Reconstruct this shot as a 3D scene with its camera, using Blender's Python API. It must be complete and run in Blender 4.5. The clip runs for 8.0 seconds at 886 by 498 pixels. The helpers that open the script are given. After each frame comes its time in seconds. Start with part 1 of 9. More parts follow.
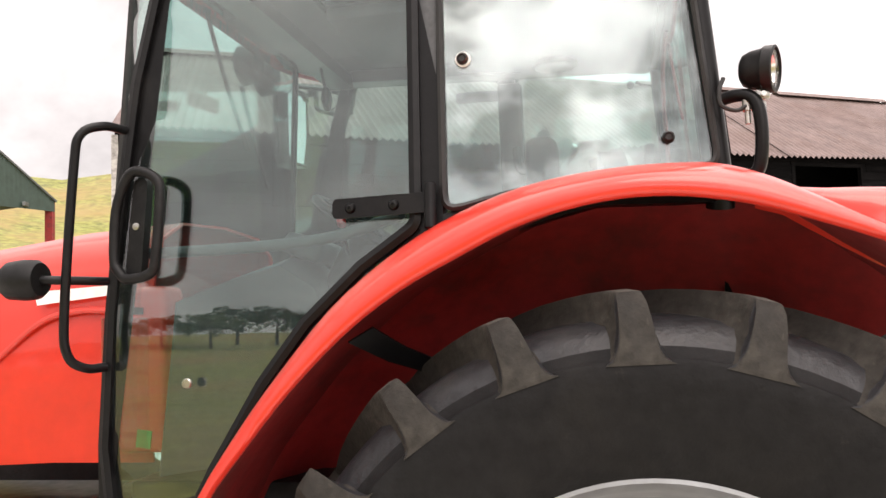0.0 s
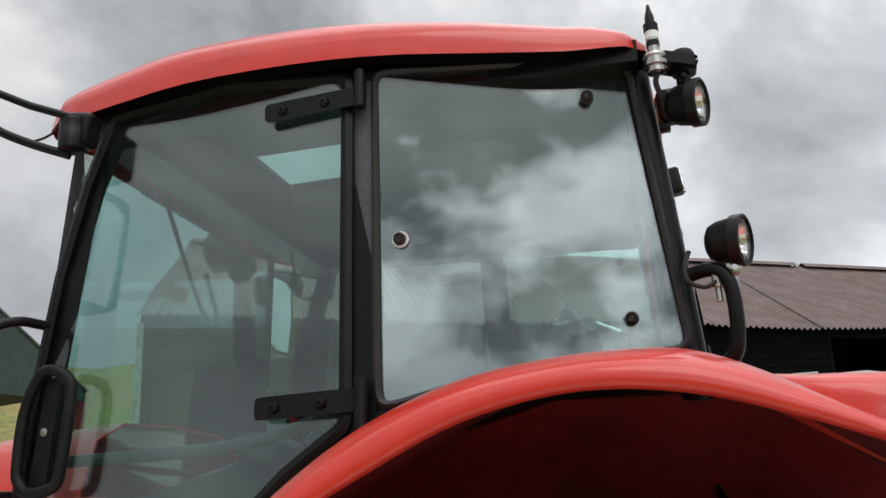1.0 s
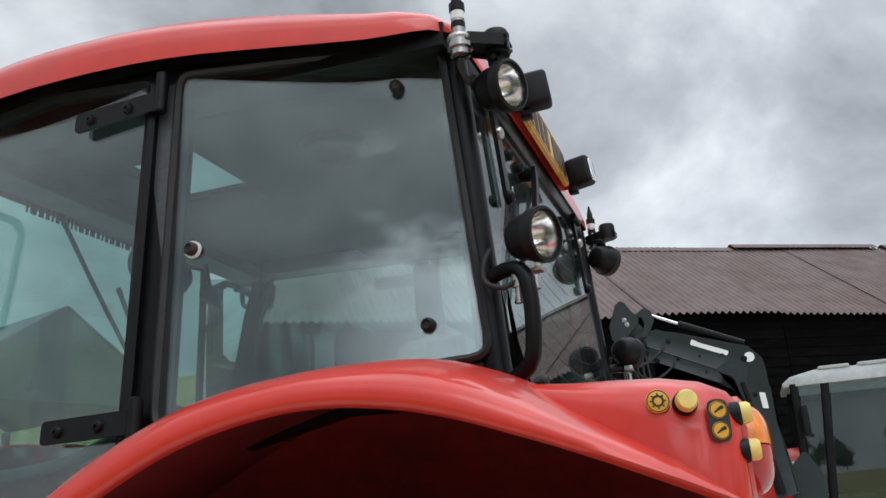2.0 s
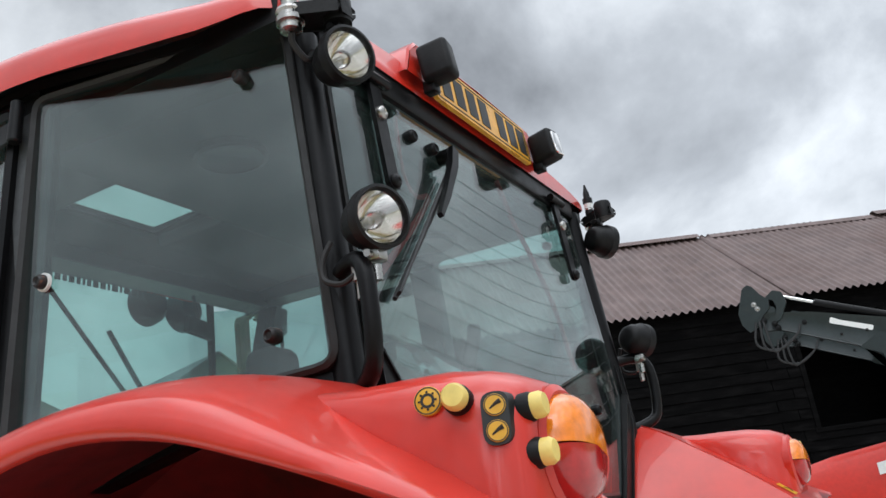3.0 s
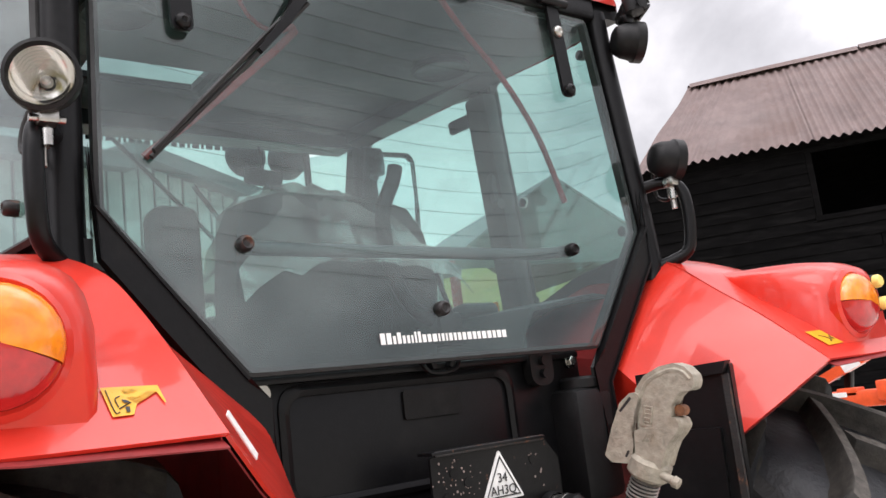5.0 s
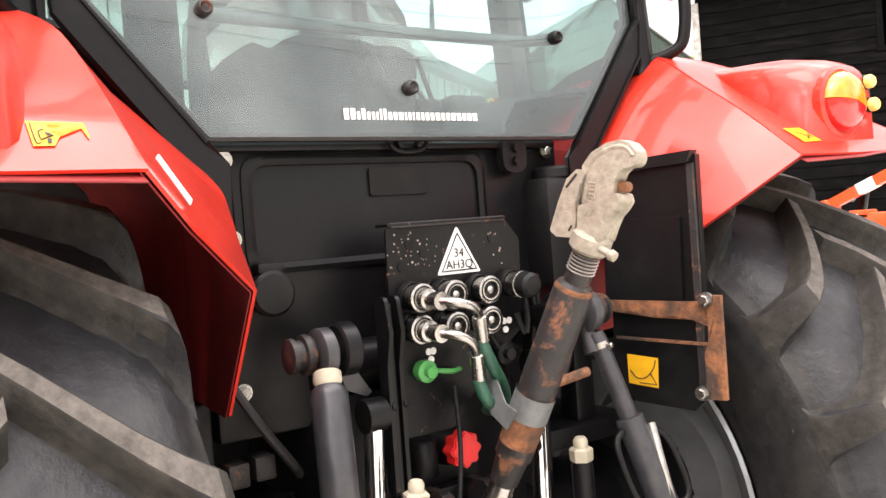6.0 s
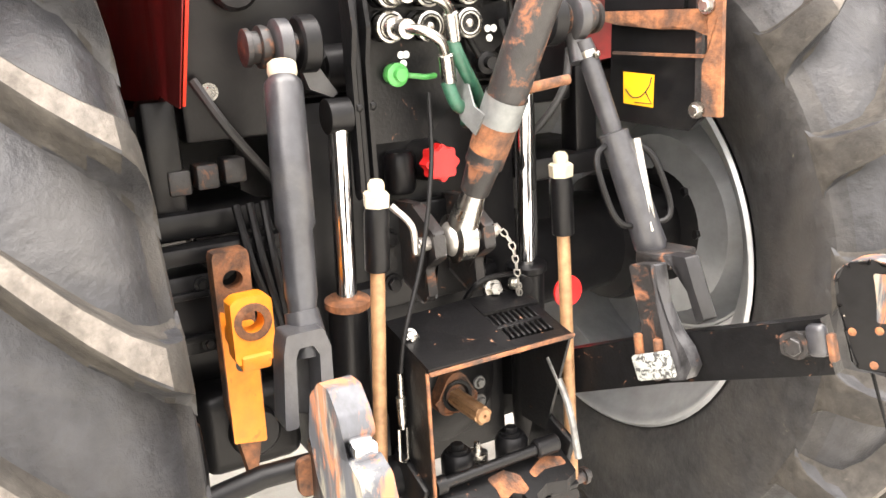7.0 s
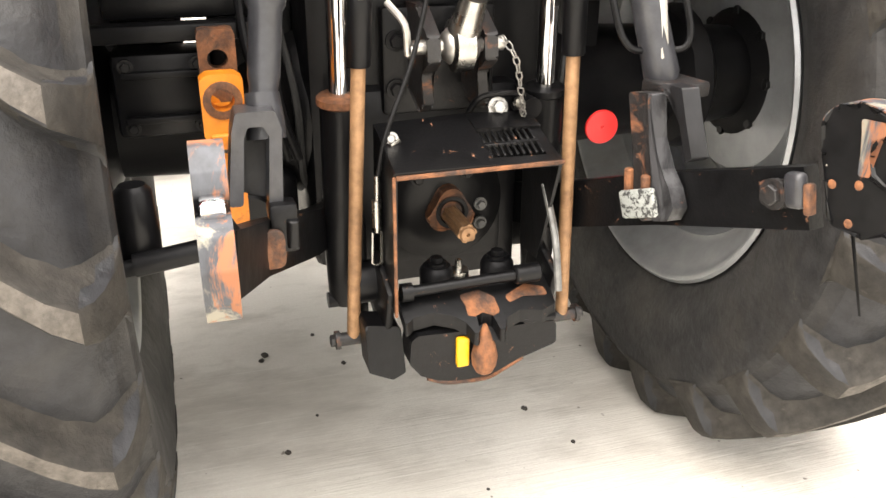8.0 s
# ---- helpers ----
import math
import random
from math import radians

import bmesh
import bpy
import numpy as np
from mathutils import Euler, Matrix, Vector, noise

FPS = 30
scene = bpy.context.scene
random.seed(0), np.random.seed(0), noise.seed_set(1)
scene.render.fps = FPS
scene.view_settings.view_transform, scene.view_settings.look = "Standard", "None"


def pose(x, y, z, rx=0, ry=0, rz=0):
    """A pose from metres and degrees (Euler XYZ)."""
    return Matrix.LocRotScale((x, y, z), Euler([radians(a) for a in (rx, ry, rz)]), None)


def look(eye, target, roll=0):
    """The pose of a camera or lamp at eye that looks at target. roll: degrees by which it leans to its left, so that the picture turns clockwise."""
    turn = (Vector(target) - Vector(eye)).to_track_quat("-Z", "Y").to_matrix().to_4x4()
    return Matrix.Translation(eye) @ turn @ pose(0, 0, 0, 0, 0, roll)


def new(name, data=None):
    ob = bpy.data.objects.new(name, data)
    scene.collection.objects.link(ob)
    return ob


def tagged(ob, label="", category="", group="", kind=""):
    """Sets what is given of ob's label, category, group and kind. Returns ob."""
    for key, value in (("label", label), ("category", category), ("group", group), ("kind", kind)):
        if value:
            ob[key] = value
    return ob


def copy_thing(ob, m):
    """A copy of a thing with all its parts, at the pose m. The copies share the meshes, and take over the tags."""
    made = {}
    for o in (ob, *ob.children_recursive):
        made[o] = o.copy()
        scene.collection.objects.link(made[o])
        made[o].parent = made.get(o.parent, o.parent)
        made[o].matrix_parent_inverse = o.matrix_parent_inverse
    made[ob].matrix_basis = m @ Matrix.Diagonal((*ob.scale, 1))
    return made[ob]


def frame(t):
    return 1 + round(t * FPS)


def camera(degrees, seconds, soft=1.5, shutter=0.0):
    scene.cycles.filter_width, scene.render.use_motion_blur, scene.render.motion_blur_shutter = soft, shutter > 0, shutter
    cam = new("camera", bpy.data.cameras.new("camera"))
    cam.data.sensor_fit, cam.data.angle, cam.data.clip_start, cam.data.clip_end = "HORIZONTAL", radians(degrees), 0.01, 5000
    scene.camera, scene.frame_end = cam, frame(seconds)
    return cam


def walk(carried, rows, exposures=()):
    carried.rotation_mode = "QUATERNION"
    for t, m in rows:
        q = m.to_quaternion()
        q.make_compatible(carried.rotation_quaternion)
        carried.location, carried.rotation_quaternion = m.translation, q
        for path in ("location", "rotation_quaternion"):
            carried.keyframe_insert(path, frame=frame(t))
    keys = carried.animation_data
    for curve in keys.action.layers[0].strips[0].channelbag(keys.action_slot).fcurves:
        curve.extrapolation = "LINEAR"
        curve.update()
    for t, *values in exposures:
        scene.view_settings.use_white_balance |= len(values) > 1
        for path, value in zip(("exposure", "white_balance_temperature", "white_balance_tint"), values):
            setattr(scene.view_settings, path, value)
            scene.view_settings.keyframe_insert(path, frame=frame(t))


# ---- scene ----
from mathutils.bvhtree import BVHTree

cam = camera(54.1, 8.0)
PATH = [
    (0, (0.239, -2.771, 1.752), (-0.151, -0.817, 1.916), -2.1),
    (0.5, (0.298, -2.717, 1.771), (-0.108, -0.799, 2.164), -2.5),
    (1, (0.392, -2.519, 1.802), (-0.035, -0.652, 2.375), -3.2),
    (1.5, (0.577, -2.368, 1.818), (0.076, -0.526, 2.414), -3.4),
    (2, (0.902, -2.243, 1.815), (0.306, -0.424, 2.396), -4.2),
    (2.2, (0.985, -2.180, 1.805), (0.354, -0.375, 2.390), -4.8),
    (3.3, (1.424, -1.697, 1.788), (0.444, -0.085, 2.452), -9.1),
    (3.5, (1.544, -1.608, 1.801), (0.490, -0.047, 2.475), -9.1),
    (4, (1.688, -1.398, 1.780), (0.495, 0.061, 2.449), -9.4),
    (4.2, (1.705, -1.300, 1.781), (0.440, 0.117, 2.407), -8.9),
    (5.3, (1.903, -0.995, 1.740), (0.290, 0.164, 1.973), -6.3),
    (5.5, (1.920, -0.972, 1.716), (0.285, 0.168, 1.872), -5.7),
    (6, (1.945, -0.934, 1.665), (0.294, 0.193, 1.618), -4.3),
    (6.5, (1.980, -0.889, 1.610), (0.340, 0.227, 1.353), -3.4),
    (6.7, (1.994, -0.851, 1.579), (0.341, 0.206, 1.190), -3.7),
    (7, (1.992, -0.760, 1.495), (0.292, 0.162, 0.985), -3.5),
    (7.5, (2.003, -0.590, 1.436), (0.279, 0.121, 0.712), -2.1),
    (8, (2.102, -0.474, 1.403), (0.358, 0.063, 0.585), 0.2),
]
EXPOSURES = [(0, 1.05, 7000, 18), (0.25, 0.7, 6800, 16), (0.5, 0.42, 6600, 14), (1, -0.1, 6250, 9), (1.5, -0.32, 5900, 7), (2.2, -0.12, 5900, 8), (4.2, 0.1, 5850, 7), (5.3, 0.95, 6600, 18), (6, 1.66, 6850, 18), (6.5, 2.15, 6900, 18), (7, 2.9, 7000, 14), (7.5, 2.65, 7000, 12), (8, 2.15, 7000, 12)]
walk(cam, [(t, look(eye, target, roll)) for t, eye, target, roll in PATH], EXPOSURES)

# ---- sky and sun ----
world = bpy.data.worlds.new("overcast")
scene.world = world
world.use_nodes = True
wt = world.node_tree
wt.nodes.clear()


def wnode(kind, **sockets):
    n = wt.nodes.new(kind)
    for k, v in sockets.items():
        n.inputs[k.replace("_", " ")].default_value = v
    return n


SUN_EL, SUN_AZ = 60.0, 150.0
BREAK_EL, BREAK_AZ = 23.0, 164.0
wsky = wt.nodes.new("ShaderNodeTexSky")
wsky.sky_type, wsky.sun_disc = "NISHITA", False
wsky.sun_elevation, wsky.sun_rotation = radians(SUN_EL), radians(SUN_AZ)
wco = wt.nodes.new("ShaderNodeTexCoord")
wmap = wt.nodes.new("ShaderNodeMapping")
wmap.inputs["Scale"].default_value = (1.0, 1.0, 1.35)
wmap.inputs["Location"].default_value = (2.3, 0.4, 0.7)
wt.links.new(wco.outputs["Generated"], wmap.inputs["Vector"])
wn1 = wnode("ShaderNodeTexNoise", Scale=2.3, Detail=9.0, Roughness=0.54, Distortion=0.25)
wt.links.new(wmap.outputs["Vector"], wn1.inputs["Vector"])
wr = wt.nodes.new("ShaderNodeValToRGB")
wr.color_ramp.elements[0].position, wr.color_ramp.elements[0].color = 0.36, (0.285, 0.283, 0.284, 1)
wr.color_ramp.elements[1].position, wr.color_ramp.elements[1].color = 0.66, (1.05, 1.03, 1.0, 1)
mid = wr.color_ramp.elements.new(0.5)
mid.color = (0.55, 0.547, 0.545, 1)
wt.links.new(wn1.outputs["Fac"], wr.inputs["Fac"])
wdim = wnode("ShaderNodeMix")
wdim.data_type, wdim.blend_type = "RGBA", "MULTIPLY"
wdim.inputs["Factor"].default_value = 1.0
wdim.inputs["B"].default_value = (0.1, 0.1, 0.1, 1)
wt.links.new(wsky.outputs["Color"], wdim.inputs["A"])
wmix = wt.nodes.new("ShaderNodeMix")
wmix.data_type = "RGBA"
wmix.inputs["Factor"].default_value = 0.94
wt.links.new(wdim.outputs["Result"], wmix.inputs["A"])
wt.links.new(wr.outputs["Color"], wmix.inputs["B"])
# a bright break in the cloud below the veiled sun
wdot = wt.nodes.new("ShaderNodeVectorMath")
wdot.operation = "DOT_PRODUCT"
wdot.inputs[1].default_value = (math.sin(radians(BREAK_AZ)) * math.cos(radians(BREAK_EL)), math.cos(radians(BREAK_AZ)) * math.cos(radians(BREAK_EL)), math.sin(radians(BREAK_EL)))
wt.links.new(wco.outputs["Generated"], wdot.inputs[0])
wglow = wt.nodes.new("ShaderNodeMapRange")
for i, v in enumerate((0.94, 0.99, 0.0, 3.3)):
    wglow.inputs[i + 1].default_value = v
wglow.interpolation_type = "SMOOTHSTEP"
wt.links.new(wdot.outputs["Value"], wglow.inputs[0])
wn2 = wnode("ShaderNodeTexNoise", Scale=4.2, Detail=9.0, Roughness=0.6, Distortion=0.1)
wt.links.new(wmap.outputs["Vector"], wn2.inputs["Vector"])
wbreak = wt.nodes.new("ShaderNodeMapRange")
for i, v in enumerate((0.45, 0.58, 0.0, 1.0)):
    wbreak.inputs[i + 1].default_value = v
wt.links.new(wn2.outputs["Fac"], wbreak.inputs[0])
wpatch = wt.nodes.new("ShaderNodeMath")
wpatch.operation = "MULTIPLY"
wt.links.new(wglow.outputs[0], wpatch.inputs[0])
wt.links.new(wbreak.outputs[0], wpatch.inputs[1])
# the cover is thinner behind the tractor and past the barn's far end
wside = wt.nodes.new("ShaderNodeVectorMath")
wside.operation = "DOT_PRODUCT"
wside.inputs[1].default_value = (0.9, 0.4, 0.1)
wt.links.new(wco.outputs["Generated"], wside.inputs[0])
wthin = wt.nodes.new("ShaderNodeMapRange")
for i, v in enumerate((-0.5, 0.6, 0.92, 1.48)):
    wthin.inputs[i + 1].default_value = v
wt.links.new(wside.outputs["Value"], wthin.inputs[0])
wsum = wt.nodes.new("ShaderNodeMath")
wsum.operation = "ADD"
wt.links.new(wpatch.outputs[0], wsum.inputs[0])
wt.links.new(wthin.outputs[0], wsum.inputs[1])
wbg = wnode("ShaderNodeBackground", Strength=1.0)
wt.links.new(wmix.outputs["Result"], wbg.inputs["Color"])
# overcast skies brighten towards the zenith
wup = wt.nodes.new("ShaderNodeVectorMath")
wup.operation = "DOT_PRODUCT"
wup.inputs[1].default_value = (0.0, 0.0, 1.0)
wt.links.new(wco.outputs["Generated"], wup.inputs[0])
wzen = wt.nodes.new("ShaderNodeMapRange")
wzen.interpolation_type = "SMOOTHSTEP"
for i, v in enumerate((0.55, 0.98, 0.9, 2.7)):
    wzen.inputs[i + 1].default_value = v
wt.links.new(wup.outputs["Value"], wzen.inputs[0])
wall = wt.nodes.new("ShaderNodeMath")
wall.operation = "MULTIPLY"
wt.links.new(wsum.outputs[0], wall.inputs[0])
wt.links.new(wzen.outputs[0], wall.inputs[1])
# and the veiled sun whitens the whole southern half
wsouth = wt.nodes.new("ShaderNodeVectorMath")
wsouth.operation = "DOT_PRODUCT"
wsouth.inputs[1].default_value = (0.1, -0.95, 0.25)
wt.links.new(wco.outputs["Generated"], wsouth.inputs[0])
wsoft = wt.nodes.new("ShaderNodeMapRange")
wsoft.interpolation_type = "SMOOTHSTEP"
for i, v in enumerate((0.0, 0.95, 1.0, 1.4)):
    wsoft.inputs[i + 1].default_value = v
wt.links.new(wsouth.outputs["Value"], wsoft.inputs[0])
wfull = wt.nodes.new("ShaderNodeMath")
wfull.operation = "MULTIPLY"
wt.links.new(wall.outputs[0], wfull.inputs[0])
wt.links.new(wsoft.outputs[0], wfull.inputs[1])
wt.links.new(wfull.outputs[0], wbg.inputs["Strength"])
wout = wt.nodes.new("ShaderNodeOutputWorld")
wt.links.new(wbg.outputs["Background"], wout.inputs["Surface"])
sun_data = bpy.data.lights.new("sun", "SUN")
sun_data.energy, sun_data.angle, sun_data.color = 0.6, radians(34), (1.0, 0.95, 0.88)
sun = new("sun", sun_data)
sun_dir = Vector((math.sin(radians(SUN_AZ)) * math.cos(radians(SUN_EL)), math.cos(radians(SUN_AZ)) * math.cos(radians(SUN_EL)), math.sin(radians(SUN_EL))))
sun.matrix_basis = look(sun_dir * 30, (0, 0, 0))
# ---- materials ----
def shader(name, base, rough=0.5, metal=0.0, coat=0.0, spec=0.5, grain=(30.0, 0.08), stain=None, bump=(0.0, 60.0), wear=None, rand=0.0, stretch=(1, 1, 1), coat_rough=0.05):
    """A surface: base colour varied by a fine grain and broad stains, with relief and worn patches.
    grain: scale, depth; stain: scale, colour, lower and upper bound; wear: scale, colour, lower and upper bound, roughness."""
    m = bpy.data.materials.new(name)
    m.use_nodes = True
    nt = m.node_tree
    b = nt.nodes["Principled BSDF"]
    b.inputs["Roughness"].default_value, b.inputs["Metallic"].default_value = rough, metal
    b.inputs["Coat Weight"].default_value, b.inputs["Coat Roughness"].default_value = coat, coat_rough
    b.inputs["Specular IOR Level"].default_value = spec
    tc = nt.nodes.new("ShaderNodeTexCoord")
    mp = nt.nodes.new("ShaderNodeMapping")
    mp.inputs["Scale"].default_value = stretch
    nt.links.new(tc.outputs["Object"], mp.inputs["Vector"])

    def noise_tex(scale, detail=5.0, rough_=0.6, dist=0.0):
        n = nt.nodes.new("ShaderNodeTexNoise")
        n.inputs["Scale"].default_value, n.inputs["Detail"].default_value = scale, detail
        n.inputs["Roughness"].default_value, n.inputs["Distortion"].default_value = rough_, dist
        nt.links.new(mp.outputs["Vector"], n.inputs["Vector"])
        return n.outputs["Fac"]

    def band(fac, lo, hi, a=0.0, z=1.0):
        r = nt.nodes.new("ShaderNodeMapRange")
        for i, v in enumerate((lo, hi, a, z)):
            r.inputs[i + 1].default_value = v
        nt.links.new(fac, r.inputs[0])
        return r.outputs[0]

    def blend(a, c, fac, mode="MIX"):
        x = nt.nodes.new("ShaderNodeMix")
        x.data_type, x.blend_type = "RGBA", mode
        for s, v in (("A", a), ("B", c)):
            if isinstance(v, tuple):
                x.inputs[s].default_value = (*v, 1)
            else:
                nt.links.new(v, x.inputs[s])
        if isinstance(fac, float):
            x.inputs["Factor"].default_value = fac
        else:
            nt.links.new(fac, x.inputs["Factor"])
        return x.outputs["Result"]

    lo = tuple(max(0.0, c * (1 - grain[1] * 2)) for c in base)
    hi = tuple(min(1.0, c * (1 + grain[1] * 2)) for c in base)
    fine = noise_tex(grain[0])
    col = blend(lo, hi, band(fine, 0.3, 0.7))
    if rand:
        oi = nt.nodes.new("ShaderNodeObjectInfo")
        col = blend(col, tuple(c * (1 - rand) for c in base), oi.outputs["Random"])
    rgh = band(noise_tex(grain[0] * 0.35), 0.3, 0.7, max(0.02, rough * 0.85), min(1.0, rough * 1.15))
    if stain:
        f = band(noise_tex(stain[0], 6.0, 0.65, 0.4), stain[2], stain[3])
        col = blend(col, stain[1], f)
    if wear:
        f = band(noise_tex(wear[0], 8.0, 0.7, 0.6), wear[2], wear[3])
        col = blend(col, wear[1], f)
        x = nt.nodes.new("ShaderNodeMix")
        x.inputs["B"].default_value = wear[4]
        nt.links.new(f, x.inputs["Factor"])
        nt.links.new(rgh, x.inputs["A"])
        rgh = x.outputs["Result"]
    nt.links.new(col, b.inputs["Base Color"])
    nt.links.new(rgh, b.inputs["Roughness"])
    if bump[0]:
        bp = nt.nodes.new("ShaderNodeBump")
        bp.inputs["Strength"].default_value, bp.inputs["Distance"].default_value = bump[0], 0.01
        nt.links.new(noise_tex(bump[1]), bp.inputs["Height"])
        nt.links.new(bp.outputs["Normal"], b.inputs["Normal"])
    return m


def glass_shader(name, tint, gloss=0.05, haze=0.0):
    """A clear tinted pane: it lets light through and mirrors by the angle of view; haze: white veil."""
    m = bpy.data.materials.new(name)
    m.use_nodes = True
    nt = m.node_tree
    nt.nodes.clear()
    tr = nt.nodes.new("ShaderNodeBsdfTransparent")
    tr.inputs["Color"].default_value = (*tint, 1)
    gl = nt.nodes.new("ShaderNodeBsdfGlossy")
    gl.inputs["Roughness"].default_value = 0.012
    lw = nt.nodes.new("ShaderNodeLayerWeight")
    lw.inputs["Blend"].default_value = 0.5
    pw = nt.nodes.new("ShaderNodeMath")
    pw.operation = "POWER"
    pw.inputs[1].default_value = 4.0
    nt.links.new(lw.outputs["Facing"], pw.inputs[0])
    fr = nt.nodes.new("ShaderNodeMapRange")
    fr.inputs[3].default_value, fr.inputs[4].default_value = gloss, 0.9
    nt.links.new(pw.outputs[0], fr.inputs[0])
    mx = nt.nodes.new("ShaderNodeMixShader")
    nt.links.new(fr.outputs[0], mx.inputs["Fac"])
    nt.links.new(tr.outputs["BSDF"], mx.inputs[1])
    nt.links.new(gl.outputs["BSDF"], mx.inputs[2])
    last = mx.outputs["Shader"]
    if haze:
        df = nt.nodes.new("ShaderNodeBsdfDiffuse")
        df.inputs["Color"].default_value = (0.6, 0.62, 0.6, 1)
        tc = nt.nodes.new("ShaderNodeTexCoord")
        ns = nt.nodes.new("ShaderNodeTexNoise")
        ns.inputs["Scale"].default_value, ns.inputs["Detail"].default_value = 4.0, 6.0
        nt.links.new(tc.outputs["Object"], ns.inputs["Vector"])
        mr = nt.nodes.new("ShaderNodeMapRange")
        for i, v in enumerate((0.35, 0.8, 0.0, haze)):
            mr.inputs[i + 1].default_value = v
        nt.links.new(ns.outputs["Fac"], mr.inputs[0])
        m2 = nt.nodes.new("ShaderNodeMixShader")
        nt.links.new(mr.outputs[0], m2.inputs["Fac"])
        nt.links.new(last, m2.inputs[1])
        nt.links.new(df.outputs["BSDF"], m2.inputs[2])
        last = m2.outputs["Shader"]
    out = nt.nodes.new("ShaderNodeOutputMaterial")
    nt.links.new(last, out.inputs["Surface"])
    return m


RED = shader("red_paint", (0.58, 0.026, 0.012), 0.38, coat=0.55, spec=0.35, grain=(14, 0.04), stain=(2.5, (0.47, 0.03, 0.016), 0.55, 0.85), coat_rough=0.045)
# red darkened for the shade under the fenders, with dark stains
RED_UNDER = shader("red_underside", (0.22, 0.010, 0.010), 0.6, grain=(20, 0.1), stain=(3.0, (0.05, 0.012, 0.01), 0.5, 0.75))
BLACK = shader("black_paint", (0.0042, 0.0042, 0.0047), 0.36, spec=0.2, grain=(60, 0.12), stain=(6.0, (0.012, 0.0115, 0.011), 0.55, 0.8), bump=(0.05, 180))
BLACK_PLASTIC = shader("black_plastic", (0.005, 0.005, 0.0053), 0.48, spec=0.22, grain=(90, 0.15), stain=(7.0, (0.016, 0.016, 0.016), 0.5, 0.8), bump=(0.08, 260))
RUBBER_SEAL = shader("rubber_seal", (0.012, 0.012, 0.012), 0.6, grain=(50, 0.1))
RUBBER = shader("tyre_rubber", (0.0068, 0.0067, 0.0070), 0.62, spec=0.16, grain=(25, 0.2), stain=(4.0, (0.012, 0.0112, 0.0105), 0.5, 0.8), wear=(11.0, (0.036, 0.032, 0.028), 0.64, 0.8, 0.85), bump=(0.25, 70))
# tread base lifted bluish for the sky's sheen; the stain adds dust
RUBBER_TREAD = shader("dusty_sheen_tread_rubber", (0.0170, 0.0175, 0.0195), 0.48, spec=0.34, grain=(30, 0.2), stain=(5.0, (0.036, 0.035, 0.034), 0.5, 0.78), bump=(0.3, 60))
# sidewall base lifted to match brighter light there; dust in stain and wear
RUBBER_INNER = shader("dusty_lifted_sidewall", (0.0165, 0.0163, 0.0168), 0.58, spec=0.3, grain=(30, 0.25), stain=(4.5, (0.038, 0.035, 0.031), 0.46, 0.76), wear=(34.0, (0.13, 0.115, 0.09), 0.66, 0.74, 0.85), bump=(0.3, 70))
RUBBER_LUG = shader("worn_lug_rubber", (0.085, 0.076, 0.066), 0.75, spec=0.25, grain=(55, 0.2), stain=(8.0, (0.038, 0.035, 0.032), 0.48, 0.74), wear=(60, (0.17, 0.155, 0.13), 0.62, 0.75, 0.8), bump=(0.35, 90))
RUBBER_END = shader("dusty_lug_end_rubber", (0.034, 0.031, 0.027), 0.72, spec=0.2, grain=(40, 0.2), stain=(7.0, (0.019, 0.018, 0.017), 0.45, 0.7), wear=(30, (0.075, 0.067, 0.055), 0.64, 0.76, 0.85), bump=(0.3, 80))
RIM = shader("silver_rim", (0.29, 0.30, 0.31), 0.40, metal=0.6, grain=(18, 0.06), stain=(3.5, (0.2, 0.19, 0.18), 0.55, 0.85))
CHROME = shader("chrome", (0.75, 0.75, 0.76), 0.1, metal=1.0, grain=(30, 0.03))
STEEL = shader("bare_steel", (0.48, 0.46, 0.43), 0.38, metal=0.9, grain=(60, 0.1), stain=(9, (0.3, 0.24, 0.18), 0.55, 0.8))
ZINC = shader("zinc_plate", (0.40, 0.39, 0.365), 0.27, metal=1.0, grain=(50, 0.08), stain=(10, (0.45, 0.43, 0.38), 0.55, 0.8))
CAST = shader("cast_hook_steel", (0.34, 0.308, 0.25), 0.6, metal=0.45, grain=(70, 0.12), stain=(22, (0.25, 0.20, 0.145), 0.52, 0.8), bump=(0.25, 140))
GALV = shader("galvanised_sheet", (0.17, 0.18, 0.18), 0.55, metal=0.6, grain=(40, 0.1), stain=(12, (0.24, 0.25, 0.25), 0.5, 0.75))
RUST = shader("rusty_steel", (0.17, 0.066, 0.026), 0.8, grain=(45, 0.3), stain=(14, (0.035, 0.02, 0.014), 0.44, 0.62), bump=(0.3, 120))
# base lifted to bluish grey to hold the lift rods' metallic sheen
GREY_STEEL = shader("dull_grey_steel", (0.026, 0.0265, 0.030), 0.34, spec=0.5, grain=(45, 0.15), stain=(9, (0.045, 0.043, 0.042), 0.5, 0.75), wear=(60, (0.22, 0.2, 0.19), 0.72, 0.76, 0.5), bump=(0.06, 160))
WORN_BLACK = shader("chipped_black_paint", (0.004, 0.004, 0.0044), 0.34, spec=0.22, grain=(60, 0.15), wear=(42, (0.2, 0.10, 0.06), 0.645, 0.70, 0.8), bump=(0.1, 150))
WORN_EDGE = shader("rubbed_grey_black_steel", (0.010, 0.010, 0.011), 0.4, spec=0.35, grain=(45, 0.2), stain=(14, (0.05, 0.05, 0.053), 0.48, 0.6), wear=(30, (0.16, 0.07, 0.035), 0.62, 0.70, 0.8), stretch=(1, 1, 0.4))
RUSTY_BLACK = shader("rust_streaked_black", (0.011, 0.010, 0.010), 0.5, grain=(50, 0.2), wear=(26, (0.16, 0.062, 0.028), 0.54, 0.66, 0.85), bump=(0.15, 130))
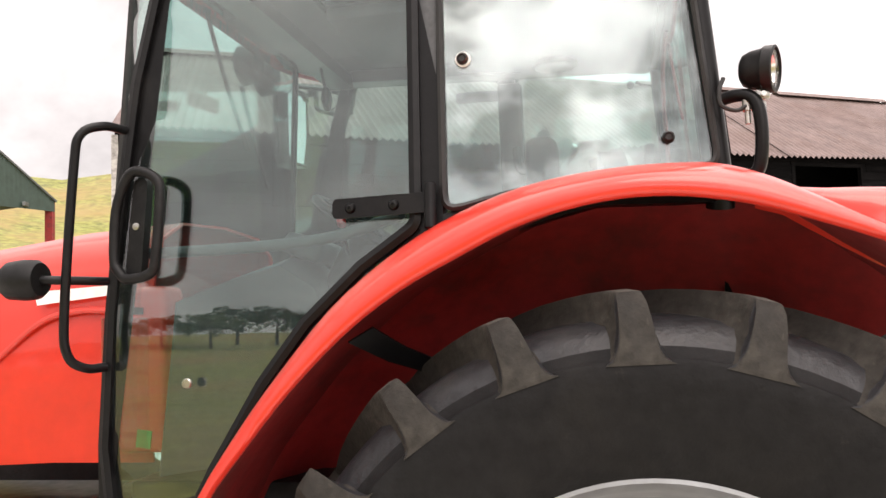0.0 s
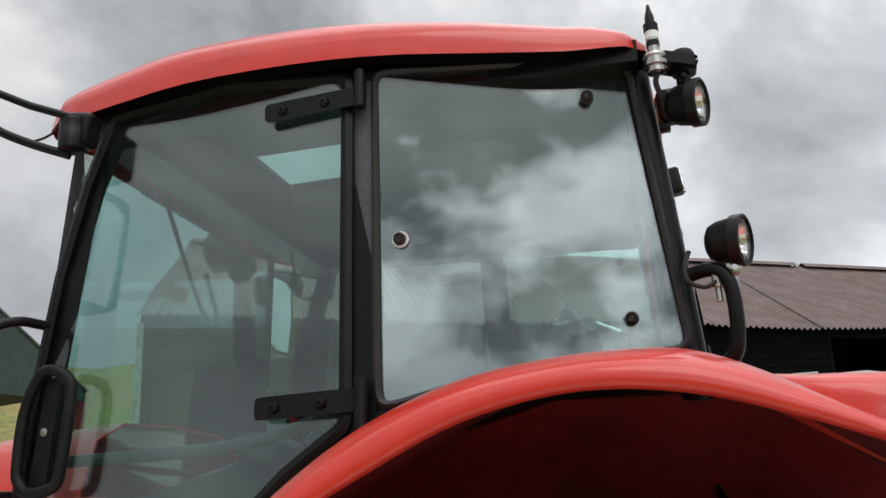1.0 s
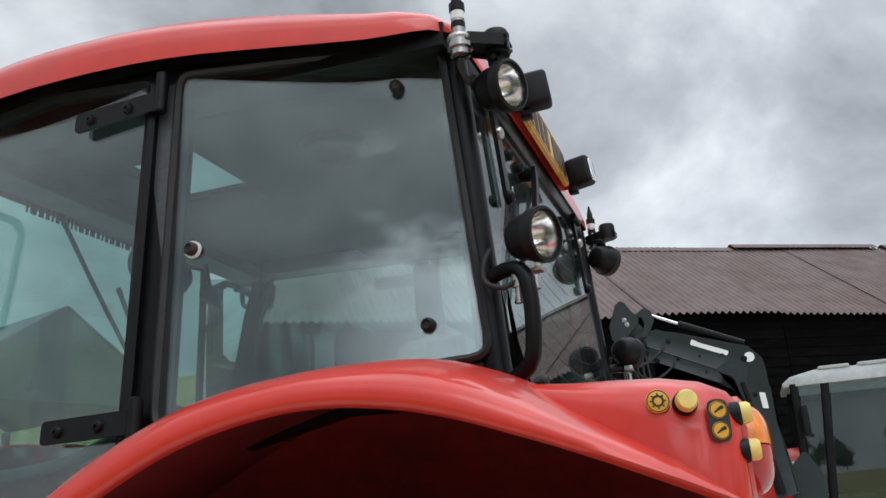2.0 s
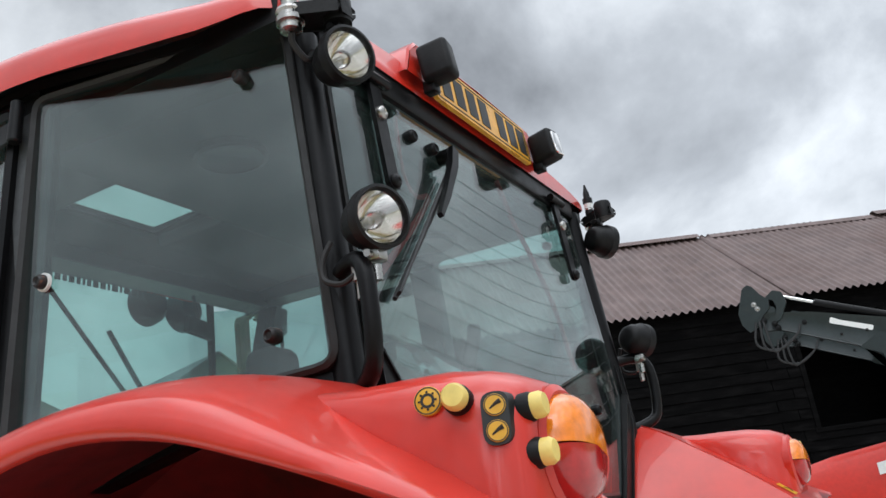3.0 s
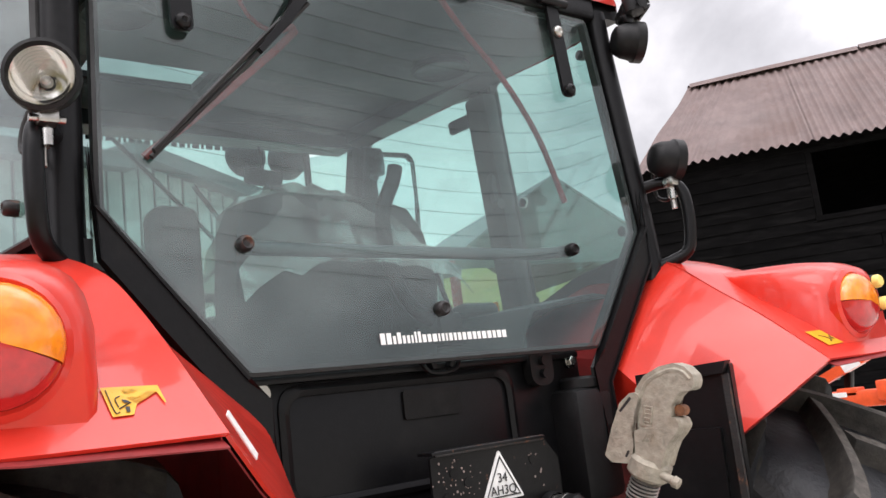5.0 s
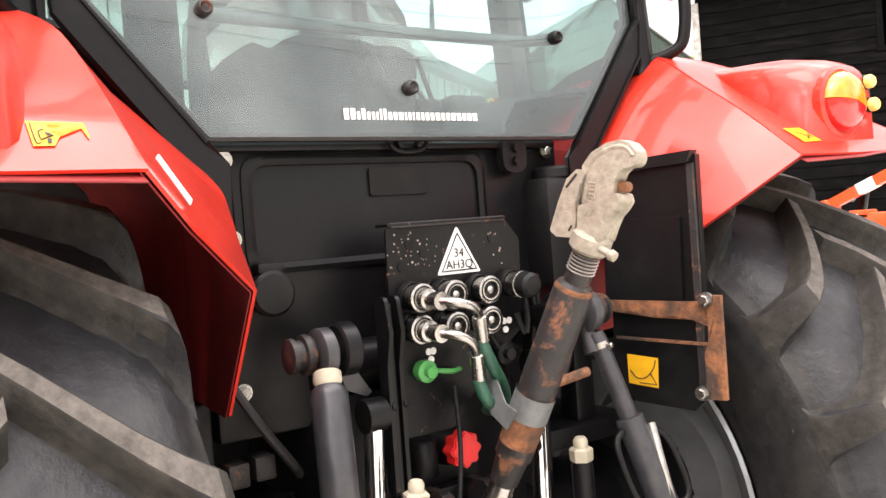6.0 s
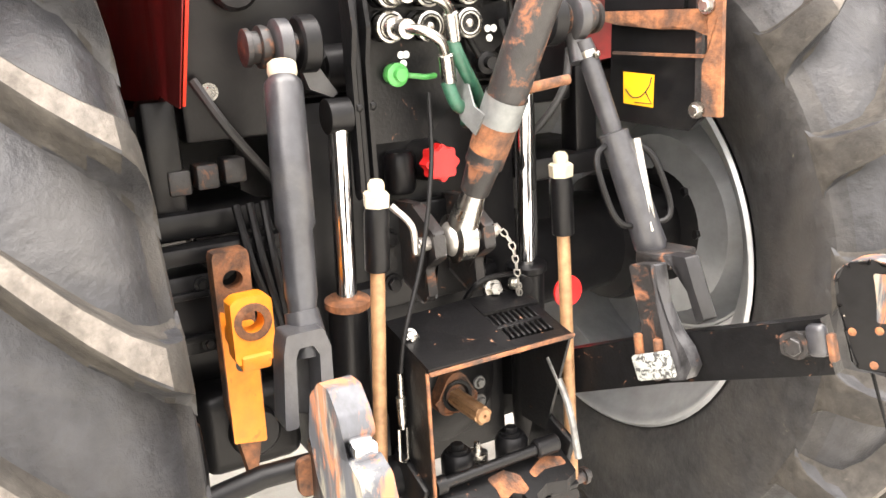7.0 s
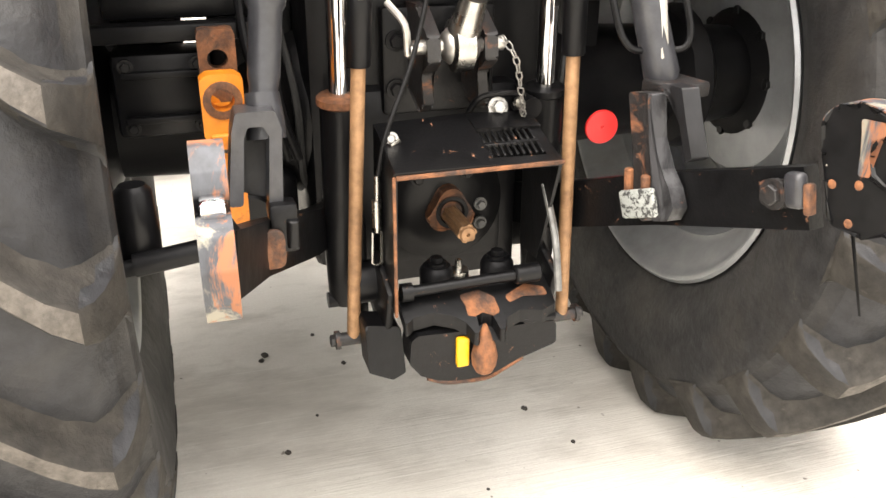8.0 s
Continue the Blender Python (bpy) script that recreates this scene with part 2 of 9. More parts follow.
ROD_RUST = shader("rust_brown_rod", (0.30, 0.17, 0.085), 0.6, metal=0.3, grain=(50, 0.15), stain=(8, (0.12, 0.06, 0.03), 0.5, 0.75))
CLAW = shader("chipped_black_claw", (0.004, 0.004, 0.0044), 0.4, spec=0.25, grain=(60, 0.2), stain=(26, (0.42, 0.38, 0.32), 0.70, 0.74), wear=(16, (0.25, 0.10, 0.045), 0.68, 0.74, 0.8))
CHIPPED_WHITE = shader("chipped_white_paint", (0.27, 0.285, 0.27), 0.5, grain=(60, 0.1), wear=(95, (0.03, 0.03, 0.03), 0.50, 0.55, 0.6))
BARE_CHIP = shader("bare_chip", (0.24, 0.19, 0.17), 0.6, grain=(60, 0.2))
CLAW_WORN = shader("worn_claw_steel", (0.045, 0.048, 0.055), 0.55, metal=0.1, grain=(50, 0.2), stain=(30, (0.21, 0.195, 0.155), 0.51, 0.60), wear=(22, (0.24, 0.095, 0.045), 0.50, 0.57, 0.8), stretch=(1, 1, 0.22))
ORANGE = shader("orange_paint", (0.72, 0.22, 0.012), 0.5, grain=(40, 0.08), wear=(9, (0.11, 0.05, 0.025), 0.58, 0.68, 0.8))
IMPLEMENT = shader("orange_red_implement_paint", (0.75, 0.09, 0.02), 0.4, grain=(30, 0.06), wear=(10, (0.2, 0.06, 0.03), 0.68, 0.75, 0.8))
YELLOW = shader("yellow_sticker", (0.68, 0.36, 0.012), 0.4, grain=(30, 0.05))
YELLOW_BTN = shader("yellow_button", (0.78, 0.6, 0.16), 0.45, grain=(40, 0.06))
PLATE_Y = shader("yellow_plate", (0.72, 0.36, 0.03), 0.3, grain=(30, 0.06), stain=(8, (0.45, 0.24, 0.04), 0.6, 0.85))
INK = shader("black_ink", (0.012, 0.012, 0.012), 0.5, grain=(30, 0.05))
WHITE = shader("white_print", (0.8, 0.8, 0.78), 0.45, grain=(40, 0.04))
CREAM = shader("cream_plastic_cap", (0.36, 0.325, 0.245), 0.5, grain=(30, 0.08), stain=(12, (0.35, 0.28, 0.18), 0.55, 0.8))
RED_PLASTIC = shader("red_plastic", (0.66, 0.02, 0.02), 0.4, grain=(30, 0.06))
GREEN_PLASTIC = shader("green_plastic", (0.05, 0.26, 0.06), 0.4, grain=(30, 0.06))
GREEN_HOSE = shader("green_black_hose", (0.012, 0.06, 0.035), 0.45, grain=(80, 0.2))
SEAT = shader("dark_seat_fabric", (0.013, 0.0135, 0.014), 0.85, grain=(120, 0.25), stain=(5, (0.028, 0.028, 0.028), 0.5, 0.8), bump=(0.2, 300))
GREY_PLASTIC = shader("grey_interior_plastic", (0.055, 0.058, 0.062), 0.6, grain=(70, 0.1), bump=(0.06, 250))
LINER = shader("grey_headliner", (0.042, 0.044, 0.046), 0.9, grain=(90, 0.1), bump=(0.1, 200))
# thin white veil in both panes stands for hazily reflected sky
GLASS = glass_shader("green_tinted_glass", (0.78, 0.90, 0.88), 0.105, 0.016)
VEILED_GLASS = glass_shader("veiled_tinted_glass", (0.80, 0.92, 0.90), 0.085, 0.02)
LAMP_GLASS = glass_shader("clear_lamp_glass", (0.96, 0.96, 0.95), 0.04)
REFLECTOR = shader("lamp_reflector", (0.85, 0.84, 0.82), 0.12, metal=1.0, grain=(20, 0.02))
MIRROR = shader("mirror_glass", (0.8, 0.82, 0.82), 0.02, metal=1.0, grain=(3, 0.01))
AMBER = shader("amber_lens", (0.85, 0.22, 0.008), 0.18, coat=0.6, grain=(60, 0.12))
RED_LENS = shader("red_lens", (0.42, 0.012, 0.012), 0.18, coat=0.6, grain=(60, 0.1))
def concrete_shader():
    """Brushed yard concrete: broad damp mottling, fine grit, faint brush lines and dark spots."""
    m = bpy.data.materials.new("concrete")
    m.use_nodes = True
    nt = m.node_tree
    b = nt.nodes["Principled BSDF"]
    b.inputs["Roughness"].default_value = 0.86
    tc = nt.nodes.new("ShaderNodeTexCoord")

    def noise_tex(scale, detail, rough, stretch=(1, 1, 1), turn=0.0):
        mp = nt.nodes.new("ShaderNodeMapping")
        mp.inputs["Scale"].default_value = stretch
        mp.inputs["Rotation"].default_value = (0, 0, radians(turn))
        nt.links.new(tc.outputs["Object"], mp.inputs["Vector"])
        n = nt.nodes.new("ShaderNodeTexNoise")
        n.inputs["Scale"].default_value, n.inputs["Detail"].default_value, n.inputs["Roughness"].default_value = scale, detail, rough
        nt.links.new(mp.outputs["Vector"], n.inputs["Vector"])
        return n.outputs["Fac"]

    def blend(a, c, fac, lo, hi):
        r = nt.nodes.new("ShaderNodeMapRange")
        r.inputs[1].default_value, r.inputs[2].default_value = lo, hi
        nt.links.new(fac, r.inputs[0])
        x = nt.nodes.new("ShaderNodeMix")
        x.data_type = "RGBA"
        nt.links.new(r.outputs[0], x.inputs["Factor"])
        for k, v in (("A", a), ("B", c)):
            if isinstance(v, tuple):
                x.inputs[k].default_value = (*v, 1)
            else:
                nt.links.new(v, x.inputs[k])
        return x.outputs["Result"]

    col = blend((0.60, 0.575, 0.52), (0.66, 0.635, 0.58), noise_tex(160, 3, 0.6), 0.3, 0.7)
    col = blend(col, (0.50, 0.475, 0.42), noise_tex(1.6, 6, 0.6), 0.46, 0.70)
    col = blend(col, (0.42, 0.395, 0.35), noise_tex(5.5, 5, 0.62, (1.6, 0.7, 1), 28), 0.47, 0.74)
    brush = noise_tex(9, 4, 0.7, (16, 0.35, 1), 28)
    col = blend(col, (0.72, 0.70, 0.65), brush, 0.60, 0.80)
    col = blend(col, (0.20, 0.18, 0.155), noise_tex(26, 2, 0.4), 0.735, 0.765)
    nt.links.new(col, b.inputs["Base Color"])
    bp = nt.nodes.new("ShaderNodeBump")
    bp.inputs["Strength"].default_value, bp.inputs["Distance"].default_value = 0.25, 0.01
    nt.links.new(brush, bp.inputs["Height"])
    nt.links.new(bp.outputs["Normal"], b.inputs["Normal"])
    return m


CONCRETE = concrete_shader()
GRASS = shader("rough_pasture", (0.17, 0.175, 0.04), 0.9, grain=(0.9, 0.3), stain=(0.06, (0.24, 0.17, 0.06), 0.45, 0.62), bump=(0.3, 2.0))
BOARD = shader("black_tarred_board", (0.0035, 0.0033, 0.0034), 0.9, spec=0.05, grain=(6, 0.3), stain=(1.3, (0.0085, 0.008, 0.008), 0.5, 0.75), rand=0.4, stretch=(1, 1, 6))
SCUFFED = shader("scuffed_grey_steel", (0.16, 0.16, 0.155), 0.5, metal=0.5, grain=(40, 0.2), stain=(12, (0.06, 0.045, 0.035), 0.5, 0.7))
BOARD_GREY = shader("weathered_grey_post", (0.32, 0.31, 0.29), 0.8, grain=(9, 0.25))
TIN = shader("faded_purple_tin", (0.15, 0.108, 0.10), 0.65, spec=0.3, grain=(1.5, 0.12), stain=(0.5, (0.115, 0.072, 0.06), 0.5, 0.75), wear=(1.2, (0.20, 0.145, 0.125), 0.62, 0.8, 0.7))
GREEN_TIN = shader("dark_green_cladding", (0.035, 0.06, 0.05), 0.5, grain=(2, 0.1))
GREY_CLAD = shader("pale_grey_yorkshire_boards", (0.34, 0.36, 0.35), 0.7, grain=(3, 0.12), stain=(0.8, (0.22, 0.24, 0.23), 0.5, 0.75))
DARK_ROOF = shader("dark_fibre_roof", (0.09, 0.1, 0.105), 0.7, grain=(2, 0.15))
# ---- mesh tools ----
def here(o):
    return here(o.parent) @ o.matrix_parent_inverse @ o.matrix_basis if o.parent else o.matrix_basis.copy()


def finish(bm, name, mat, sharp=38):
    bmesh.ops.recalc_face_normals(bm, faces=bm.faces)
    lim = radians(sharp)
    for e in bm.edges:
        e.smooth = len(e.link_faces) == 2 and e.calc_face_angle(3.2) < lim
    for f in bm.faces:
        f.smooth = True
    me = bpy.data.meshes.new(name)
    bm.to_mesh(me)
    bm.free()
    for m in mat if isinstance(mat, (list, tuple)) else (mat,):
        me.materials.append(m)
    return me


def part(name, bm, mat, parent, label="", sharp=38):
    ob = new(name, finish(bm, name, mat, sharp))
    if parent is not None:
        ob.parent = parent
        ob.matrix_parent_inverse = here(parent).inverted()
    if label:
        tagged(ob, label)
    return ob


def shared(name, me, parent, m, label=""):
    """Another object on the mesh me, at the pose m in the world, under a parent."""
    ob = new(name, me)
    ob.parent = parent
    ob.matrix_parent_inverse = here(parent).inverted()
    ob.matrix_basis = m
    if label:
        tagged(ob, label)
    return ob


def thing(name, x, y, z, label, category, group="", kind=""):
    ob = new(name)
    ob.empty_display_size = 0.1
    ob.matrix_basis = pose(x, y, z)
    return tagged(ob, label, category, group, kind)


def box(bm, c, s, rot=(0, 0, 0), bevel=0.0, seg=2):
    """A box of size s about c, turned by degrees, its edges rounded."""
    r = bmesh.ops.create_cube(bm, size=1.0, matrix=pose(*c, *rot) @ Matrix.Diagonal((*s, 1)))
    if bevel:
        es = list({e for v in r["verts"] for e in v.link_edges})
        bmesh.ops.bevel(bm, geom=es, offset=bevel, segments=seg, affect="EDGES", profile=0.5)
    return bm


def basis(a, b):
    d = (Vector(b) - Vector(a)).normalized()
    u = d.orthogonal().normalized()
    return d, u, d.cross(u)


def lathe(bm, a, b, prof, seg=20, cap=True):
    """A body turned about the line from a to b; prof: pairs of (metres along, radius)."""
    a = Vector(a)
    d, u, v = basis(a, b)
    rings = []
    for h, r in prof:
        rings.append([bm.verts.new(a + d * h + (u * math.cos(k * math.tau / seg) + v * math.sin(k * math.tau / seg)) * max(r, 1e-4)) for k in range(seg)])
    for p, q in zip(rings, rings[1:]):
        for k in range(seg):
            bm.faces.new((p[k], p[(k + 1) % seg], q[(k + 1) % seg], q[k]))
    if cap:
        bm.faces.new(rings[0][::-1])
        bm.faces.new(rings[-1])
    return bm


def cyl(bm, a, b, r, r2=None, seg=16, bevel=0.0):
    n = (Vector(b) - Vector(a)).length
    r2 = r if r2 is None else r2
    c = min(bevel, n / 3)
    prof = [(0, r - c), (c, r), (n - c, r2), (n, r2 - c)] if c else [(0, r), (n, r2)]
    return lathe(bm, a, b, prof, seg)


def smooth_path(pts, n=6):
    """A soft curve through the points."""
    P = [Vector(p) for p in pts]
    P = [P[0] * 2 - P[1]] + P + [P[-1] * 2 - P[-2]]
    out = []
    for i in range(1, len(P) - 2):
        for k in range(n):
            t = k / n
            a, b, c, d = P[i - 1 : i + 3]
            out.append(0.5 * (2 * b + (c - a) * t + (2 * a - 5 * b + 4 * c - d) * t * t + (3 * b - a - 3 * c + d) * t**3))
    return out + [P[-2]]


def tube(bm, pts, r, seg=8, soft=0, squash=1.0):
    """A round bar along the points."""
    P = smooth_path(pts, soft) if soft else [Vector(p) for p in pts]
    rings, u = [], None
    for i, p in enumerate(P):
        d = (P[min(i + 1, len(P) - 1)] - P[max(i - 1, 0)]).normalized()
        u = (u - d * u.dot(d)).normalized() if u is not None else d.orthogonal().normalized()
        v = d.cross(u)
        rr = r(i / (len(P) - 1)) if callable(r) else r
        rings.append([bm.verts.new(p + (u * math.cos(k * math.tau / seg) * squash + v * math.sin(k * math.tau / seg)) * rr) for k in range(seg)])
    for p, q in zip(rings, rings[1:]):
        for k in range(seg):
            bm.faces.new((p[k], p[(k + 1) % seg], q[(k + 1) % seg], q[k]))
    bm.faces.new(rings[0][::-1])
    bm.faces.new(rings[-1])
    return bm


def rounded(pts, r, n=4):
    """A flat outline with its corners rounded; r: one radius or one for each corner."""
    out = []
    for i, p in enumerate(pts):
        rad = r[i] if isinstance(r, (list, tuple)) else r
        p = Vector(p)
        a, b = Vector(pts[i - 1]) - p, Vector(pts[(i + 1) % len(pts)]) - p
        if rad <= 0:
            out.append(p)
            continue
        ang = a.angle(b)
        cut = min(rad / math.tan(ang / 2), a.length * 0.49, b.length * 0.49)
        p0, p1 = p + a.normalized() * cut, p + b.normalized() * cut
        for k in range(n + 1):
            t = k / n
            out.append((1 - t) ** 2 * p0 + 2 * t * (1 - t) * p + t * t * p1)
    return out


def inset(pts, d):
    """The outline moved inwards by d."""
    P = [Vector(p) for p in pts]
    area = sum(P[i - 1].x * P[i].y - P[i].x * P[i - 1].y for i in range(len(P)))
    s = 1 if area > 0 else -1
    out = []
    for i, p in enumerate(P):
        a = (p - P[i - 1]).normalized()
        b = (P[(i + 1) % len(P)] - p).normalized()
        na, nb = Vector((-a.y, a.x)) * s, Vector((-b.y, b.x)) * s
        n = (na + nb).normalized()
        out.append(p + n * d / max(0.35, n.dot(na)))
    return out


def sheet(bm, pts, lift, thick):
    """A plate with a flat outline; lift(u, v, depth) gives the place in the world."""
    top = [bm.verts.new(lift(p[0], p[1], 0.0)) for p in pts]
    low = [bm.verts.new(lift(p[0], p[1], thick)) for p in pts]
    fs = [bm.faces.new(top), bm.faces.new(low[::-1])]
    for i in range(len(pts)):
        bm.faces.new((top[i - 1], top[i], low[i], low[i - 1]))
    bmesh.ops.triangulate(bm, faces=[f for f in fs if len(f.verts) > 4])
    return bm


def ring(bm, outer, inner, lift, thick, rise=0.0):
    """A frame between two outlines of as many points; rise: how far its crest stands out."""
    a = [bm.verts.new(lift(p[0], p[1], 0.0)) for p in outer]
    m = [bm.verts.new(lift((p[0] + q[0]) / 2, (p[1] + q[1]) / 2, -rise)) for p, q in zip(outer, inner)]
    b = [bm.verts.new(lift(p[0], p[1], 0.0)) for p in inner]
    c = [bm.verts.new(lift(p[0], p[1], thick)) for p in outer]
    d = [bm.verts.new(lift(p[0], p[1], thick)) for p in inner]
    for i in range(len(a)):
        for p, q in ((a, m), (m, b), (b, d), (d, c), (c, a)):
            bm.faces.new((p[i - 1], p[i], q[i], q[i - 1]))
    return bm


def grid(bm, rows, thick=0.0, close=False):
    """A skin over rows of points, made solid by thick along its normals."""
    vs = [[bm.verts.new(p) for p in row] for row in rows]
    made = []
    for a, b in zip(vs, vs[1:]):
        for k in range(len(a) - (0 if close else 1)):
            j = (k + 1) % len(a)
            made.append(bm.faces.new((a[k], a[j], b[j], b[k])))
    if thick:
        bmesh.ops.recalc_face_normals(bm, faces=made)
        bmesh.ops.solidify(bm, geom=made, thickness=thick)
    return bm


def bolt(bm, c, d, r=0.012, h=0.01, seg=6):
    c, d = Vector(c), Vector(d).normalized()
    cyl(bm, c - d * 0.004, c + d * h * 0.35, r * 1.5, seg=14)
    cyl(bm, c + d * h * 0.3, c + d * h, r, seg=seg, bevel=0.0015)
    return bm


B = bmesh.new
lerp = lambda a, b, t: a + (b - a) * t


def table(rows, x):
    """Straight-line value between the rows of (x, value)."""
    for (x0, a), (x1, b) in zip(rows, rows[1:]):
        if x <= x1 or x1 == rows[-1][0]:
            t = min(1.0, max(0.0, (x - x0) / (x1 - x0)))
            return lerp(a, b, t)
# ---- ground and far things ----
GROUND = 0.074


def ground_height(x, y):
    d = math.hypot(x + 2, y)
    far = max(0.0, d - 34.0)
    rise = table([(0, 0.0), (30, 2.5), (80, 14.8), (120, 29.5), (160, 33.5), (420, 52.0), (2500, 70.0)], far)
    side = table([(-180, 0.12), (-120, 0.2), (-75, 0.55), (-40, 1.0), (20, 1.0), (60, 0.6), (110, 0.2), (180, 0.12)], math.degrees(math.atan2(x + 2, y)))
    return GROUND + rise * side


def build_ground():
    bm = B()
    radii = [0, 3, 4.5, 6, 7.5, 9, 11, 14, 18, 22, 30, 36, 42, 50, 60, 75, 95, 120, 150, 190, 260, 420, 900, 2400]
    rows = []
    for r in radii:
        row = []
        for k in range(72):
            a = math.radians(k * 5)
            x, y = -2 + r * math.sin(a), r * math.cos(a)
            z = ground_height(x, y) + (noise.noise((x * 0.05, y * 0.05, 0)) * min(2.0, max(0, r - 40) * 0.02))
            row.append((x, y, z))
        rows.append(row)
    grid(bm, rows[1:], close=True)
    bm.verts.ensure_lookup_table()
    bm.faces.new([bm.verts[k] for k in range(72)])
    for f in bm.faces:
        c = f.calc_center_median()
        ahead = -75 < math.degrees(math.atan2(c.x + 2, c.y)) < 25
        behind = abs(math.degrees(math.atan2(c.x + 2, c.y))) > 100
        f.material_index = 1 if c.y < -5.0 or math.hypot(c.x + 2, c.y) > (30 if ahead else 42 if behind else 75) else 0
    ob = new("ground", finish(bm, "ground", [CONCRETE, GRASS]))
    return tagged(ob, "pale brushed concrete yard running out into rough hill pasture", "ground", kind="structure")


build_ground()
BARN_O, BARN_A = Vector((-11.425, 15.855, 0)), radians(31.94)
BU, BN = Vector((math.cos(BARN_A), math.sin(BARN_A), 0)), Vector((-math.sin(BARN_A), math.cos(BARN_A), 0))


def barn_at(u, d, z):
    return BARN_O + BU * u + BN * d + Vector((0, 0, z))


BARN_OPEN = ((3.83, 5.63, 4.86, 6.48), (8.55, 10.28, 3.0, 3.27), (11.9, 14.42, 3.2, 6.15), (20.5, 23.4, 3.0, 6.4))


def build_barn():
    barn = thing("barn", *barn_at(16, 5, 0), "old black-tarred timber barn under a faded purple corrugated tin roof", "barn")
    L, D, EAVE, RIDGE = 36.0, 9.6, 6.672, 10.135
    # the wall's boards, lapped, broken at the openings
    z, n = 0.0, 0
    boards = []
    while z < EAVE - 0.05:
        cuts = [0.0] + sorted({5.0 + 0.7 * (n % 3), 11.0 + 0.5 * (n % 2), 16.2, 22.0 + 0.8 * (n % 3), 29.0}) + [L]
        for a, b in zip(cuts, cuts[1:]):
            segs = [(a, b)]
            for o in BARN_OPEN:
                if o[2] < z + 0.13 < o[3]:
                    segs = [q for s in segs for q in ((s[0], min(s[1], o[0])), (max(s[0], o[1]), s[1])) if q[1] - q[0] > 0.05]
            boards += [(s[0], s[1], z) for s in segs]
        z += 0.27
        n += 1
    for a, b, z in boards:
        bm = B()
        sag = random.uniform(-0.012, 0.012)
        ch = [barn_at(a + 0.01, 0, z + sag), barn_at(b - 0.01, 0, z - sag), barn_at(b - 0.01, 0.03, z + 0.285 - sag), barn_at(a + 0.01, 0.03, z + 0.285 + sag)]
        top = [bm.verts.new(p - BN * 0.035) for p in ch]
        low = [bm.verts.new(p) for p in ch]
        bm.faces.new(top)
        for i in range(4):
            bm.faces.new((top[i - 1], top[i], low[i], low[i - 1]))
        part("board", bm, BOARD, barn)
    for k, o in enumerate(BARN_OPEN):
        bm = B()
        for u in (o[0], o[1]):
            p = barn_at(u, 0.03, (o[2] + o[3]) / 2)
            box(bm, p, (0.14, 0.16, o[3] - o[2]), (0, 0, 31.94), 0.01, 1)
        for zz in (o[2], o[3]):
            p = barn_at((o[0] + o[1]) / 2, 0.03, zz)
            box(bm, p, (o[1] - o[0] + 0.2, 0.16, 0.12), (0, 0, 31.94), 0.01, 1)
        part("opening_frame", bm, BOARD, barn)
    bm = B()
    for u, d, sx, sy in ((L / 2, D, L, 0.2), (0.1, D / 2, 0.2, D), (L - 0.1, D / 2, 0.2, D)):
        box(bm, barn_at(u, d, EAVE / 2), (sx, sy, EAVE), (0, 0, 31.94))
    for u in (0.1, L - 0.1):
        g = [barn_at(u - 0.08, 0.1, EAVE - 0.01), barn_at(u - 0.08, D, EAVE - 0.01), barn_at(u + (1.4 if u < 1 else -0.08), D / 2, RIDGE - 0.06)]
        h = [p + BU * 0.16 for p in g]
        va, vb = [bm.verts.new(p) for p in g], [bm.verts.new(p) for p in h]
        bm.faces.new(va), bm.faces.new(vb[::-1])
        for i in range(3):
            bm.faces.new((va[i - 1], va[i], vb[i], vb[i - 1]))
    # added unseen partition that stops stray light, so the openings stay black
    box(bm, barn_at(16, 2.6, 4.0), (30.0, 0.1, 8.0), (0, 0, 31.94))
    part("shell", bm, BOARD, barn)
    bm = B()
    box(bm, barn_at(0.0, -0.03, EAVE / 2 - 0.1), (0.16, 0.16, EAVE - 0.2), (0, 0, 31.94), 0.01, 1)
    part("corner_post", bm, BOARD_GREY, barn, "weathered pale grey corner post")
    bm = B()
    for k, (z0, h) in enumerate(((2.60, 0.22), (2.86, 0.22))):
        box(bm, barn_at(9.42, -0.06, z0), (1.68, 0.03, h), (0, 0, 31.94), 0.006, 1)
    part("pale_board", bm, BOARD_GREY, barn, "unpainted pale boards across an opening")
    # corrugated sheets, one object a bay, waves along the eave
    for side in (0, 1):
        bays = 9
        for k in range(bays):
            bm = B()
            u0, u1 = L * k / bays - (0.12 if k == 0 else 0), L * (k + 1) / bays + 0.05
            rows = []
            steps = 5
            nu = int((u1 - u0) / 0.037)
            ko, kt = random.uniform(-0.1, 0.1), random.uniform(-0.03, 0.03)
            for i in range(steps + 1):
                t = i / steps
                row = []
                for j in range(nu + 1):
                    u = lerp(u0 + (1.4 * t if k == 0 else 0.0), u1, j / nu)
                    dd = lerp(-0.42 + ko * 0.5, D / 2 + 0.02, t)
                    zz = lerp(EAVE - 0.1, RIDGE + kt, t) + 0.042 * math.cos(u * math.tau / 0.22) + 0.05 * math.sin(u * 0.5 + 1) * (1 - t) + 0.02 * (k % 2)
                    d2 = dd if side == 0 else D - dd
                    row.append(barn_at(u, d2, zz))
                rows.append(row)
            grid(bm, rows)
            part("roof_sheet", bm, TIN, barn, sharp=80)
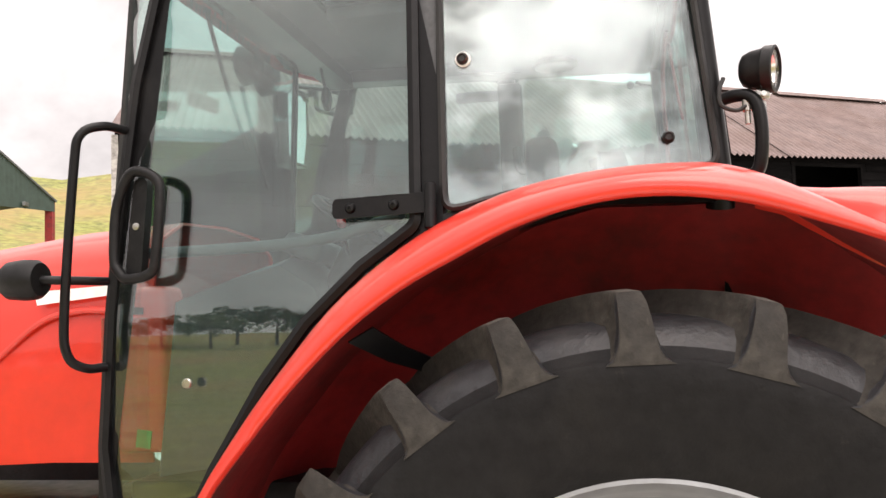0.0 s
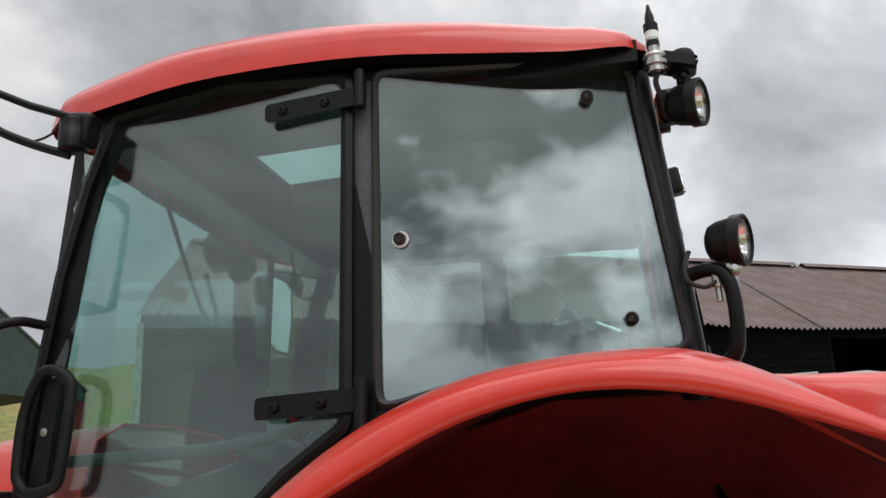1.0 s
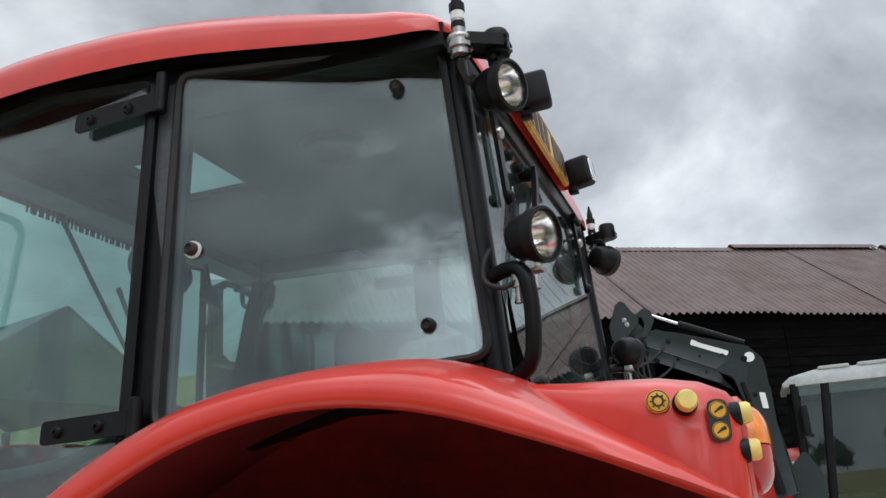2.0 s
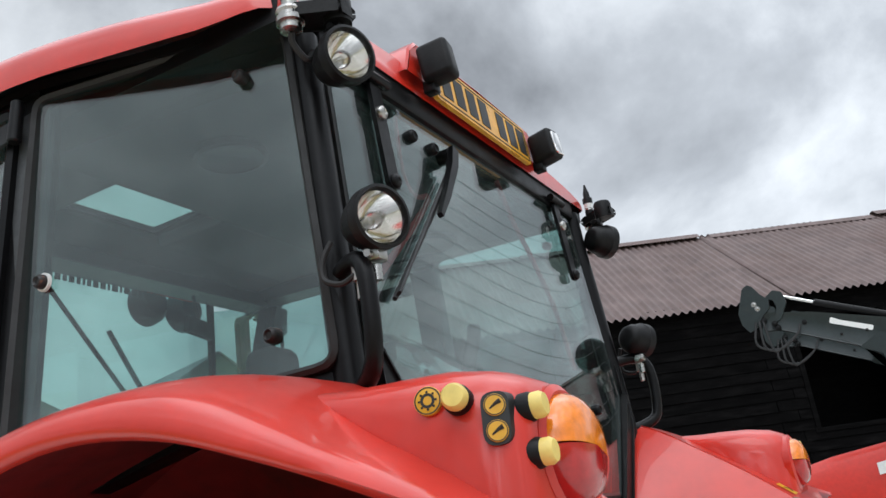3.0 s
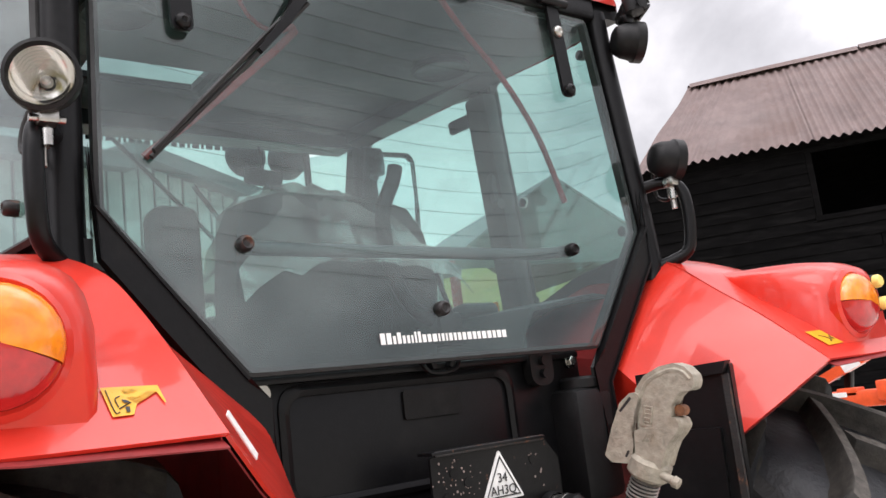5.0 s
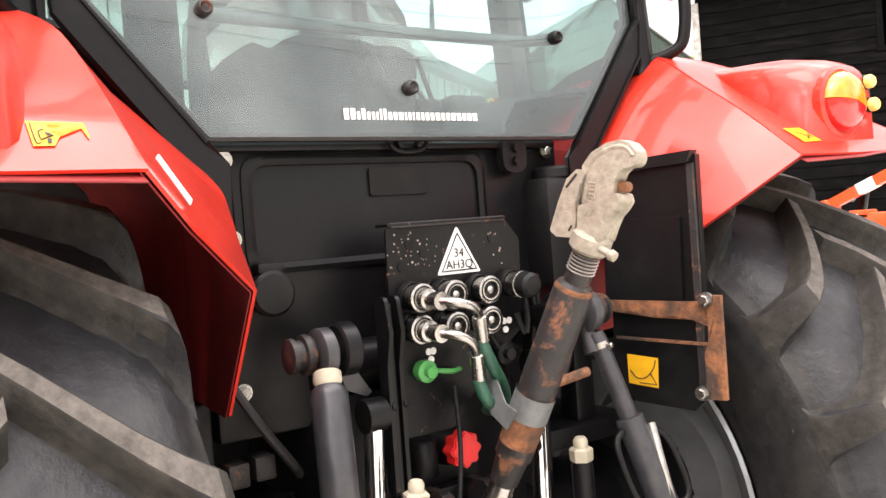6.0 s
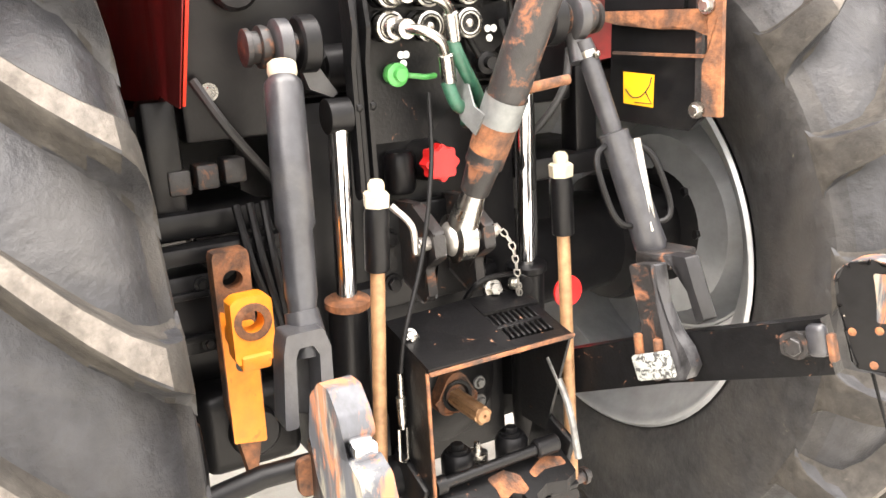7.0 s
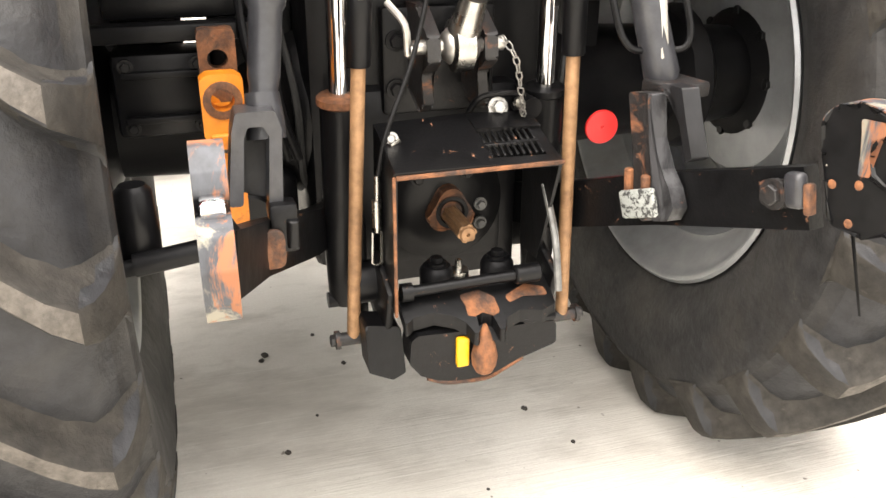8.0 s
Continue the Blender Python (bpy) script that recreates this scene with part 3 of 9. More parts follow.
    for k in range(6):
        bm = B()
        u0, u1 = k * 6.0 + (0.3 if k in (2, 4) else 1.35 if k == 0 else 0), k * 6.0 + 5.95
        lift_z = (0.02, 0.05, -0.03, 0.09, 0.06, 0.02)[k]
        row = [[barn_at(u, D / 2 + d, RIDGE + dz + lift_z + 0.02 * math.sin(u * 2.1)) for d, dz in ((-0.28, -0.12), (-0.06, 0.06), (0.06, 0.06), (0.28, -0.12))] for u in (u0, (u0 + u1) / 2, u1)]
        grid(bm, row, 0.01)
        part("ridge_cap", bm, TIN, barn)
    return barn


build_barn()


def build_shed():
    """Green steel shed, its gable towards the yard."""
    o = Vector((-38.1, 51.0, 0))
    g = ground_height(o.x, o.y)
    shed = thing("steel_shed", o.x, o.y, g, "open-sided farm shed with dark green box-profile cladding and a red post", "shed")
    u = Vector((-0.28, -0.96, 0)).normalized()
    n = Vector((0.96, -0.28, 0)).normalized()
    W, EAVE, RIDGE, LEN = 16.8, 11.0, 16.6, 22.0
    rib = []
    bm = B()
    k = 0
    while k * 0.17 < W:
        a = k * 0.17
        top = EAVE + (RIDGE - EAVE) * (1 - abs(a / W * 2 - 1))
        base = EAVE - 0.68
        d = 0.05 if k % 2 else 0.0
        rib.append((a, d, base, top))
        k += 1
    grid(bm, [[o + u * a + n * d + Vector((0, 0, z)) for a, d, z, _ in rib], [o + u * a + n * d + Vector((0, 0, t)) for a, d, _, t in rib]])
    part("gable_cladding", bm, GREEN_TIN, shed)
    bm = B()
    for s in (0, 1):
        a0, a1 = (-0.04, W / 2) if s == 0 else (W + 0.04, W / 2)
        e0 = EAVE - 0.02
        pts = [[o + u * a0 + n * d + Vector((0, 0, e0)) for d in (0.15, -LEN)], [o + u * a1 + n * d + Vector((0, 0, RIDGE + 0.02)) for d in (0.15, -LEN)]]
        grid(bm, pts, 0.12)
    part("roof", bm, DARK_ROOF, shed)
    for a in (0.15, W - 0.15):
        bm = B()
        box(bm, o + u * a + n * -0.3 + Vector((0, 0, (EAVE + g) / 2)), (0.55, 0.45, EAVE - g), (0, 0, 14), 0.02, 1)
        part("post", bm, RED_UNDER, shed, "red painted steel post")
    for a in (0.15, W - 0.15):
        bm = B()
        box(bm, o + u * a + n * (0.3 - LEN) + Vector((0, 0, (EAVE + g) / 2)), (0.55, 0.45, EAVE - g), (0, 0, 14), 0.02, 1)
        part("post", bm, RED_UNDER, shed, "red painted steel post")
    bm = B()
    box(bm, o + u * 2.4 + n * 0.15 + Vector((0, 0, EAVE - 0.4)), (0.2, 0.6, 0.28), (0, 0, 16), 0.01, 1)
    part("flood_lamp", bm, GALV, shed, "small grey flood lamp")
    return shed


build_shed()


def build_clad_building():
    """The pale boarded building in front of the tractor."""
    a, b = Vector((-12.0, 0.6, 0)), Vector((-16.9, 12.0, 0))
    house = thing("livestock_building", -14.5, 6, GROUND, "livestock building with a pale vertical-boarded gable under dark roof slopes", "farm building")
    u = (b - a).normalized()
    n = Vector((u.y, -u.x, 0))
    if n.x < 0:
        n = -n
    L = 15.2
    turn = math.degrees(math.atan2(u.y, u.x))
    top = lambda q: table([(-1.0, 6.35), (3.6, 6.75), (15.5, 5.35)], q)
    for k in range(43):
        x = -0.2 + k * 0.36
        bm = B()
        h = top(x) - GROUND
        box(bm, a + u * x + n * (0.012 * (k % 2)) + Vector((0, 0, GROUND + h / 2)), (0.30, 0.04, h), (0, 0, turn), 0.006, 1)
        part("board", bm, GREY_CLAD, house)
    bm = B()
    box(bm, a + u * (L / 2) - n * 4.1 + Vector((0, 0, 2.6)), (L, 8.0, 5.2), (0, 0, turn))
    part("dark_lining", bm, DARK_ROOF, house)
    for q0, q1 in ((-0.8, 3.6), (3.6, 15.6)):
        bm = B()
        grid(bm, [[a + u * q + n * d + Vector((0, 0, top(q) + 0.02)) for d in (0.35, -9.0)] for q in (q0, q1)], 0.28)
        part("roof_slope", bm, DARK_ROOF, house)
    return house


build_clad_building()
# ---- the tractor: wheels ----
AX, AZ, TY = 0.288, 0.934, 0.846
tractor = thing("tractor", AX, 0, GROUND, "red farm tractor with a glazed black-framed cab, parked on the concrete", "tractor")



def smallpart(name, mat, build, parent=None, label="", sharp=38):
    bm = B()
    build(bm)
    return part(name, bm, mat, tractor if parent is None else parent, label, sharp)


def cab_half(x, z):
    """Half the cab's width at its glass, along x and up z."""
    a, b, c = 0.80 + 0.04 * (2 - z), 0.885 + 0.08 * (2 - z), 0.735 + 0.04 * (2 - z)
    return lerp(a, b, (x + 0.97) / 0.81) if x < -0.16 else lerp(b, c, (x + 0.16) / 0.61)


def build_wheel(side):
    y0 = side * TY
    wheel = part("rear_wheel", lathe(B(), (AX, y0 - 0.05, AZ), (AX, y0 + 0.05, AZ), [(0.0, 0.12), (0.03, 0.165), (0.07, 0.165), (0.1, 0.12)], 36), BLACK, tractor, "rear wheel with a deep-lugged tyre on a silver rim")
    ax0, ax1 = (AX, y0, AZ), (AX, y0 + side, AZ)
    half = [(0.2, 0.485), (0.225, 0.51), (0.254, 0.575), (0.268, 0.640), (0.273, 0.69), (0.273, 0.722), (0.268, 0.7335), (0.262, 0.737), (0.246, 0.757), (0.232, 0.780), (0.214, 0.799), (0.18, 0.811), (0.10, 0.817)]
    prof = [(-h, r) for h, r in half] + [(0, 0.819)] + half[::-1]
    bm = lathe(B(), ax0, ax1, prof, 96, cap=False)
    for f in bm.faces:
        c = f.calc_center_median()
        h, r = side * (c.y - y0), math.hypot(c.x - AX, c.z - AZ)
        f.material_index = 1 if r > 0.74 and abs(h) < 0.25 else 2 if h < 0 else 0
    part("tyre", bm, [RUBBER, RUBBER_TREAD, RUBBER_INNER], wheel, sharp=32)
    rim = [(-0.205, 0.485), (-0.222, 0.498), (-0.228, 0.49), (-0.222, 0.478), (-0.207, 0.470), (-0.20, 0.458), (-0.178, 0.440), (-0.170, 0.426), (-0.145, 0.408), (-0.136, 0.392), (-0.10, 0.378), (-0.04, 0.376), (0.015, 0.40), (0.03, 0.40), (0.04, 0.30), (0.05, 0.29),
           (0.065, 0.29), (0.06, 0.31), (0.05, 0.41), (0.06, 0.44), (0.15, 0.47), (0.205, 0.485), (0.225, 0.50), (0.222, 0.515), (0.21, 0.505)]
    part("rim", lathe(B(), ax0, ax1, rim, 64, cap=False), RIM, wheel, "painted silver rim")
    disc = B()
    lathe(disc, ax0, ax1, [(0.03, 0.405), (0.045, 0.29), (-0.02, 0.24), (-0.03, 0.14), (0.0, 0.13), (0.02, 0.24), (0.06, 0.30), (0.05, 0.41)], 40, cap=False)
    part("disc", disc, RIM, wheel, "silver wheel disc")
    for k in range(8):
        a = k * math.tau / 8
        p = Vector((AX + 0.145 * math.cos(a), y0 - side * 0.022, AZ + 0.145 * math.sin(a)))
        part("wheel_nut", bolt(B(), p, (0, -side, 0), 0.013, 0.016), BLACK, wheel)
    # one lug for each hand, then turned copies
    meshes = {}
    for hand in (-1, 1):
        bm = B()
        rows = []
        spine = [(-0.035, 0.862, 0.340, 0.018), (0.015, 0.866, 0.278, 0.019), (0.065, 0.868, 0.208, 0.020), (0.115, 0.868, 0.140, 0.0205), (0.160, 0.868, 0.083, 0.021), (0.200, 0.867, 0.041, 0.022), (0.232, 0.861, 0.016, 0.024), (0.247, 0.844, 0.010, 0.027), (0.258, 0.815, 0.006, 0.031), (0.268, 0.774, 0.003, 0.037), (0.2745, 0.739, 0.0, 0.044)]
        floor_r = [(0.0, 0.813), (0.18, 0.805), (0.214, 0.793), (0.232, 0.774), (0.247, 0.751), (0.262, 0.735), (0.275, 0.729)]
        for y_, r_top, ph, w in spine:
            low = table(floor_r, max(0.0, y_))
            row = []
            for dw, r in ((-w - 0.034, low - 0.004), (-w - 0.017, lerp(low, r_top, 0.16)), (-w - 0.007, lerp(low, r_top, 0.5)), (-w - 0.001, r_top - 0.003), (-w + 0.003, r_top), (w - 0.003, r_top), (w + 0.001, r_top - 0.003), (w + 0.007, lerp(low, r_top, 0.5)), (w + 0.017, lerp(low, r_top, 0.16)), (w + 0.034, low - 0.004)):
                a = ph + dw / 0.87
                row.append((r * math.cos(a), hand * y_, r * math.sin(a)))
            rows.append(row)
        grid(bm, rows)
        bm.verts.ensure_lookup_table()
        bm.faces.new([bm.verts[i] for i in range(10)])
        bm.faces.new([bm.verts[len(bm.verts) - 10 + i] for i in range(10)])
        bmesh.ops.recalc_face_normals(bm, faces=bm.faces)
        for f in bm.faces:
            c = f.calc_center_median()
            out = Vector((c.x, 0, c.z)).normalized()
            r = math.hypot(c.x, c.z)
            f.material_index = 0 if abs(f.normal.dot(out)) > 0.85 and r > 0.855 else 2 if abs(f.normal.y) > 0.45 else 1
        meshes[hand] = finish(bm, "lug", [RUBBER_LUG, RUBBER_TREAD, RUBBER_END], 42)
    for hand in (-1, 1):
        for k in range(21):
            a = -k * 360 / 21 - LUG_TURN[side, hand]
            shared("lug", meshes[hand], wheel, pose(AX, y0, AZ, 0, a, 0))
    return wheel


# where the first lug of each row stands, in degrees, by wheel and row
LUG_TURN = {(-1, -1): 5.4, (-1, 1): -2.5, (1, -1): 4.7, (1, 1): 13.3}
for side in (-1, 1):
    build_wheel(side)

# ---- fenders ----
LIP = [(-0.72, 1.20), (-0.62, 1.40), (-0.52, 1.53), (-0.424, 1.640), (-0.306, 1.752), (-0.19, 1.834), (-0.077, 1.892), (0.04, 1.946), (0.145, 1.977), (0.25, 1.993), (0.345, 1.993), (0.44, 1.980), (0.52, 1.960), (0.60, 1.932), (0.69, 1.898), (0.83, 1.838), (0.935, 1.787)]
MEET = [(-0.76, 0.86, 1.20), (-0.68, 0.863, 1.40), (-0.60, 0.866, 1.535), (-0.52, 0.868, 1.645), (-0.395, 0.877, 1.785), (-0.27, 0.88, 1.885), (-0.14, 0.875, 1.962), (0.0, 0.85, 2.018), (0.12, 0.82, 2.046), (0.25, 0.79, 2.060),
        (0.345, 0.765, 2.064), (0.44, 0.735, 2.062), (0.52, 0.70, 2.040), (0.60, 0.668, 2.000), (0.68, 0.655, 1.945), (0.79, 0.65, 1.868), (0.925, 0.641, 1.76)]

LIPS = [(p.x, p.z) for p in smooth_path([(x, 0, z) for x, z in LIP], 4)]


def build_fender(side):
    bm = B()
    rows = []
    for (lx, lz), (mx, my, mz) in zip(LIP, MEET):
        M = Vector((mx, my, mz))
        row = [Vector((lx, 1.088, lz - 0.022)), Vector((lx, 1.101, lz - 0.020)), Vector((lx, 1.107, lz - 0.010))]
        for k in range(1, 9):
            a = k / 8
            c, sn = math.cos(a * math.pi / 2) ** 0.75, math.sin(a * math.pi / 2) ** 0.9
            row.append(Vector((lerp(lx, mx, a), my + (1.107 - my) * c, lerp(lz - 0.008, mz, sn))))
        rows.append(row)
    soft = [smooth_path([r[k] for r in rows], 3) for k in range(len(rows[0]))]
    rows = [[Vector((c[i].x, side * c[i].y, c[i].z)) for c in soft] for i in range(len(soft[0]))]
    grid(bm, rows, 0.005)
    fender = part("fender", bm, RED, tractor, "glossy red wheel fender", sharp=60)
    # inner wall of the fender, from the cab's lower frame to the rear edge
    s = lambda x, y, z: Vector((x, side * y, z))
    bm = B()
    crest = smooth_path([s(*p) for p in ((0.43, 0.733, 2.058), (0.52, 0.699, 2.036), (0.60, 0.667, 1.996), (0.68, 0.654, 1.942), (0.79, 0.649, 1.865), (0.925, 0.641, 1.758))], 3)
    mid = smooth_path([s(*p) for p in ((0.44, 0.66, 1.995), (0.51, 0.60, 1.945), (0.57, 0.583, 1.905), (0.64, 0.573, 1.855), (0.75, 0.567, 1.778), (0.85, 0.565, 1.688))], 3)
    out, nip = (0.0, 0.016) if side < 0 else (0.035, 0.0)
    low = smooth_path([s(*p) for p in ((0.46, 0.44 + out, 1.83), (0.515, 0.435 + out, 1.795), (0.56, 0.437 + out - nip, 1.755), (0.605, 0.442 + out - nip, 1.715), (0.66, 0.45 + out - nip, 1.66), (0.735 + out, 0.46 + out - nip, 1.595 + out * 0.7))], 3)
    foot = smooth_path([s(*p) for p in ((0.42, 0.455 + out * 4 - nip, 1.40), (0.455, 0.455 + out * 4 - nip, 1.397), (0.48, 0.455 + out * 4 - nip, 1.393), (0.51, 0.455 + out * 4 - nip, 1.39), (0.54, 0.455 + out * 4 - nip, 1.388), (0.575, 0.456 + out * 4 - nip, 1.386))], 3)
    grid(bm, [list(r) for r in zip(crest, mid, low, foot)], 0.005)
    part("inner_wall", bm, RED, fender, "red inner fender wall", sharp=50)
    # lining beneath, the arch's shade in its dark red; wall continues the inner wall
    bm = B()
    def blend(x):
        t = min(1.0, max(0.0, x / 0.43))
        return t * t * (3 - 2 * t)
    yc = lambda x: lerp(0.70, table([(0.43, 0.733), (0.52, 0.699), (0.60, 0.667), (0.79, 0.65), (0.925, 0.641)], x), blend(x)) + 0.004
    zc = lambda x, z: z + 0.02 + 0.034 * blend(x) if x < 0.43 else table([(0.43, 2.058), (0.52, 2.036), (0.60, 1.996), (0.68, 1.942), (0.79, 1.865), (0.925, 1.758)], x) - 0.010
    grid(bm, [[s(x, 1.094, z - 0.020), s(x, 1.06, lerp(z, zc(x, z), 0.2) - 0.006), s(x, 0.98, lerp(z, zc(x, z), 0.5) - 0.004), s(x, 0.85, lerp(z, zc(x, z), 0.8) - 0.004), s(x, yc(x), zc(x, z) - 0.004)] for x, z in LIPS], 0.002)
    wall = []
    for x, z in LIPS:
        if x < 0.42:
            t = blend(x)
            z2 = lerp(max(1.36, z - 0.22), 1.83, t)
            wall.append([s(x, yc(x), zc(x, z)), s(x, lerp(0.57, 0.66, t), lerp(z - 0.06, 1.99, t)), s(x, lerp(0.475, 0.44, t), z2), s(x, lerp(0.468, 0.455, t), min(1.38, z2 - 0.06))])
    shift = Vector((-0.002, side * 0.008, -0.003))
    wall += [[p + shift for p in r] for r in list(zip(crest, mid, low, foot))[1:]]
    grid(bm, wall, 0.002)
    part("lining", bm, RED_UNDER, fender, "stained dark red underside with the arch's shade in its colour", sharp=60)
    # black strap bolted under the arch
    if side < 0:
        smallpart("arch_strap", BLACK, lambda bm: grid(bm, [[s(-0.33, 0.99, 1.715), s(-0.275, 0.99, 1.745)], [s(-0.26, 0.93, 1.67), s(-0.22, 0.93, 1.70)], [s(-0.19, 0.86, 1.64), s(-0.16, 0.86, 1.665)]], 0.006), fender, "black steel strap under the arch")
    if side < 0:
        smallpart("white_sticker", WHITE, lambda bm: grid(bm, [[s(0.834, 0.602, 1.786), s(0.840, 0.607, 1.780)], [s(0.802, 0.553, 1.728), s(0.808, 0.558, 1.721)]], 0.002), fender, "white warning sticker with small print")
    # raised lamp pod
    bm = B()
    rows = []
    for x, y_in, y_out, top, base in ((0.54, 0.80, 0.93, 2.005, 2.0), (0.60, 0.775, 0.955, 1.998, 1.985), (0.66, 0.755, 0.972, 1.992, 1.950), (0.72, 0.74, 0.99, 1.989, 1.915), (0.79, 0.742, 1.000, 1.984, 1.872), (0.845, 0.755, 0.997, 1.973, 1.84), (0.880, 0.768, 0.985, 1.956, 1.822), (0.893, 0.782, 0.968, 1.938, 1.815)):
        row = []
        for k in range(13):
            a = math.pi * k / 12
            c, sn = math.cos(a), math.sin(a)
            yy = lerp(y_in, y_out, 0.5 - 0.5 * math.copysign(abs(c) ** 0.55, c))
            row.append(s(x, yy, base - 0.03 + (top - base + 0.03) * sn ** 0.5))
        rows.append(row)
    grid(bm, rows)
    bm.verts.ensure_lookup_table()
    bm.faces.new([bm.verts[len(bm.verts) - 13 + i] for i in range(13)])
    bmesh.ops.bevel(bm, geom=[e for e in bm.edges if e.calc_face_angle(0) > 1.0], offset=0.012, segments=3, affect="EDGES")
    pod = part("lamp_pod", bm, RED, fender, "raised red lamp pod", sharp=60)
    # stickers, bent to the pod's skirt
    skins = [BVHTree.FromPolygons([o.matrix_basis @ v.co for v in o.data.vertices], [p.vertices for p in o.data.polygons]) for o in (fender, pod)]
    lean = Vector((0.69, 0, 0.72)).normalized()
    def flat(y, v, d):
        p = Vector((0.868 + 0.036 * v, y, 1.8225 - 0.034 * v))
        hits = [h for h in (k.ray_cast(p + lean * 0.12, -lean)[0] for k in skins) if h]
        return max(hits, key=lambda h: h.dot(lean), default=p) + lean * (0.0022 - d)
    def bent(outline, rise):
        bm = B()
        bm.faces.new([bm.verts.new((y, v * 0.05, 0)) for y, v in outline])
        bmesh.ops.triangulate(bm, faces=bm.faces[:])
        bmesh.ops.subdivide_edges(bm, edges=bm.edges[:], cuts=5, use_grid_fill=True)
        for w in bm.verts:
            w.co = flat(w.co.x, w.co.y / 0.05, -rise)
        bmesh.ops.recalc_face_normals(bm, faces=bm.faces)
        return bm
    print_line = lambda pts: smallpart("sticker_print", INK, lambda bm: tube(bm, [flat(y, v, -0.0012) for y, v in pts], 0.0007, 5, 3), st)
    if side < 0:
        st = part("warning_sticker", bent([(-0.756, -0.29), (-0.692, -0.25), (-0.692, 0.42), (-0.694, 0.44), (-0.697, 0.01), (-0.715, -0.15), (-0.735, -0.17), (-0.732, 0.19), (-0.725, 0.41), (-0.733, 0.78), (-0.756, 0.8)], 0.0), YELLOW, fender, "torn yellow warning sticker, half scraped away")
        print_line([(-0.752, -0.15), (-0.752, 0.66), (-0.747, 0.68)])
        print_line([(-0.740, 0.1), (-0.746, 0.2), (-0.746, 0.5)])
        print_line([(-0.746, 0.56), (-0.736, 0.42), (-0.731, 0.36)])
        part("sticker_figure", bent([(-0.740, 0.22), (-0.734, 0.26), (-0.731, 0.36), (-0.738, 0.36)], 0.0012), INK, st)
        part("sticker_figure", bent([(-0.739, 0.5), (-0.734, 0.5), (-0.736, 0.7), (-0.740, 0.7)], 0.0012), INK, st)
    else:
        st = part("warning_sticker", bent([(0.690, -0.18), (0.750, -0.20), (0.765, 0.83), (0.701, 0.90)], 0.0), YELLOW, fender, "yellow warning sticker with a printed figure")
        print_line([(0.712, 0.2), (0.728, 0.35), (0.735, 0.6), (0.726, 0.66)])
        print_line([(0.728, 0.62), (0.745, 0.42), (0.752, 0.22)])
        part("sticker_figure", bent([(0.736, 0.3), (0.750, 0.45), (0.752, 0.58), (0.744, 0.5)], 0.0012), INK, st)
    # tail lamp: amber above, red below
    c = Vector((0.896, side * (0.870 if side < 0 else 0.845), 1.872))
    for nm, mat, lo, hi in (("indicator_lens", AMBER, -0.35, math.pi - 0.1), ("tail_lens", RED_LENS, math.pi - 0.06, math.tau - 0.39)):
        bm = B()
        rows = []
        for i in range(7):
            f = i / 6
            rad = 0.066 * math.cos(f * math.pi / 2) ** 0.6 if f < 1 else 0.001
            row = []
            for k in range(15):
                a = lerp(lo, hi, k / 14)
                row.append(c + Vector((0.035 * math.sin(f * math.pi / 2), rad * math.cos(a) * 1.05, rad * math.sin(a))))
            rows.append(row)
        grid(bm, rows, 0.003)
        part(nm, bm, mat, fender, "amber indicator lens" if nm[0] == "i" else "red tail lamp lens")
    bm = B()
    lathe(bm, c - Vector((0.02, 0, 0)), c + Vector((1, 0, 0)), [(0, 0.078), (0.018, 0.078), (0.024, 0.070), (0.02, 0.064)], 28, cap=False)
    part("lamp_seat", bm, RED, fender)
    return fender


for side in (-1, 1):
    build_fender(side)

# ---- cab shell ----
def side_lift(side, out=0.0):
    return lambda x, z, d: Vector((x, side * (cab_half(x, z) + out - d), z))


DOOR = rounded([(-0.842, 2.795), (-0.50, 2.818), (-0.185, 2.772), (-0.185, 1.962), (-0.325, 1.870), (-0.462, 1.749), (-0.573, 1.612), (-0.70, 1.412), (-0.75, 1.32), (-1.01, 1.30), (-1.036, 1.47),
                (-1.024, 1.80), (-0.996, 2.095), (-0.958, 2.385), (-0.906, 2.605)], [0.05, 0, 0.04, 0.05, 0, 0, 0, 0, 0.03, 0.05, 0, 0, 0, 0, 0])
QUARTER = rounded([(-0.142, 2.770), (0.15, 2.764), (0.433, 2.745), (0.461, 2.40), (0.488, 2.078), (0.40, 2.072), (0.17, 2.058), (0.0, 2.022), (-0.142, 1.985)], [0.04, 0, 0.05, 0, 0.05, 0, 0, 0, 0.04])


def bow(z):
    """The door's glass stands upright below and leans in above."""
    return -0.018 - 0.012 * max(0.0, 1.85 - z) + 0.06 * (max(0.0, z - 1.75) ** 2 / 0.2 if z < 1.85 else z - 1.8)


def curved_pane(bm, pts, lift, thick, n=40):
    """A pane over an outline, in level rows, so that it can bow."""
    zs = [p[1] for p in pts]
    lo, hi = min(zs) + 0.001, max(zs) - 0.001
    rows = []
    for k in range(n + 1):
        z = lerp(lo, hi, k / n)
        xs = []
        for a, b in zip(pts, pts[1:] + pts[:1]):
            if (a[1] - z) * (b[1] - z) <= 0 and a[1] != b[1]:
                xs.append(lerp(a[0], b[0], (z - a[1]) / (b[1] - a[1])))
        rows.append([lift(lerp(min(xs), max(xs), j / 6), z, 0.0) for j in range(7)])
    return grid(bm, rows, thick)


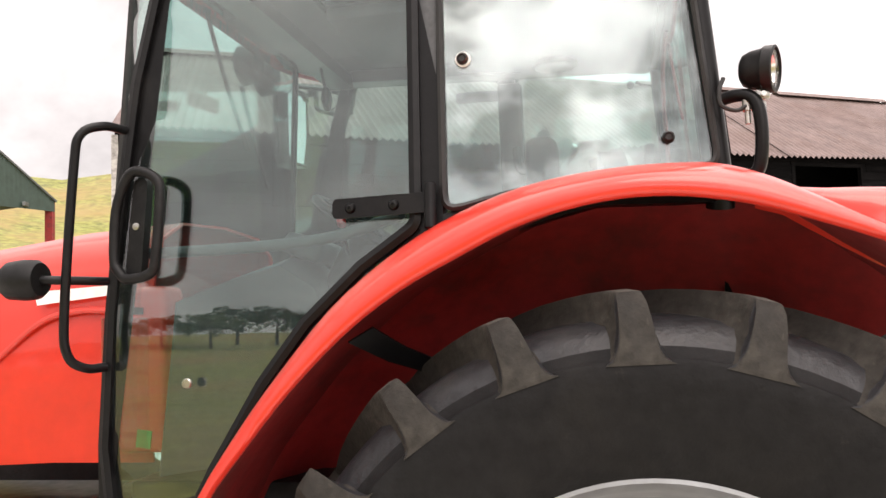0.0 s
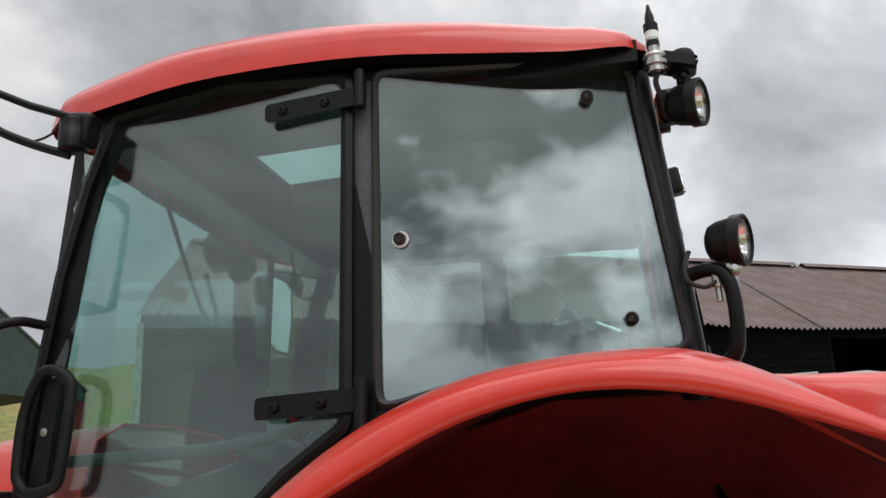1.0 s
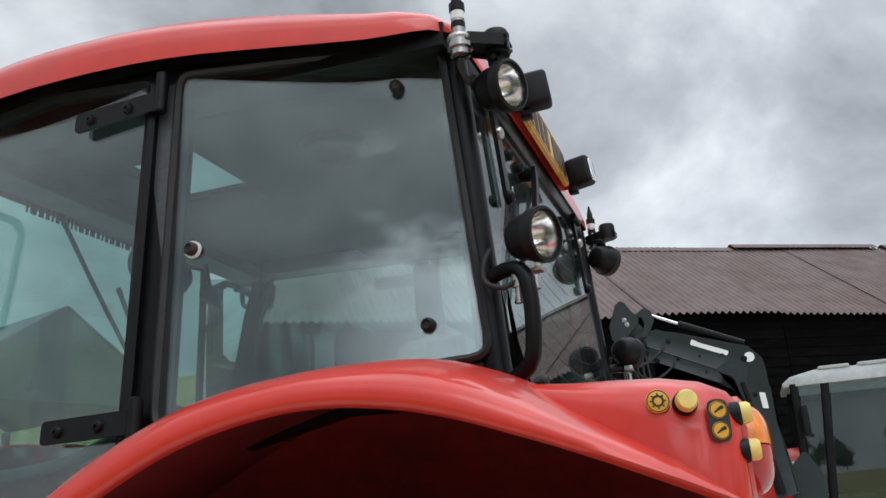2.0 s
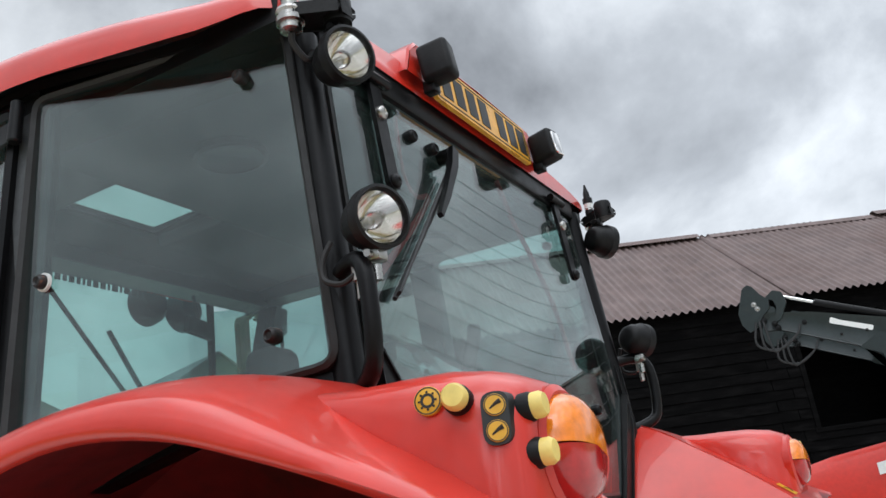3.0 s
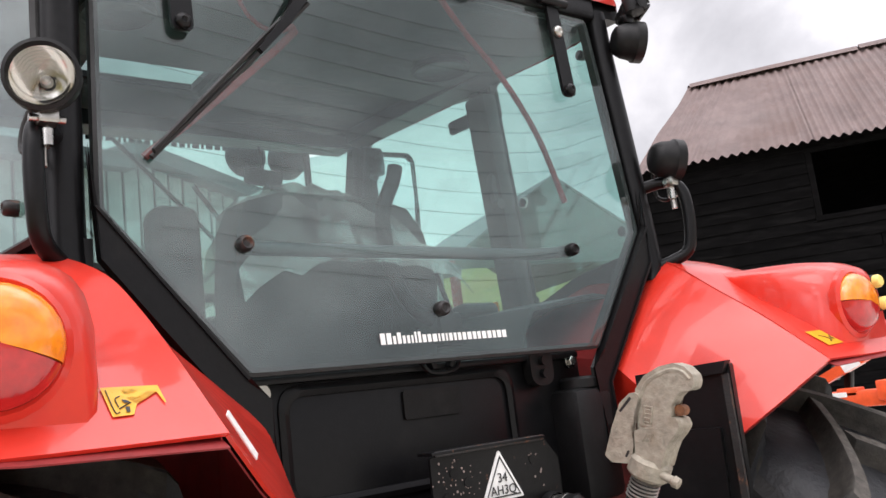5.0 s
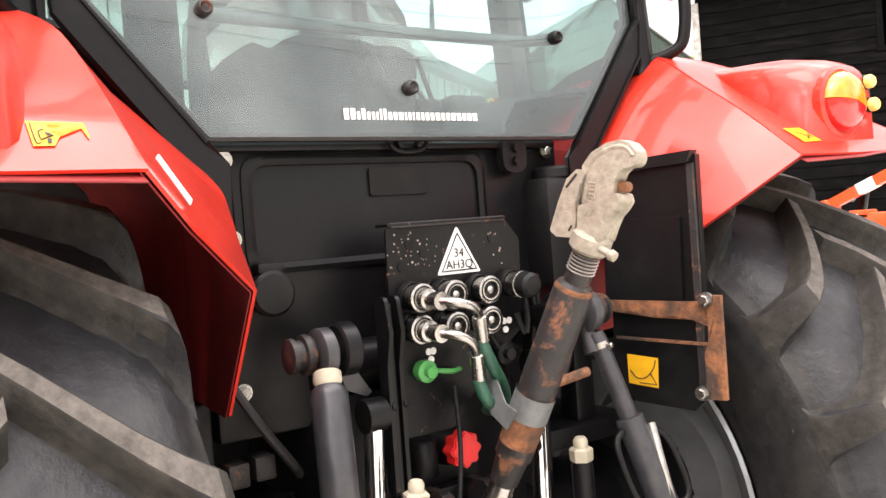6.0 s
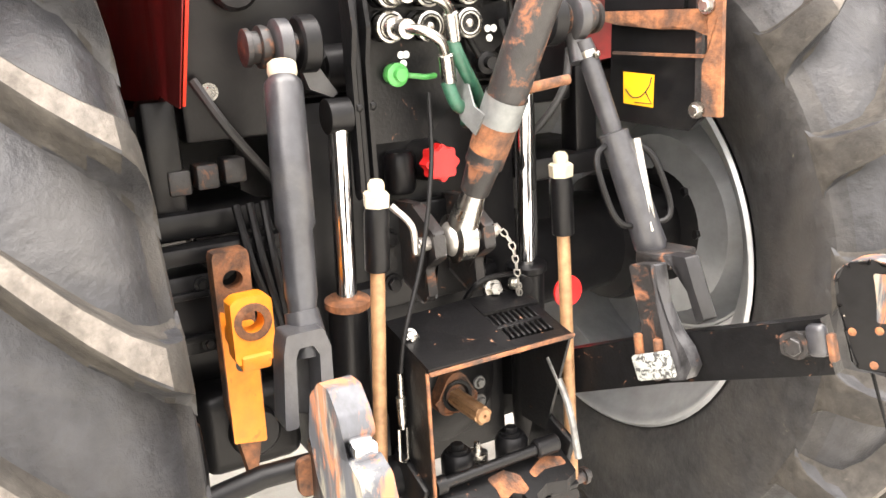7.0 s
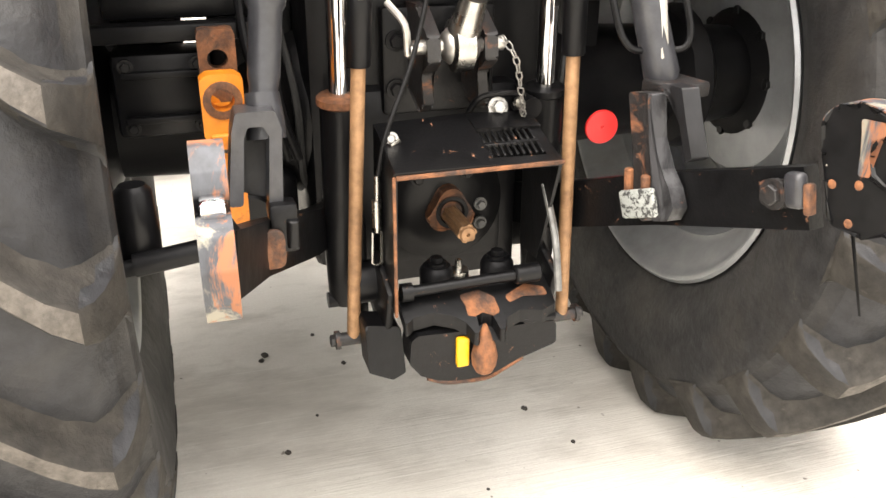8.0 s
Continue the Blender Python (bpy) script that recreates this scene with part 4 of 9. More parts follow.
def build_side(side):
    lift = side_lift(side)
    hand = "left" if side < 0 else "right"
    door = part("cab_door", ring(B(), DOOR, inset(DOOR, 0.028), lift, 0.03, 0.006), BLACK, tractor, "glazed cab door in a slim black frame")
    g = part("glass_pane", curved_pane(B(), inset(DOOR, 0.02), lambda x, z, d: Vector((x, side * (lerp(0.796, 0.877, (x + 0.97) / 0.81) - bow(z) - 0.012 - d), z)), 0.005), GLASS, door, "green-tinted glass")
    g.visible_shadow = False
    quarter = part("quarter_window", ring(B(), QUARTER, inset(QUARTER, 0.015), lift, 0.03, 0.006), RUBBER_SEAL, tractor, "rear side window in a black rubber seal")
    g = part("glass_pane", sheet(B(), inset(QUARTER, 0.009), lambda x, z, d: Vector((x, side * (lerp(0.853, 0.719, (x + 0.16) / 0.61) - 0.06 * (z - 2.4) - 0.012 - d), z)), 0.005), GLASS, quarter, "green-tinted glass")
    g.visible_shadow = False
    # posts
    bm = B()
    post = lambda x, z, d: Vector((x, side * (cab_half(x, z) - 0.012 - d), z))
    sheet(bm, [(-0.19, 1.93), (-0.138, 1.95), (-0.138, 2.80), (-0.19, 2.80)], post, 0.06)
    part("door_post", bm, BLACK, tractor)
    bm = B()
    sheet(bm, [(-1.038, 1.28), (-1.01, 1.28), (-1.03, 1.47), (-1.018, 1.80), (-0.99, 2.095), (-0.952, 2.385), (-0.90, 2.605), (-0.83, 2.80), (-0.85, 2.80), (-0.915, 2.605), (-0.966, 2.385), (-1.004, 2.095), (-1.032, 1.80), (-1.046, 1.47)], post, 0.07)
    part("front_post", bm, BLACK, tractor)
    bm = B()
    tube(bm, [(0.438, side * 0.672, 2.72), (0.444, side * 0.674, 2.6), (0.460, side * 0.682, 2.36), (0.480, side * 0.69, 2.05), (0.482, side * 0.68, 1.99)], 0.035, 14, 4, squash=0.85)
    part("rear_post", bm, BLACK, tractor)
    bm = B()
    sheet(bm, [(-0.19, 2.0), (-0.142, 1.99), (0.0, 2.025), (0.17, 2.06), (0.40, 2.074), (0.50, 2.075), (0.50, 2.0), (0.2, 2.0), (-0.16, 1.90), (-0.33, 1.80)], lambda x, z, d: Vector((x, side * (cab_half(x, z) - 0.015 - d), z)), 0.05)
    part("sill_panel", bm, BLACK, tractor)
    return door, quarter


sides = {s: build_side(s) for s in (-1, 1)}
RX = lambda z: 0.497 + (2.07 - z) * 0.0754
rear_lift = lambda y, z, d: Vector((RX(z) - d, y, z))
REAR = rounded([(-0.625, 2.70), (0.625, 2.70), (0.648, 2.12), (0.422, 1.842), (-0.422, 1.842), (-0.648, 2.12)], [0.03, 0.03, 0.04, 0.02, 0.02, 0.04])
rear_window = part("rear_window", ring(B(), REAR, inset(REAR, 0.014), rear_lift, 0.02, 0.003), RUBBER_SEAL, tractor, "hinged rear window with cut lower corners")
pane = part("glass_pane", sheet(B(), inset(REAR, 0.006), lambda y, z, d: Vector((RX(z) - d + 0.004, y, z)), 0.005), VEILED_GLASS, rear_window, "green-tinted glass")
pane.visible_shadow = False
# lower rear frame: diagonals, posts and panel
for side in (-1, 1):
    bm = B()
    o = [(0.652, 2.14), (0.650, 2.04), (0.434, 1.765), (0.43, 1.60), (0.392, 1.60), (0.394, 1.80), (0.425, 1.84), (0.65, 2.125)]
    sheet(bm, [(side * a, b) for a, b in o], lambda y, z, d: Vector((0.525 - 0.04 * (z - 1.8) - d, y, z)), 0.014)
    bmesh.ops.bevel(bm, geom=[e for e in bm.edges if e.calc_face_angle(0) > 1.0], offset=0.005, segments=2, affect="EDGES")
    part("lower_frame", bm, BLACK, tractor)
bm = B()
for y in (-0.71, 0.71):
    box(bm, (-0.22, y, 2.765), (1.34, 0.10, 0.05), (0, 2.0, 0))
box(bm, (-0.86, 0, 2.765), (0.10, 1.36, 0.05))
part("roof_frame", bm, BLACK, tractor)
bm = B()
box(bm, (0.435, 0, 2.745), (0.06, 1.30, 0.10), bevel=0.01)
part("rear_rail", bm, BLACK, tractor)

# roof
ROOF_W = [(-1.12, 0.58), (-1.09, 0.68), (-1.0, 0.76), (-0.9, 0.795), (-0.75, 0.835), (-0.5, 0.865), (-0.15, 0.862), (0.15, 0.828), (0.33, 0.805), (0.42, 0.782), (0.47, 0.735)]
ROOF_Z = [(-1.12, 2.835), (-1.0, 2.81), (-0.9, 2.785), (-0.63, 2.80), (-0.16, 2.788), (0.0, 2.771), (0.17, 2.749), (0.42, 2.733), (0.47, 2.755)]
ROOF_H = [(-1.12, 0.03), (-1.09, 0.075), (-1.0, 0.140), (-0.9, 0.178), (-0.7, 0.200), (-0.3, 0.190), (0.1, 0.17), (0.35, 0.132), (0.44, 0.085), (0.47, 0.05)]
def soft_table(rows, x):
    return sum(table(rows, x + k * 0.05) for k in range(-3, 4)) / 7


bm = B()
rows = []
for i in range(29):
    x = -1.12 + 1.59 * (0.5 - 0.5 * math.cos(math.pi * i / 28))
    w, zl, h = lerp(table(ROOF_W, x), soft_table(ROOF_W, x), min(1.0, max(0.0, (0.42 - x) * 8, 0.0)) if x > -0.9 else 0.0), soft_table(ROOF_Z, x), table(ROOF_H, x)
    row = []
    for k in range(33):
        a = math.pi * k / 32
        c, s = math.cos(a), math.sin(a)
        row.append(Vector((x, w * math.copysign(abs(c) ** 0.5, c), zl + h * s ** 0.62 + 0.035 * s ** 6 * min(1.0, h / 0.15))))
    rows.append(row)
grid(bm, rows)
bm.verts.ensure_lookup_table()
bm.faces.new([bm.verts[i] for i in range(33)])
bm.faces.new([bm.verts[len(bm.verts) - 33 + i] for i in range(33)])
HATCH = (-0.70, -0.37, -0.34, 0.02)
in_hatch = lambda f: HATCH[0] < f.calc_center_median().x < HATCH[1] and HATCH[2] < f.calc_center_median().y < HATCH[3] and f.calc_center_median().z > 2.7
ROOFLIGHT = (-0.98, -0.32, -0.44, 0.44)
in_light = lambda f: ROOFLIGHT[0] < f.calc_center_median().x < ROOFLIGHT[1] and ROOFLIGHT[2] < f.calc_center_median().y < ROOFLIGHT[3] and f.calc_center_median().z > 2.7
bmesh.ops.delete(bm, geom=[f for f in bm.faces if in_light(f)], context="FACES")
part("roof", bm, RED, tractor, "glossy red moulded cab roof", sharp=60)
bm = B()
rows = []
for x in (-1.09, -0.97, -0.85, -0.70, -0.53, -0.37, -0.15, 0.15, 0.35, 0.44):
    w, zl = table(ROOF_W, x), table(ROOF_Z, x)
    rows.append([Vector((x, y, zl + 0.004 + (0.05 if abs(y) < 0.5 else 0.0))) for y in (-(w - 0.05), -0.34, -0.16, 0.02, 0.2, 0.4, w - 0.05)])
grid(bm, rows)
bmesh.ops.delete(bm, geom=[f for f in bm.faces if in_hatch(f)], context="FACES")
bmesh.ops.solidify(bm, geom=bm.faces[:], thickness=0.02)
part("roof_underside", bm, BLACK, tractor)
for side in (-1, 1):
    bm = B()
    sheet(bm, [(-0.87, 2.800), (-0.5, 2.821), (-0.185, 2.776), (0.15, 2.760), (0.43, 2.739), (0.43, 2.758), (0.2, 2.784), (-0.2, 2.835), (-0.87, 2.85)], lambda x, z, d: Vector((x, side * (cab_half(x, z) - 0.004 - d), z)), 0.03)
    part("side_header", bm, BLACK, tractor)

# rear panel
bm = B()
box(bm, (0.42, 0, 1.58), (0.06, 0.84, 0.54), bevel=0.01)
part("rear_panel", bm, BLACK, tractor, "black steel rear cab panel with a pressed recess")
# ---- rear of the tractor: body, panel, couplings and linkage ----
bm = B()
box(bm, (0.10, 0, 0.98), (0.78, 0.50, 0.72), bevel=0.04)
box(bm, (0.40, 0, 0.80), (0.24, 0.36, 0.42), bevel=0.03)
box(bm, (0.38, 0, 1.25), (0.20, 0.46, 0.24), bevel=0.03)
part("gearbox_housing", bm, BLACK, tractor, "black cast gearbox housing")
for side in (-1, 1):
    bm = B()
    lathe(bm, (AX, side * 0.2, AZ), (AX, side * 0.9, AZ), [(0, 0.20), (0.08, 0.18), (0.16, 0.135), (0.4, 0.125), (0.42, 0.16), (0.46, 0.17), (0.5, 0.12), (0.62, 0.11)], 24)
    part("axle_trumpet", bm, BLACK, tractor)
    bm = B()
    box(bm, (0.30, side * 0.44, 1.17), (0.34, 0.30, 0.05), bevel=0.01)
    part("cab_mount", bm, BLACK, tractor)
    smallpart("mount_post", BLACK, lambda bm: box(bm, (0.42, side * 0.46, 1.28), (0.06, 0.06, 0.22), bevel=0.008))
    smallpart("mount_rib", BLACK, lambda bm: box(bm, (0.35, side * 0.33, 1.06), (0.05, 0.16, 0.24), bevel=0.008))
    bm = B()
    tube(bm, [(0.47, side * 0.40, 1.42), (0.50, side * 0.36, 1.34), (0.48, side * 0.30, 1.26), (0.42, side * 0.26, 1.22)], 0.009, 8, 5)
    tube(bm, [(0.46, side * 0.30, 1.18), (0.50, side * 0.27, 1.0), (0.46, side * 0.26, 0.84), (0.40, side * 0.24, 0.78)], 0.008, 8, 5)
    part("hose", bm, RUBBER_SEAL, tractor)
for y, z in ((-0.44, 1.245), (-0.39, 1.25), (-0.34, 1.255)):
    smallpart("valve_block", RUSTY_BLACK, lambda bm: box(bm, (0.43, y, z), (0.05, 0.04, 0.045), bevel=0.005))

# pressed recess and fittings on the panel
smallpart("panel_recess", BLACK, lambda bm: ring(bm, rounded([(-0.345, 1.605), (0.205, 1.605), (0.205, 1.825), (-0.345, 1.825)], 0.045, 5), rounded([(-0.325, 1.625), (0.185, 1.625), (0.185, 1.805), (-0.325, 1.805)], 0.035, 5), lambda y, z, d: Vector((0.456 - d, y, z)), 0.008, 0.004))
smallpart("panel_flange", BLACK, lambda bm: box(bm, (0.458, 0, 1.836), (0.022, 0.80, 0.014), bevel=0.004))
smallpart("cover_plate", BLACK_PLASTIC, lambda bm: sheet(bm, rounded([(-0.08, 1.74), (0.06, 1.74), (0.06, 1.795), (-0.08, 1.795)], 0.006), lambda y, z, d: Vector((0.456 - d, y, z)), 0.005))
for p in ((0.463, -0.376, 1.815), (0.463, 0.380, 1.822), (0.452, -0.366, 1.673), (0.449, -0.268, 1.58), (0.452, -0.369, 1.397), (0.452, 0.37, 1.66)):
    smallpart("panel_bolt", ZINC, lambda bm: bolt(bm, (p[0] - 0.006, p[1], p[2]), (1, 0, 0), 0.011, 0.014), label="zinc-plated bolt")
smallpart("window_catch", BLACK, lambda bm: (tube(bm, [(0.47, -0.05, 1.855), (0.485, -0.045, 1.838), (0.485, -0.03, 1.825), (0.485, 0.0, 1.822), (0.485, 0.03, 1.827), (0.485, 0.042, 1.84), (0.47, 0.048, 1.857)], 0.005, 8, 4), box(bm, (0.475, -0.02, 1.845), (0.02, 0.012, 0.03), (20, 0, 0), 0.003), box(bm, (0.475, 0.03, 1.845), (0.02, 0.012, 0.03), (-20, 0, 0), 0.003)))
# trailer socket with flap, and a round grommet
smallpart("trailer_socket", BLACK_PLASTIC, lambda bm: (lathe(bm, (0.44, -0.314, 1.572), (1.44, -0.314, 1.56), [(0, 0.036), (0.03, 0.036), (0.034, 0.042), (0.05, 0.042), (0.056, 0.036), (0.058, 0.0)], 22), box(bm, (0.475, -0.314, 1.618), (0.03, 0.05, 0.018), bevel=0.004)), label="black round trailer socket with a hinged cap")
smallpart("cable_grommet", BLACK_PLASTIC, lambda bm: (sheet(bm, rounded([(0.242, 1.775), (0.308, 1.775), (0.308, 1.855), (0.242, 1.855)], 0.03, 5), lambda y, z, d: Vector((0.478 - d, y, z)), 0.025), cyl(bm, (0.47, 0.275, 1.828), (0.49, 0.275, 1.828), 0.010), cyl(bm, (0.47, 0.275, 1.80), (0.49, 0.275, 1.80), 0.010)))
# added dark box that blocks a bright gap behind the wheel
smallpart("fuel_tank", BLACK_PLASTIC, lambda bm: (box(bm, (-0.02, -0.52, 1.12), (0.56, 0.13, 0.44), bevel=0.03), box(bm, (0.10, -0.40, 1.26), (0.30, 0.26, 0.22), bevel=0.03)), label="black box added to close the bright gap behind the wheel")
# added filler that hides bright ground beside the left link
smallpart("brake_housing", BLACK, lambda bm: (box(bm, (0.40, -0.37, 0.76), (0.14, 0.20, 0.17), (0, 0, 0), 0.03, 3), cyl(bm, (0.46, -0.37, 0.76), (0.49, -0.37, 0.76), 0.05, seg=20, bevel=0.006)), label="dark filler body added against the bright ground below the axle")
smallpart("valve_chest", BLACK, lambda bm: box(bm, (0.46, -0.50, 1.02), (0.10, 0.17, 0.15), (0, 0, 0), 0.012), label="black ribbed valve chest above the axle")
for z in (1.06, 0.98):
    smallpart("chest_rib", BLACK, lambda bm: box(bm, (0.515, -0.50, z), (0.02, 0.14, 0.012), bevel=0.003))
for y, z in ((-0.56, 1.075), (-0.44, 1.075), (-0.56, 0.965), (-0.44, 0.965)):
    smallpart("chest_bolt", WORN_BLACK, lambda bm: bolt(bm, (0.512, y, z), (1, 0, 0), 0.009, 0.012))
smallpart("axle_rail", BLACK, lambda bm: box(bm, (0.50, -0.46, 1.13), (0.05, 0.34, 0.03), bevel=0.005))
for k in range(3):
    smallpart("axle_hose", BLACK, lambda bm: tube(bm, [(0.50, -0.31 - 0.025 * k, 1.20), (0.545, -0.315 - 0.02 * k, 1.10), (0.54, -0.30 - 0.012 * k, 0.98), (0.50, -0.27 - 0.02 * k, 0.88)], 0.008, 8, 5))
smallpart("fluid_bottle", BLACK_PLASTIC, lambda bm: (box(bm, (0.47, 0.375, 1.64), (0.12, 0.12, 0.24), bevel=0.02), cyl(bm, (0.475, 0.385, 1.755), (0.475, 0.385, 1.785), 0.045, seg=20, bevel=0.006)), label="black fluid bottle with a ribbed cap")

# coupler plate
cp_plate = smallpart("coupler_plate", WORN_BLACK, lambda bm: (sheet(bm, rounded([(-0.138, 1.672), (0.135, 1.676), (0.168, 1.635), (0.165, 1.46), (0.078, 1.40), (-0.02, 1.29), (-0.145, 1.29)], [0.006, 0.01, 0.01, 0.02, 0.02, 0.02, 0.02]), lambda y, z, d: Vector((0.60 - d, y, z)), 0.006),
                     box(bm, (0.585, -0.002, 1.678), (0.045, 0.272, 0.006), bevel=0.002)), label="chipped black coupler plate with a folded rusty lip")
smallpart("plate_lip", RUSTY_BLACK, lambda bm: box(bm, (0.604, 0.0, 1.677), (0.006, 0.262, 0.010), bevel=0.002), cp_plate, "rust along the folded edge")
smallpart("warning_triangle", WHITE, lambda bm: sheet(bm, rounded([(0.016, 1.668), (0.066, 1.578), (-0.034, 1.578)], 0.003, 2), lambda y, z, d: Vector((0.6035 - d, y, z)), 0.003), cp_plate, "white triangular coupling sign")
smallpart("triangle_border", INK, lambda bm: ring(bm, [(0.016, 1.657), (0.058, 1.583), (-0.026, 1.583)], [(0.016, 1.652), (0.0545, 1.5855), (-0.0225, 1.5855)], lambda y, z, d: Vector((0.6048 - d, y, z)), 0.001), cp_plate)


def lettering(name, text, size, place, turn, mat, parent):
    cu = bpy.data.curves.new(name, "FONT")
    cu.body, cu.size, cu.align_x, cu.align_y, cu.extrude = text, size, "CENTER", "CENTER", 0.0004
    tmp = bpy.data.objects.new(name, cu)
    scene.collection.objects.link(tmp)
    me = bpy.data.meshes.new_from_object(tmp.evaluated_get(bpy.context.evaluated_depsgraph_get()))
    bpy.data.objects.remove(tmp)
    me.materials.clear()
    me.materials.append(mat)
    ob = new(name, me)
    ob.parent = parent
    ob.matrix_parent_inverse = here(parent).inverted()
    ob.matrix_basis = pose(*place, *turn)
    return ob


lettering("lettering", "34", 0.024, (0.6055, 0.016, 1.617), (90, 0, 90), INK, cp_plate)
lettering("lettering", "AH3Q", 0.023, (0.6055, 0.016, 1.595), (90, 0, 90), INK, cp_plate)
# holes not cut: black discs hold their dark insides
for y, z in ((-0.09, 1.64), (-0.11, 1.60), (0.10, 1.64), (-0.06, 1.62)):
    smallpart("plate_hole", BLACK, lambda bm: cyl(bm, (0.597, y, z), (0.6015, y, z), 0.009), cp_plate)

random.seed(21)
def chips(bm):
    for k in range(46):
        y, z = random.choice((random.gauss(-0.10, 0.018), random.gauss(0.11, 0.016), random.gauss(-0.055, 0.014))), random.gauss(1.625, 0.02)
        r = random.uniform(0.0008, 0.0026)
        sheet(bm, [(y + r * random.uniform(0.5, 1.2) * math.cos(q * 1.257), z + r * random.uniform(0.6, 1.4) * math.sin(q * 1.257)) for q in range(5)], lambda yy, zz, d: Vector((0.6008 - d, yy, zz)), 0.0008)
tagged(smallpart("paint_chips", BARE_CHIP, chips, cp_plate, "pale chips in the black paint"), "pale chips in the black paint", kind="stuff")


def coupler(y, z, cap=None):
    c = smallpart("coupler", ZINC, lambda bm: lathe(bm, (0.59, y, z), (1.6, y - 0.02, z - 0.06), [(0, 0.020), (0.012, 0.020), (0.014, 0.024), (0.022, 0.024), (0.024, 0.0225), (0.046, 0.0225), (0.05, 0.026), (0.062, 0.026), (0.064, 0.023), (0.064, 0.017), (0.05, 0.016), (0.05, 0.0)], 22), cp_plate, "knurled zinc hydraulic coupler")
    face = lambda h: Vector((0.59 + h, y - 0.0198 * h, z - 0.0594 * h))
    smallpart("release_ring", BLACK_PLASTIC, lambda bm: lathe(bm, face(0.0), face(1.0), [(0.0635, 0.0222), (0.0648, 0.0222), (0.0648, 0.0195), (0.0635, 0.0195)], 24, cap=False), c, "black release ring")
    smallpart("collar", BLACK_PLASTIC, lambda bm: lathe(bm, face(0.0), face(1.0), [(0.010, 0.0255), (0.012, 0.0265), (0.030, 0.0265), (0.032, 0.0255)], 24, cap=False), c)
    # bore is shallow; its floor is coloured black for a deep hole's shade
    smallpart("socket_bore", INK, lambda bm: lathe(bm, face(0.0), face(1.0), [(0.0515, 0.0155), (0.052, 0.0)], 18, cap=False), c)
    smallpart("poppet", STEEL, lambda bm: lathe(bm, (0.64, y, z - 0.003), (1.6, y, z - 0.06), [(0, 0.0075), (0.010, 0.007), (0.013, 0.004), (0.014, 0.0)], 14), c)
    if cap:
        smallpart("dust_cap", BLACK_PLASTIC, lambda bm: lathe(bm, (0.645, y, z - 0.003), (1.6, y, z - 0.06), [(0, 0.026), (0.03, 0.024), (0.036, 0.018), (0.037, 0.0)], 20), c, "black rubber dust cap")
    return c


for k, (y, z) in enumerate(((-0.10, 1.548), (-0.028, 1.547), (0.051, 1.548), (0.13, 1.55), (-0.104, 1.492), (-0.029, 1.489), (0.049, 1.491))):
    coupler(y, z, k == 3)
for y, z, m in ((0.098, 1.416, BLACK_PLASTIC), (-0.085, 1.409, GREEN_PLASTIC)):
    c = smallpart("hanging_cap", m, lambda bm: (lathe(bm, (0.60, y, z), (1.6, y, z - 0.05), [(0, 0.018), (0.014, 0.0205), (0.024, 0.0205), (0.027, 0.016)], 20), lathe(bm, (0.62, y, z), (1.6, y, z - 0.05), [(0, 0.011), (0.020, 0.011)], 14)), cp_plate, "green plastic dust cap" if m is GREEN_PLASTIC else "black rubber dust cap")
smallpart("cap_strap", GREEN_PLASTIC, lambda bm: tube(bm, [(0.61, -0.06, 1.405), (0.62, -0.03, 1.40), (0.61, -0.005, 1.40)], 0.005, 8, 4), cp_plate)
smallpart("cap_strap", BLACK_PLASTIC, lambda bm: (tube(bm, [(0.645, 0.135, 1.53), (0.645, 0.14, 1.48), (0.64, 0.135, 1.45), (0.63, 0.125, 1.49)], 0.006, 8, 4), tube(bm, [(0.61, 0.06, 1.475), (0.62, 0.075, 1.44), (0.615, 0.09, 1.42)], 0.007, 8, 4)), cp_plate)
for y, z in ((0.115, 1.475), (0.128, 1.475), (0.118, 1.458), (-0.066, 1.44), (-0.056, 1.44), (-0.062, 1.425)):
    smallpart("pictogram", WHITE, lambda bm: cyl(bm, (0.598, y, z), (0.6025, y, z), 0.0065), cp_plate)
# two hoses with bright elbows
for (y, z), (y1, z1), end in (((-0.10, 1.548), (-0.022, 1.492), (0.055, 1.33)), ((-0.104, 1.492), (-0.035, 1.425), (0.04, 1.32))):
    h = smallpart("hydraulic_hose", GREEN_HOSE, lambda bm: tube(bm, [(0.705, y1, z1 - 0.03), (0.715, y1 + 0.012, z1 - 0.07), (0.70, lerp(y1, end[0], 0.6), lerp(z1, end[1], 0.75)), (0.66, end[0], end[1]), (0.60, end[0] + 0.02, end[1] - 0.01)], 0.012, 10, 6), label="black hydraulic hose with a green sheen")
    smallpart("fitting", ZINC, lambda bm: (lathe(bm, (0.64, y, z - 0.004), (1.6, y + 0.02, z - 0.06), [(0, 0.019), (0.03, 0.019), (0.032, 0.014), (0.05, 0.014), (0.05, 0.016), (0.066, 0.016)], 6 * 3),
                                           tube(bm, [(0.70, y + 0.002, z - 0.008), (0.725, y + 0.02, z - 0.012), (0.728, lerp(y, y1, 0.7), lerp(z, z1, 0.45)), (0.712, y1 - 0.002, z1 + 0.01)], 0.0088, 10, 5),
                                           cyl(bm, (0.713, y1 - 0.004, z1 + 0.016), (0.706, y1 + 0.004, z1 - 0.034), 0.0135, seg=14, bevel=0.003)), h, "zinc elbow fitting")

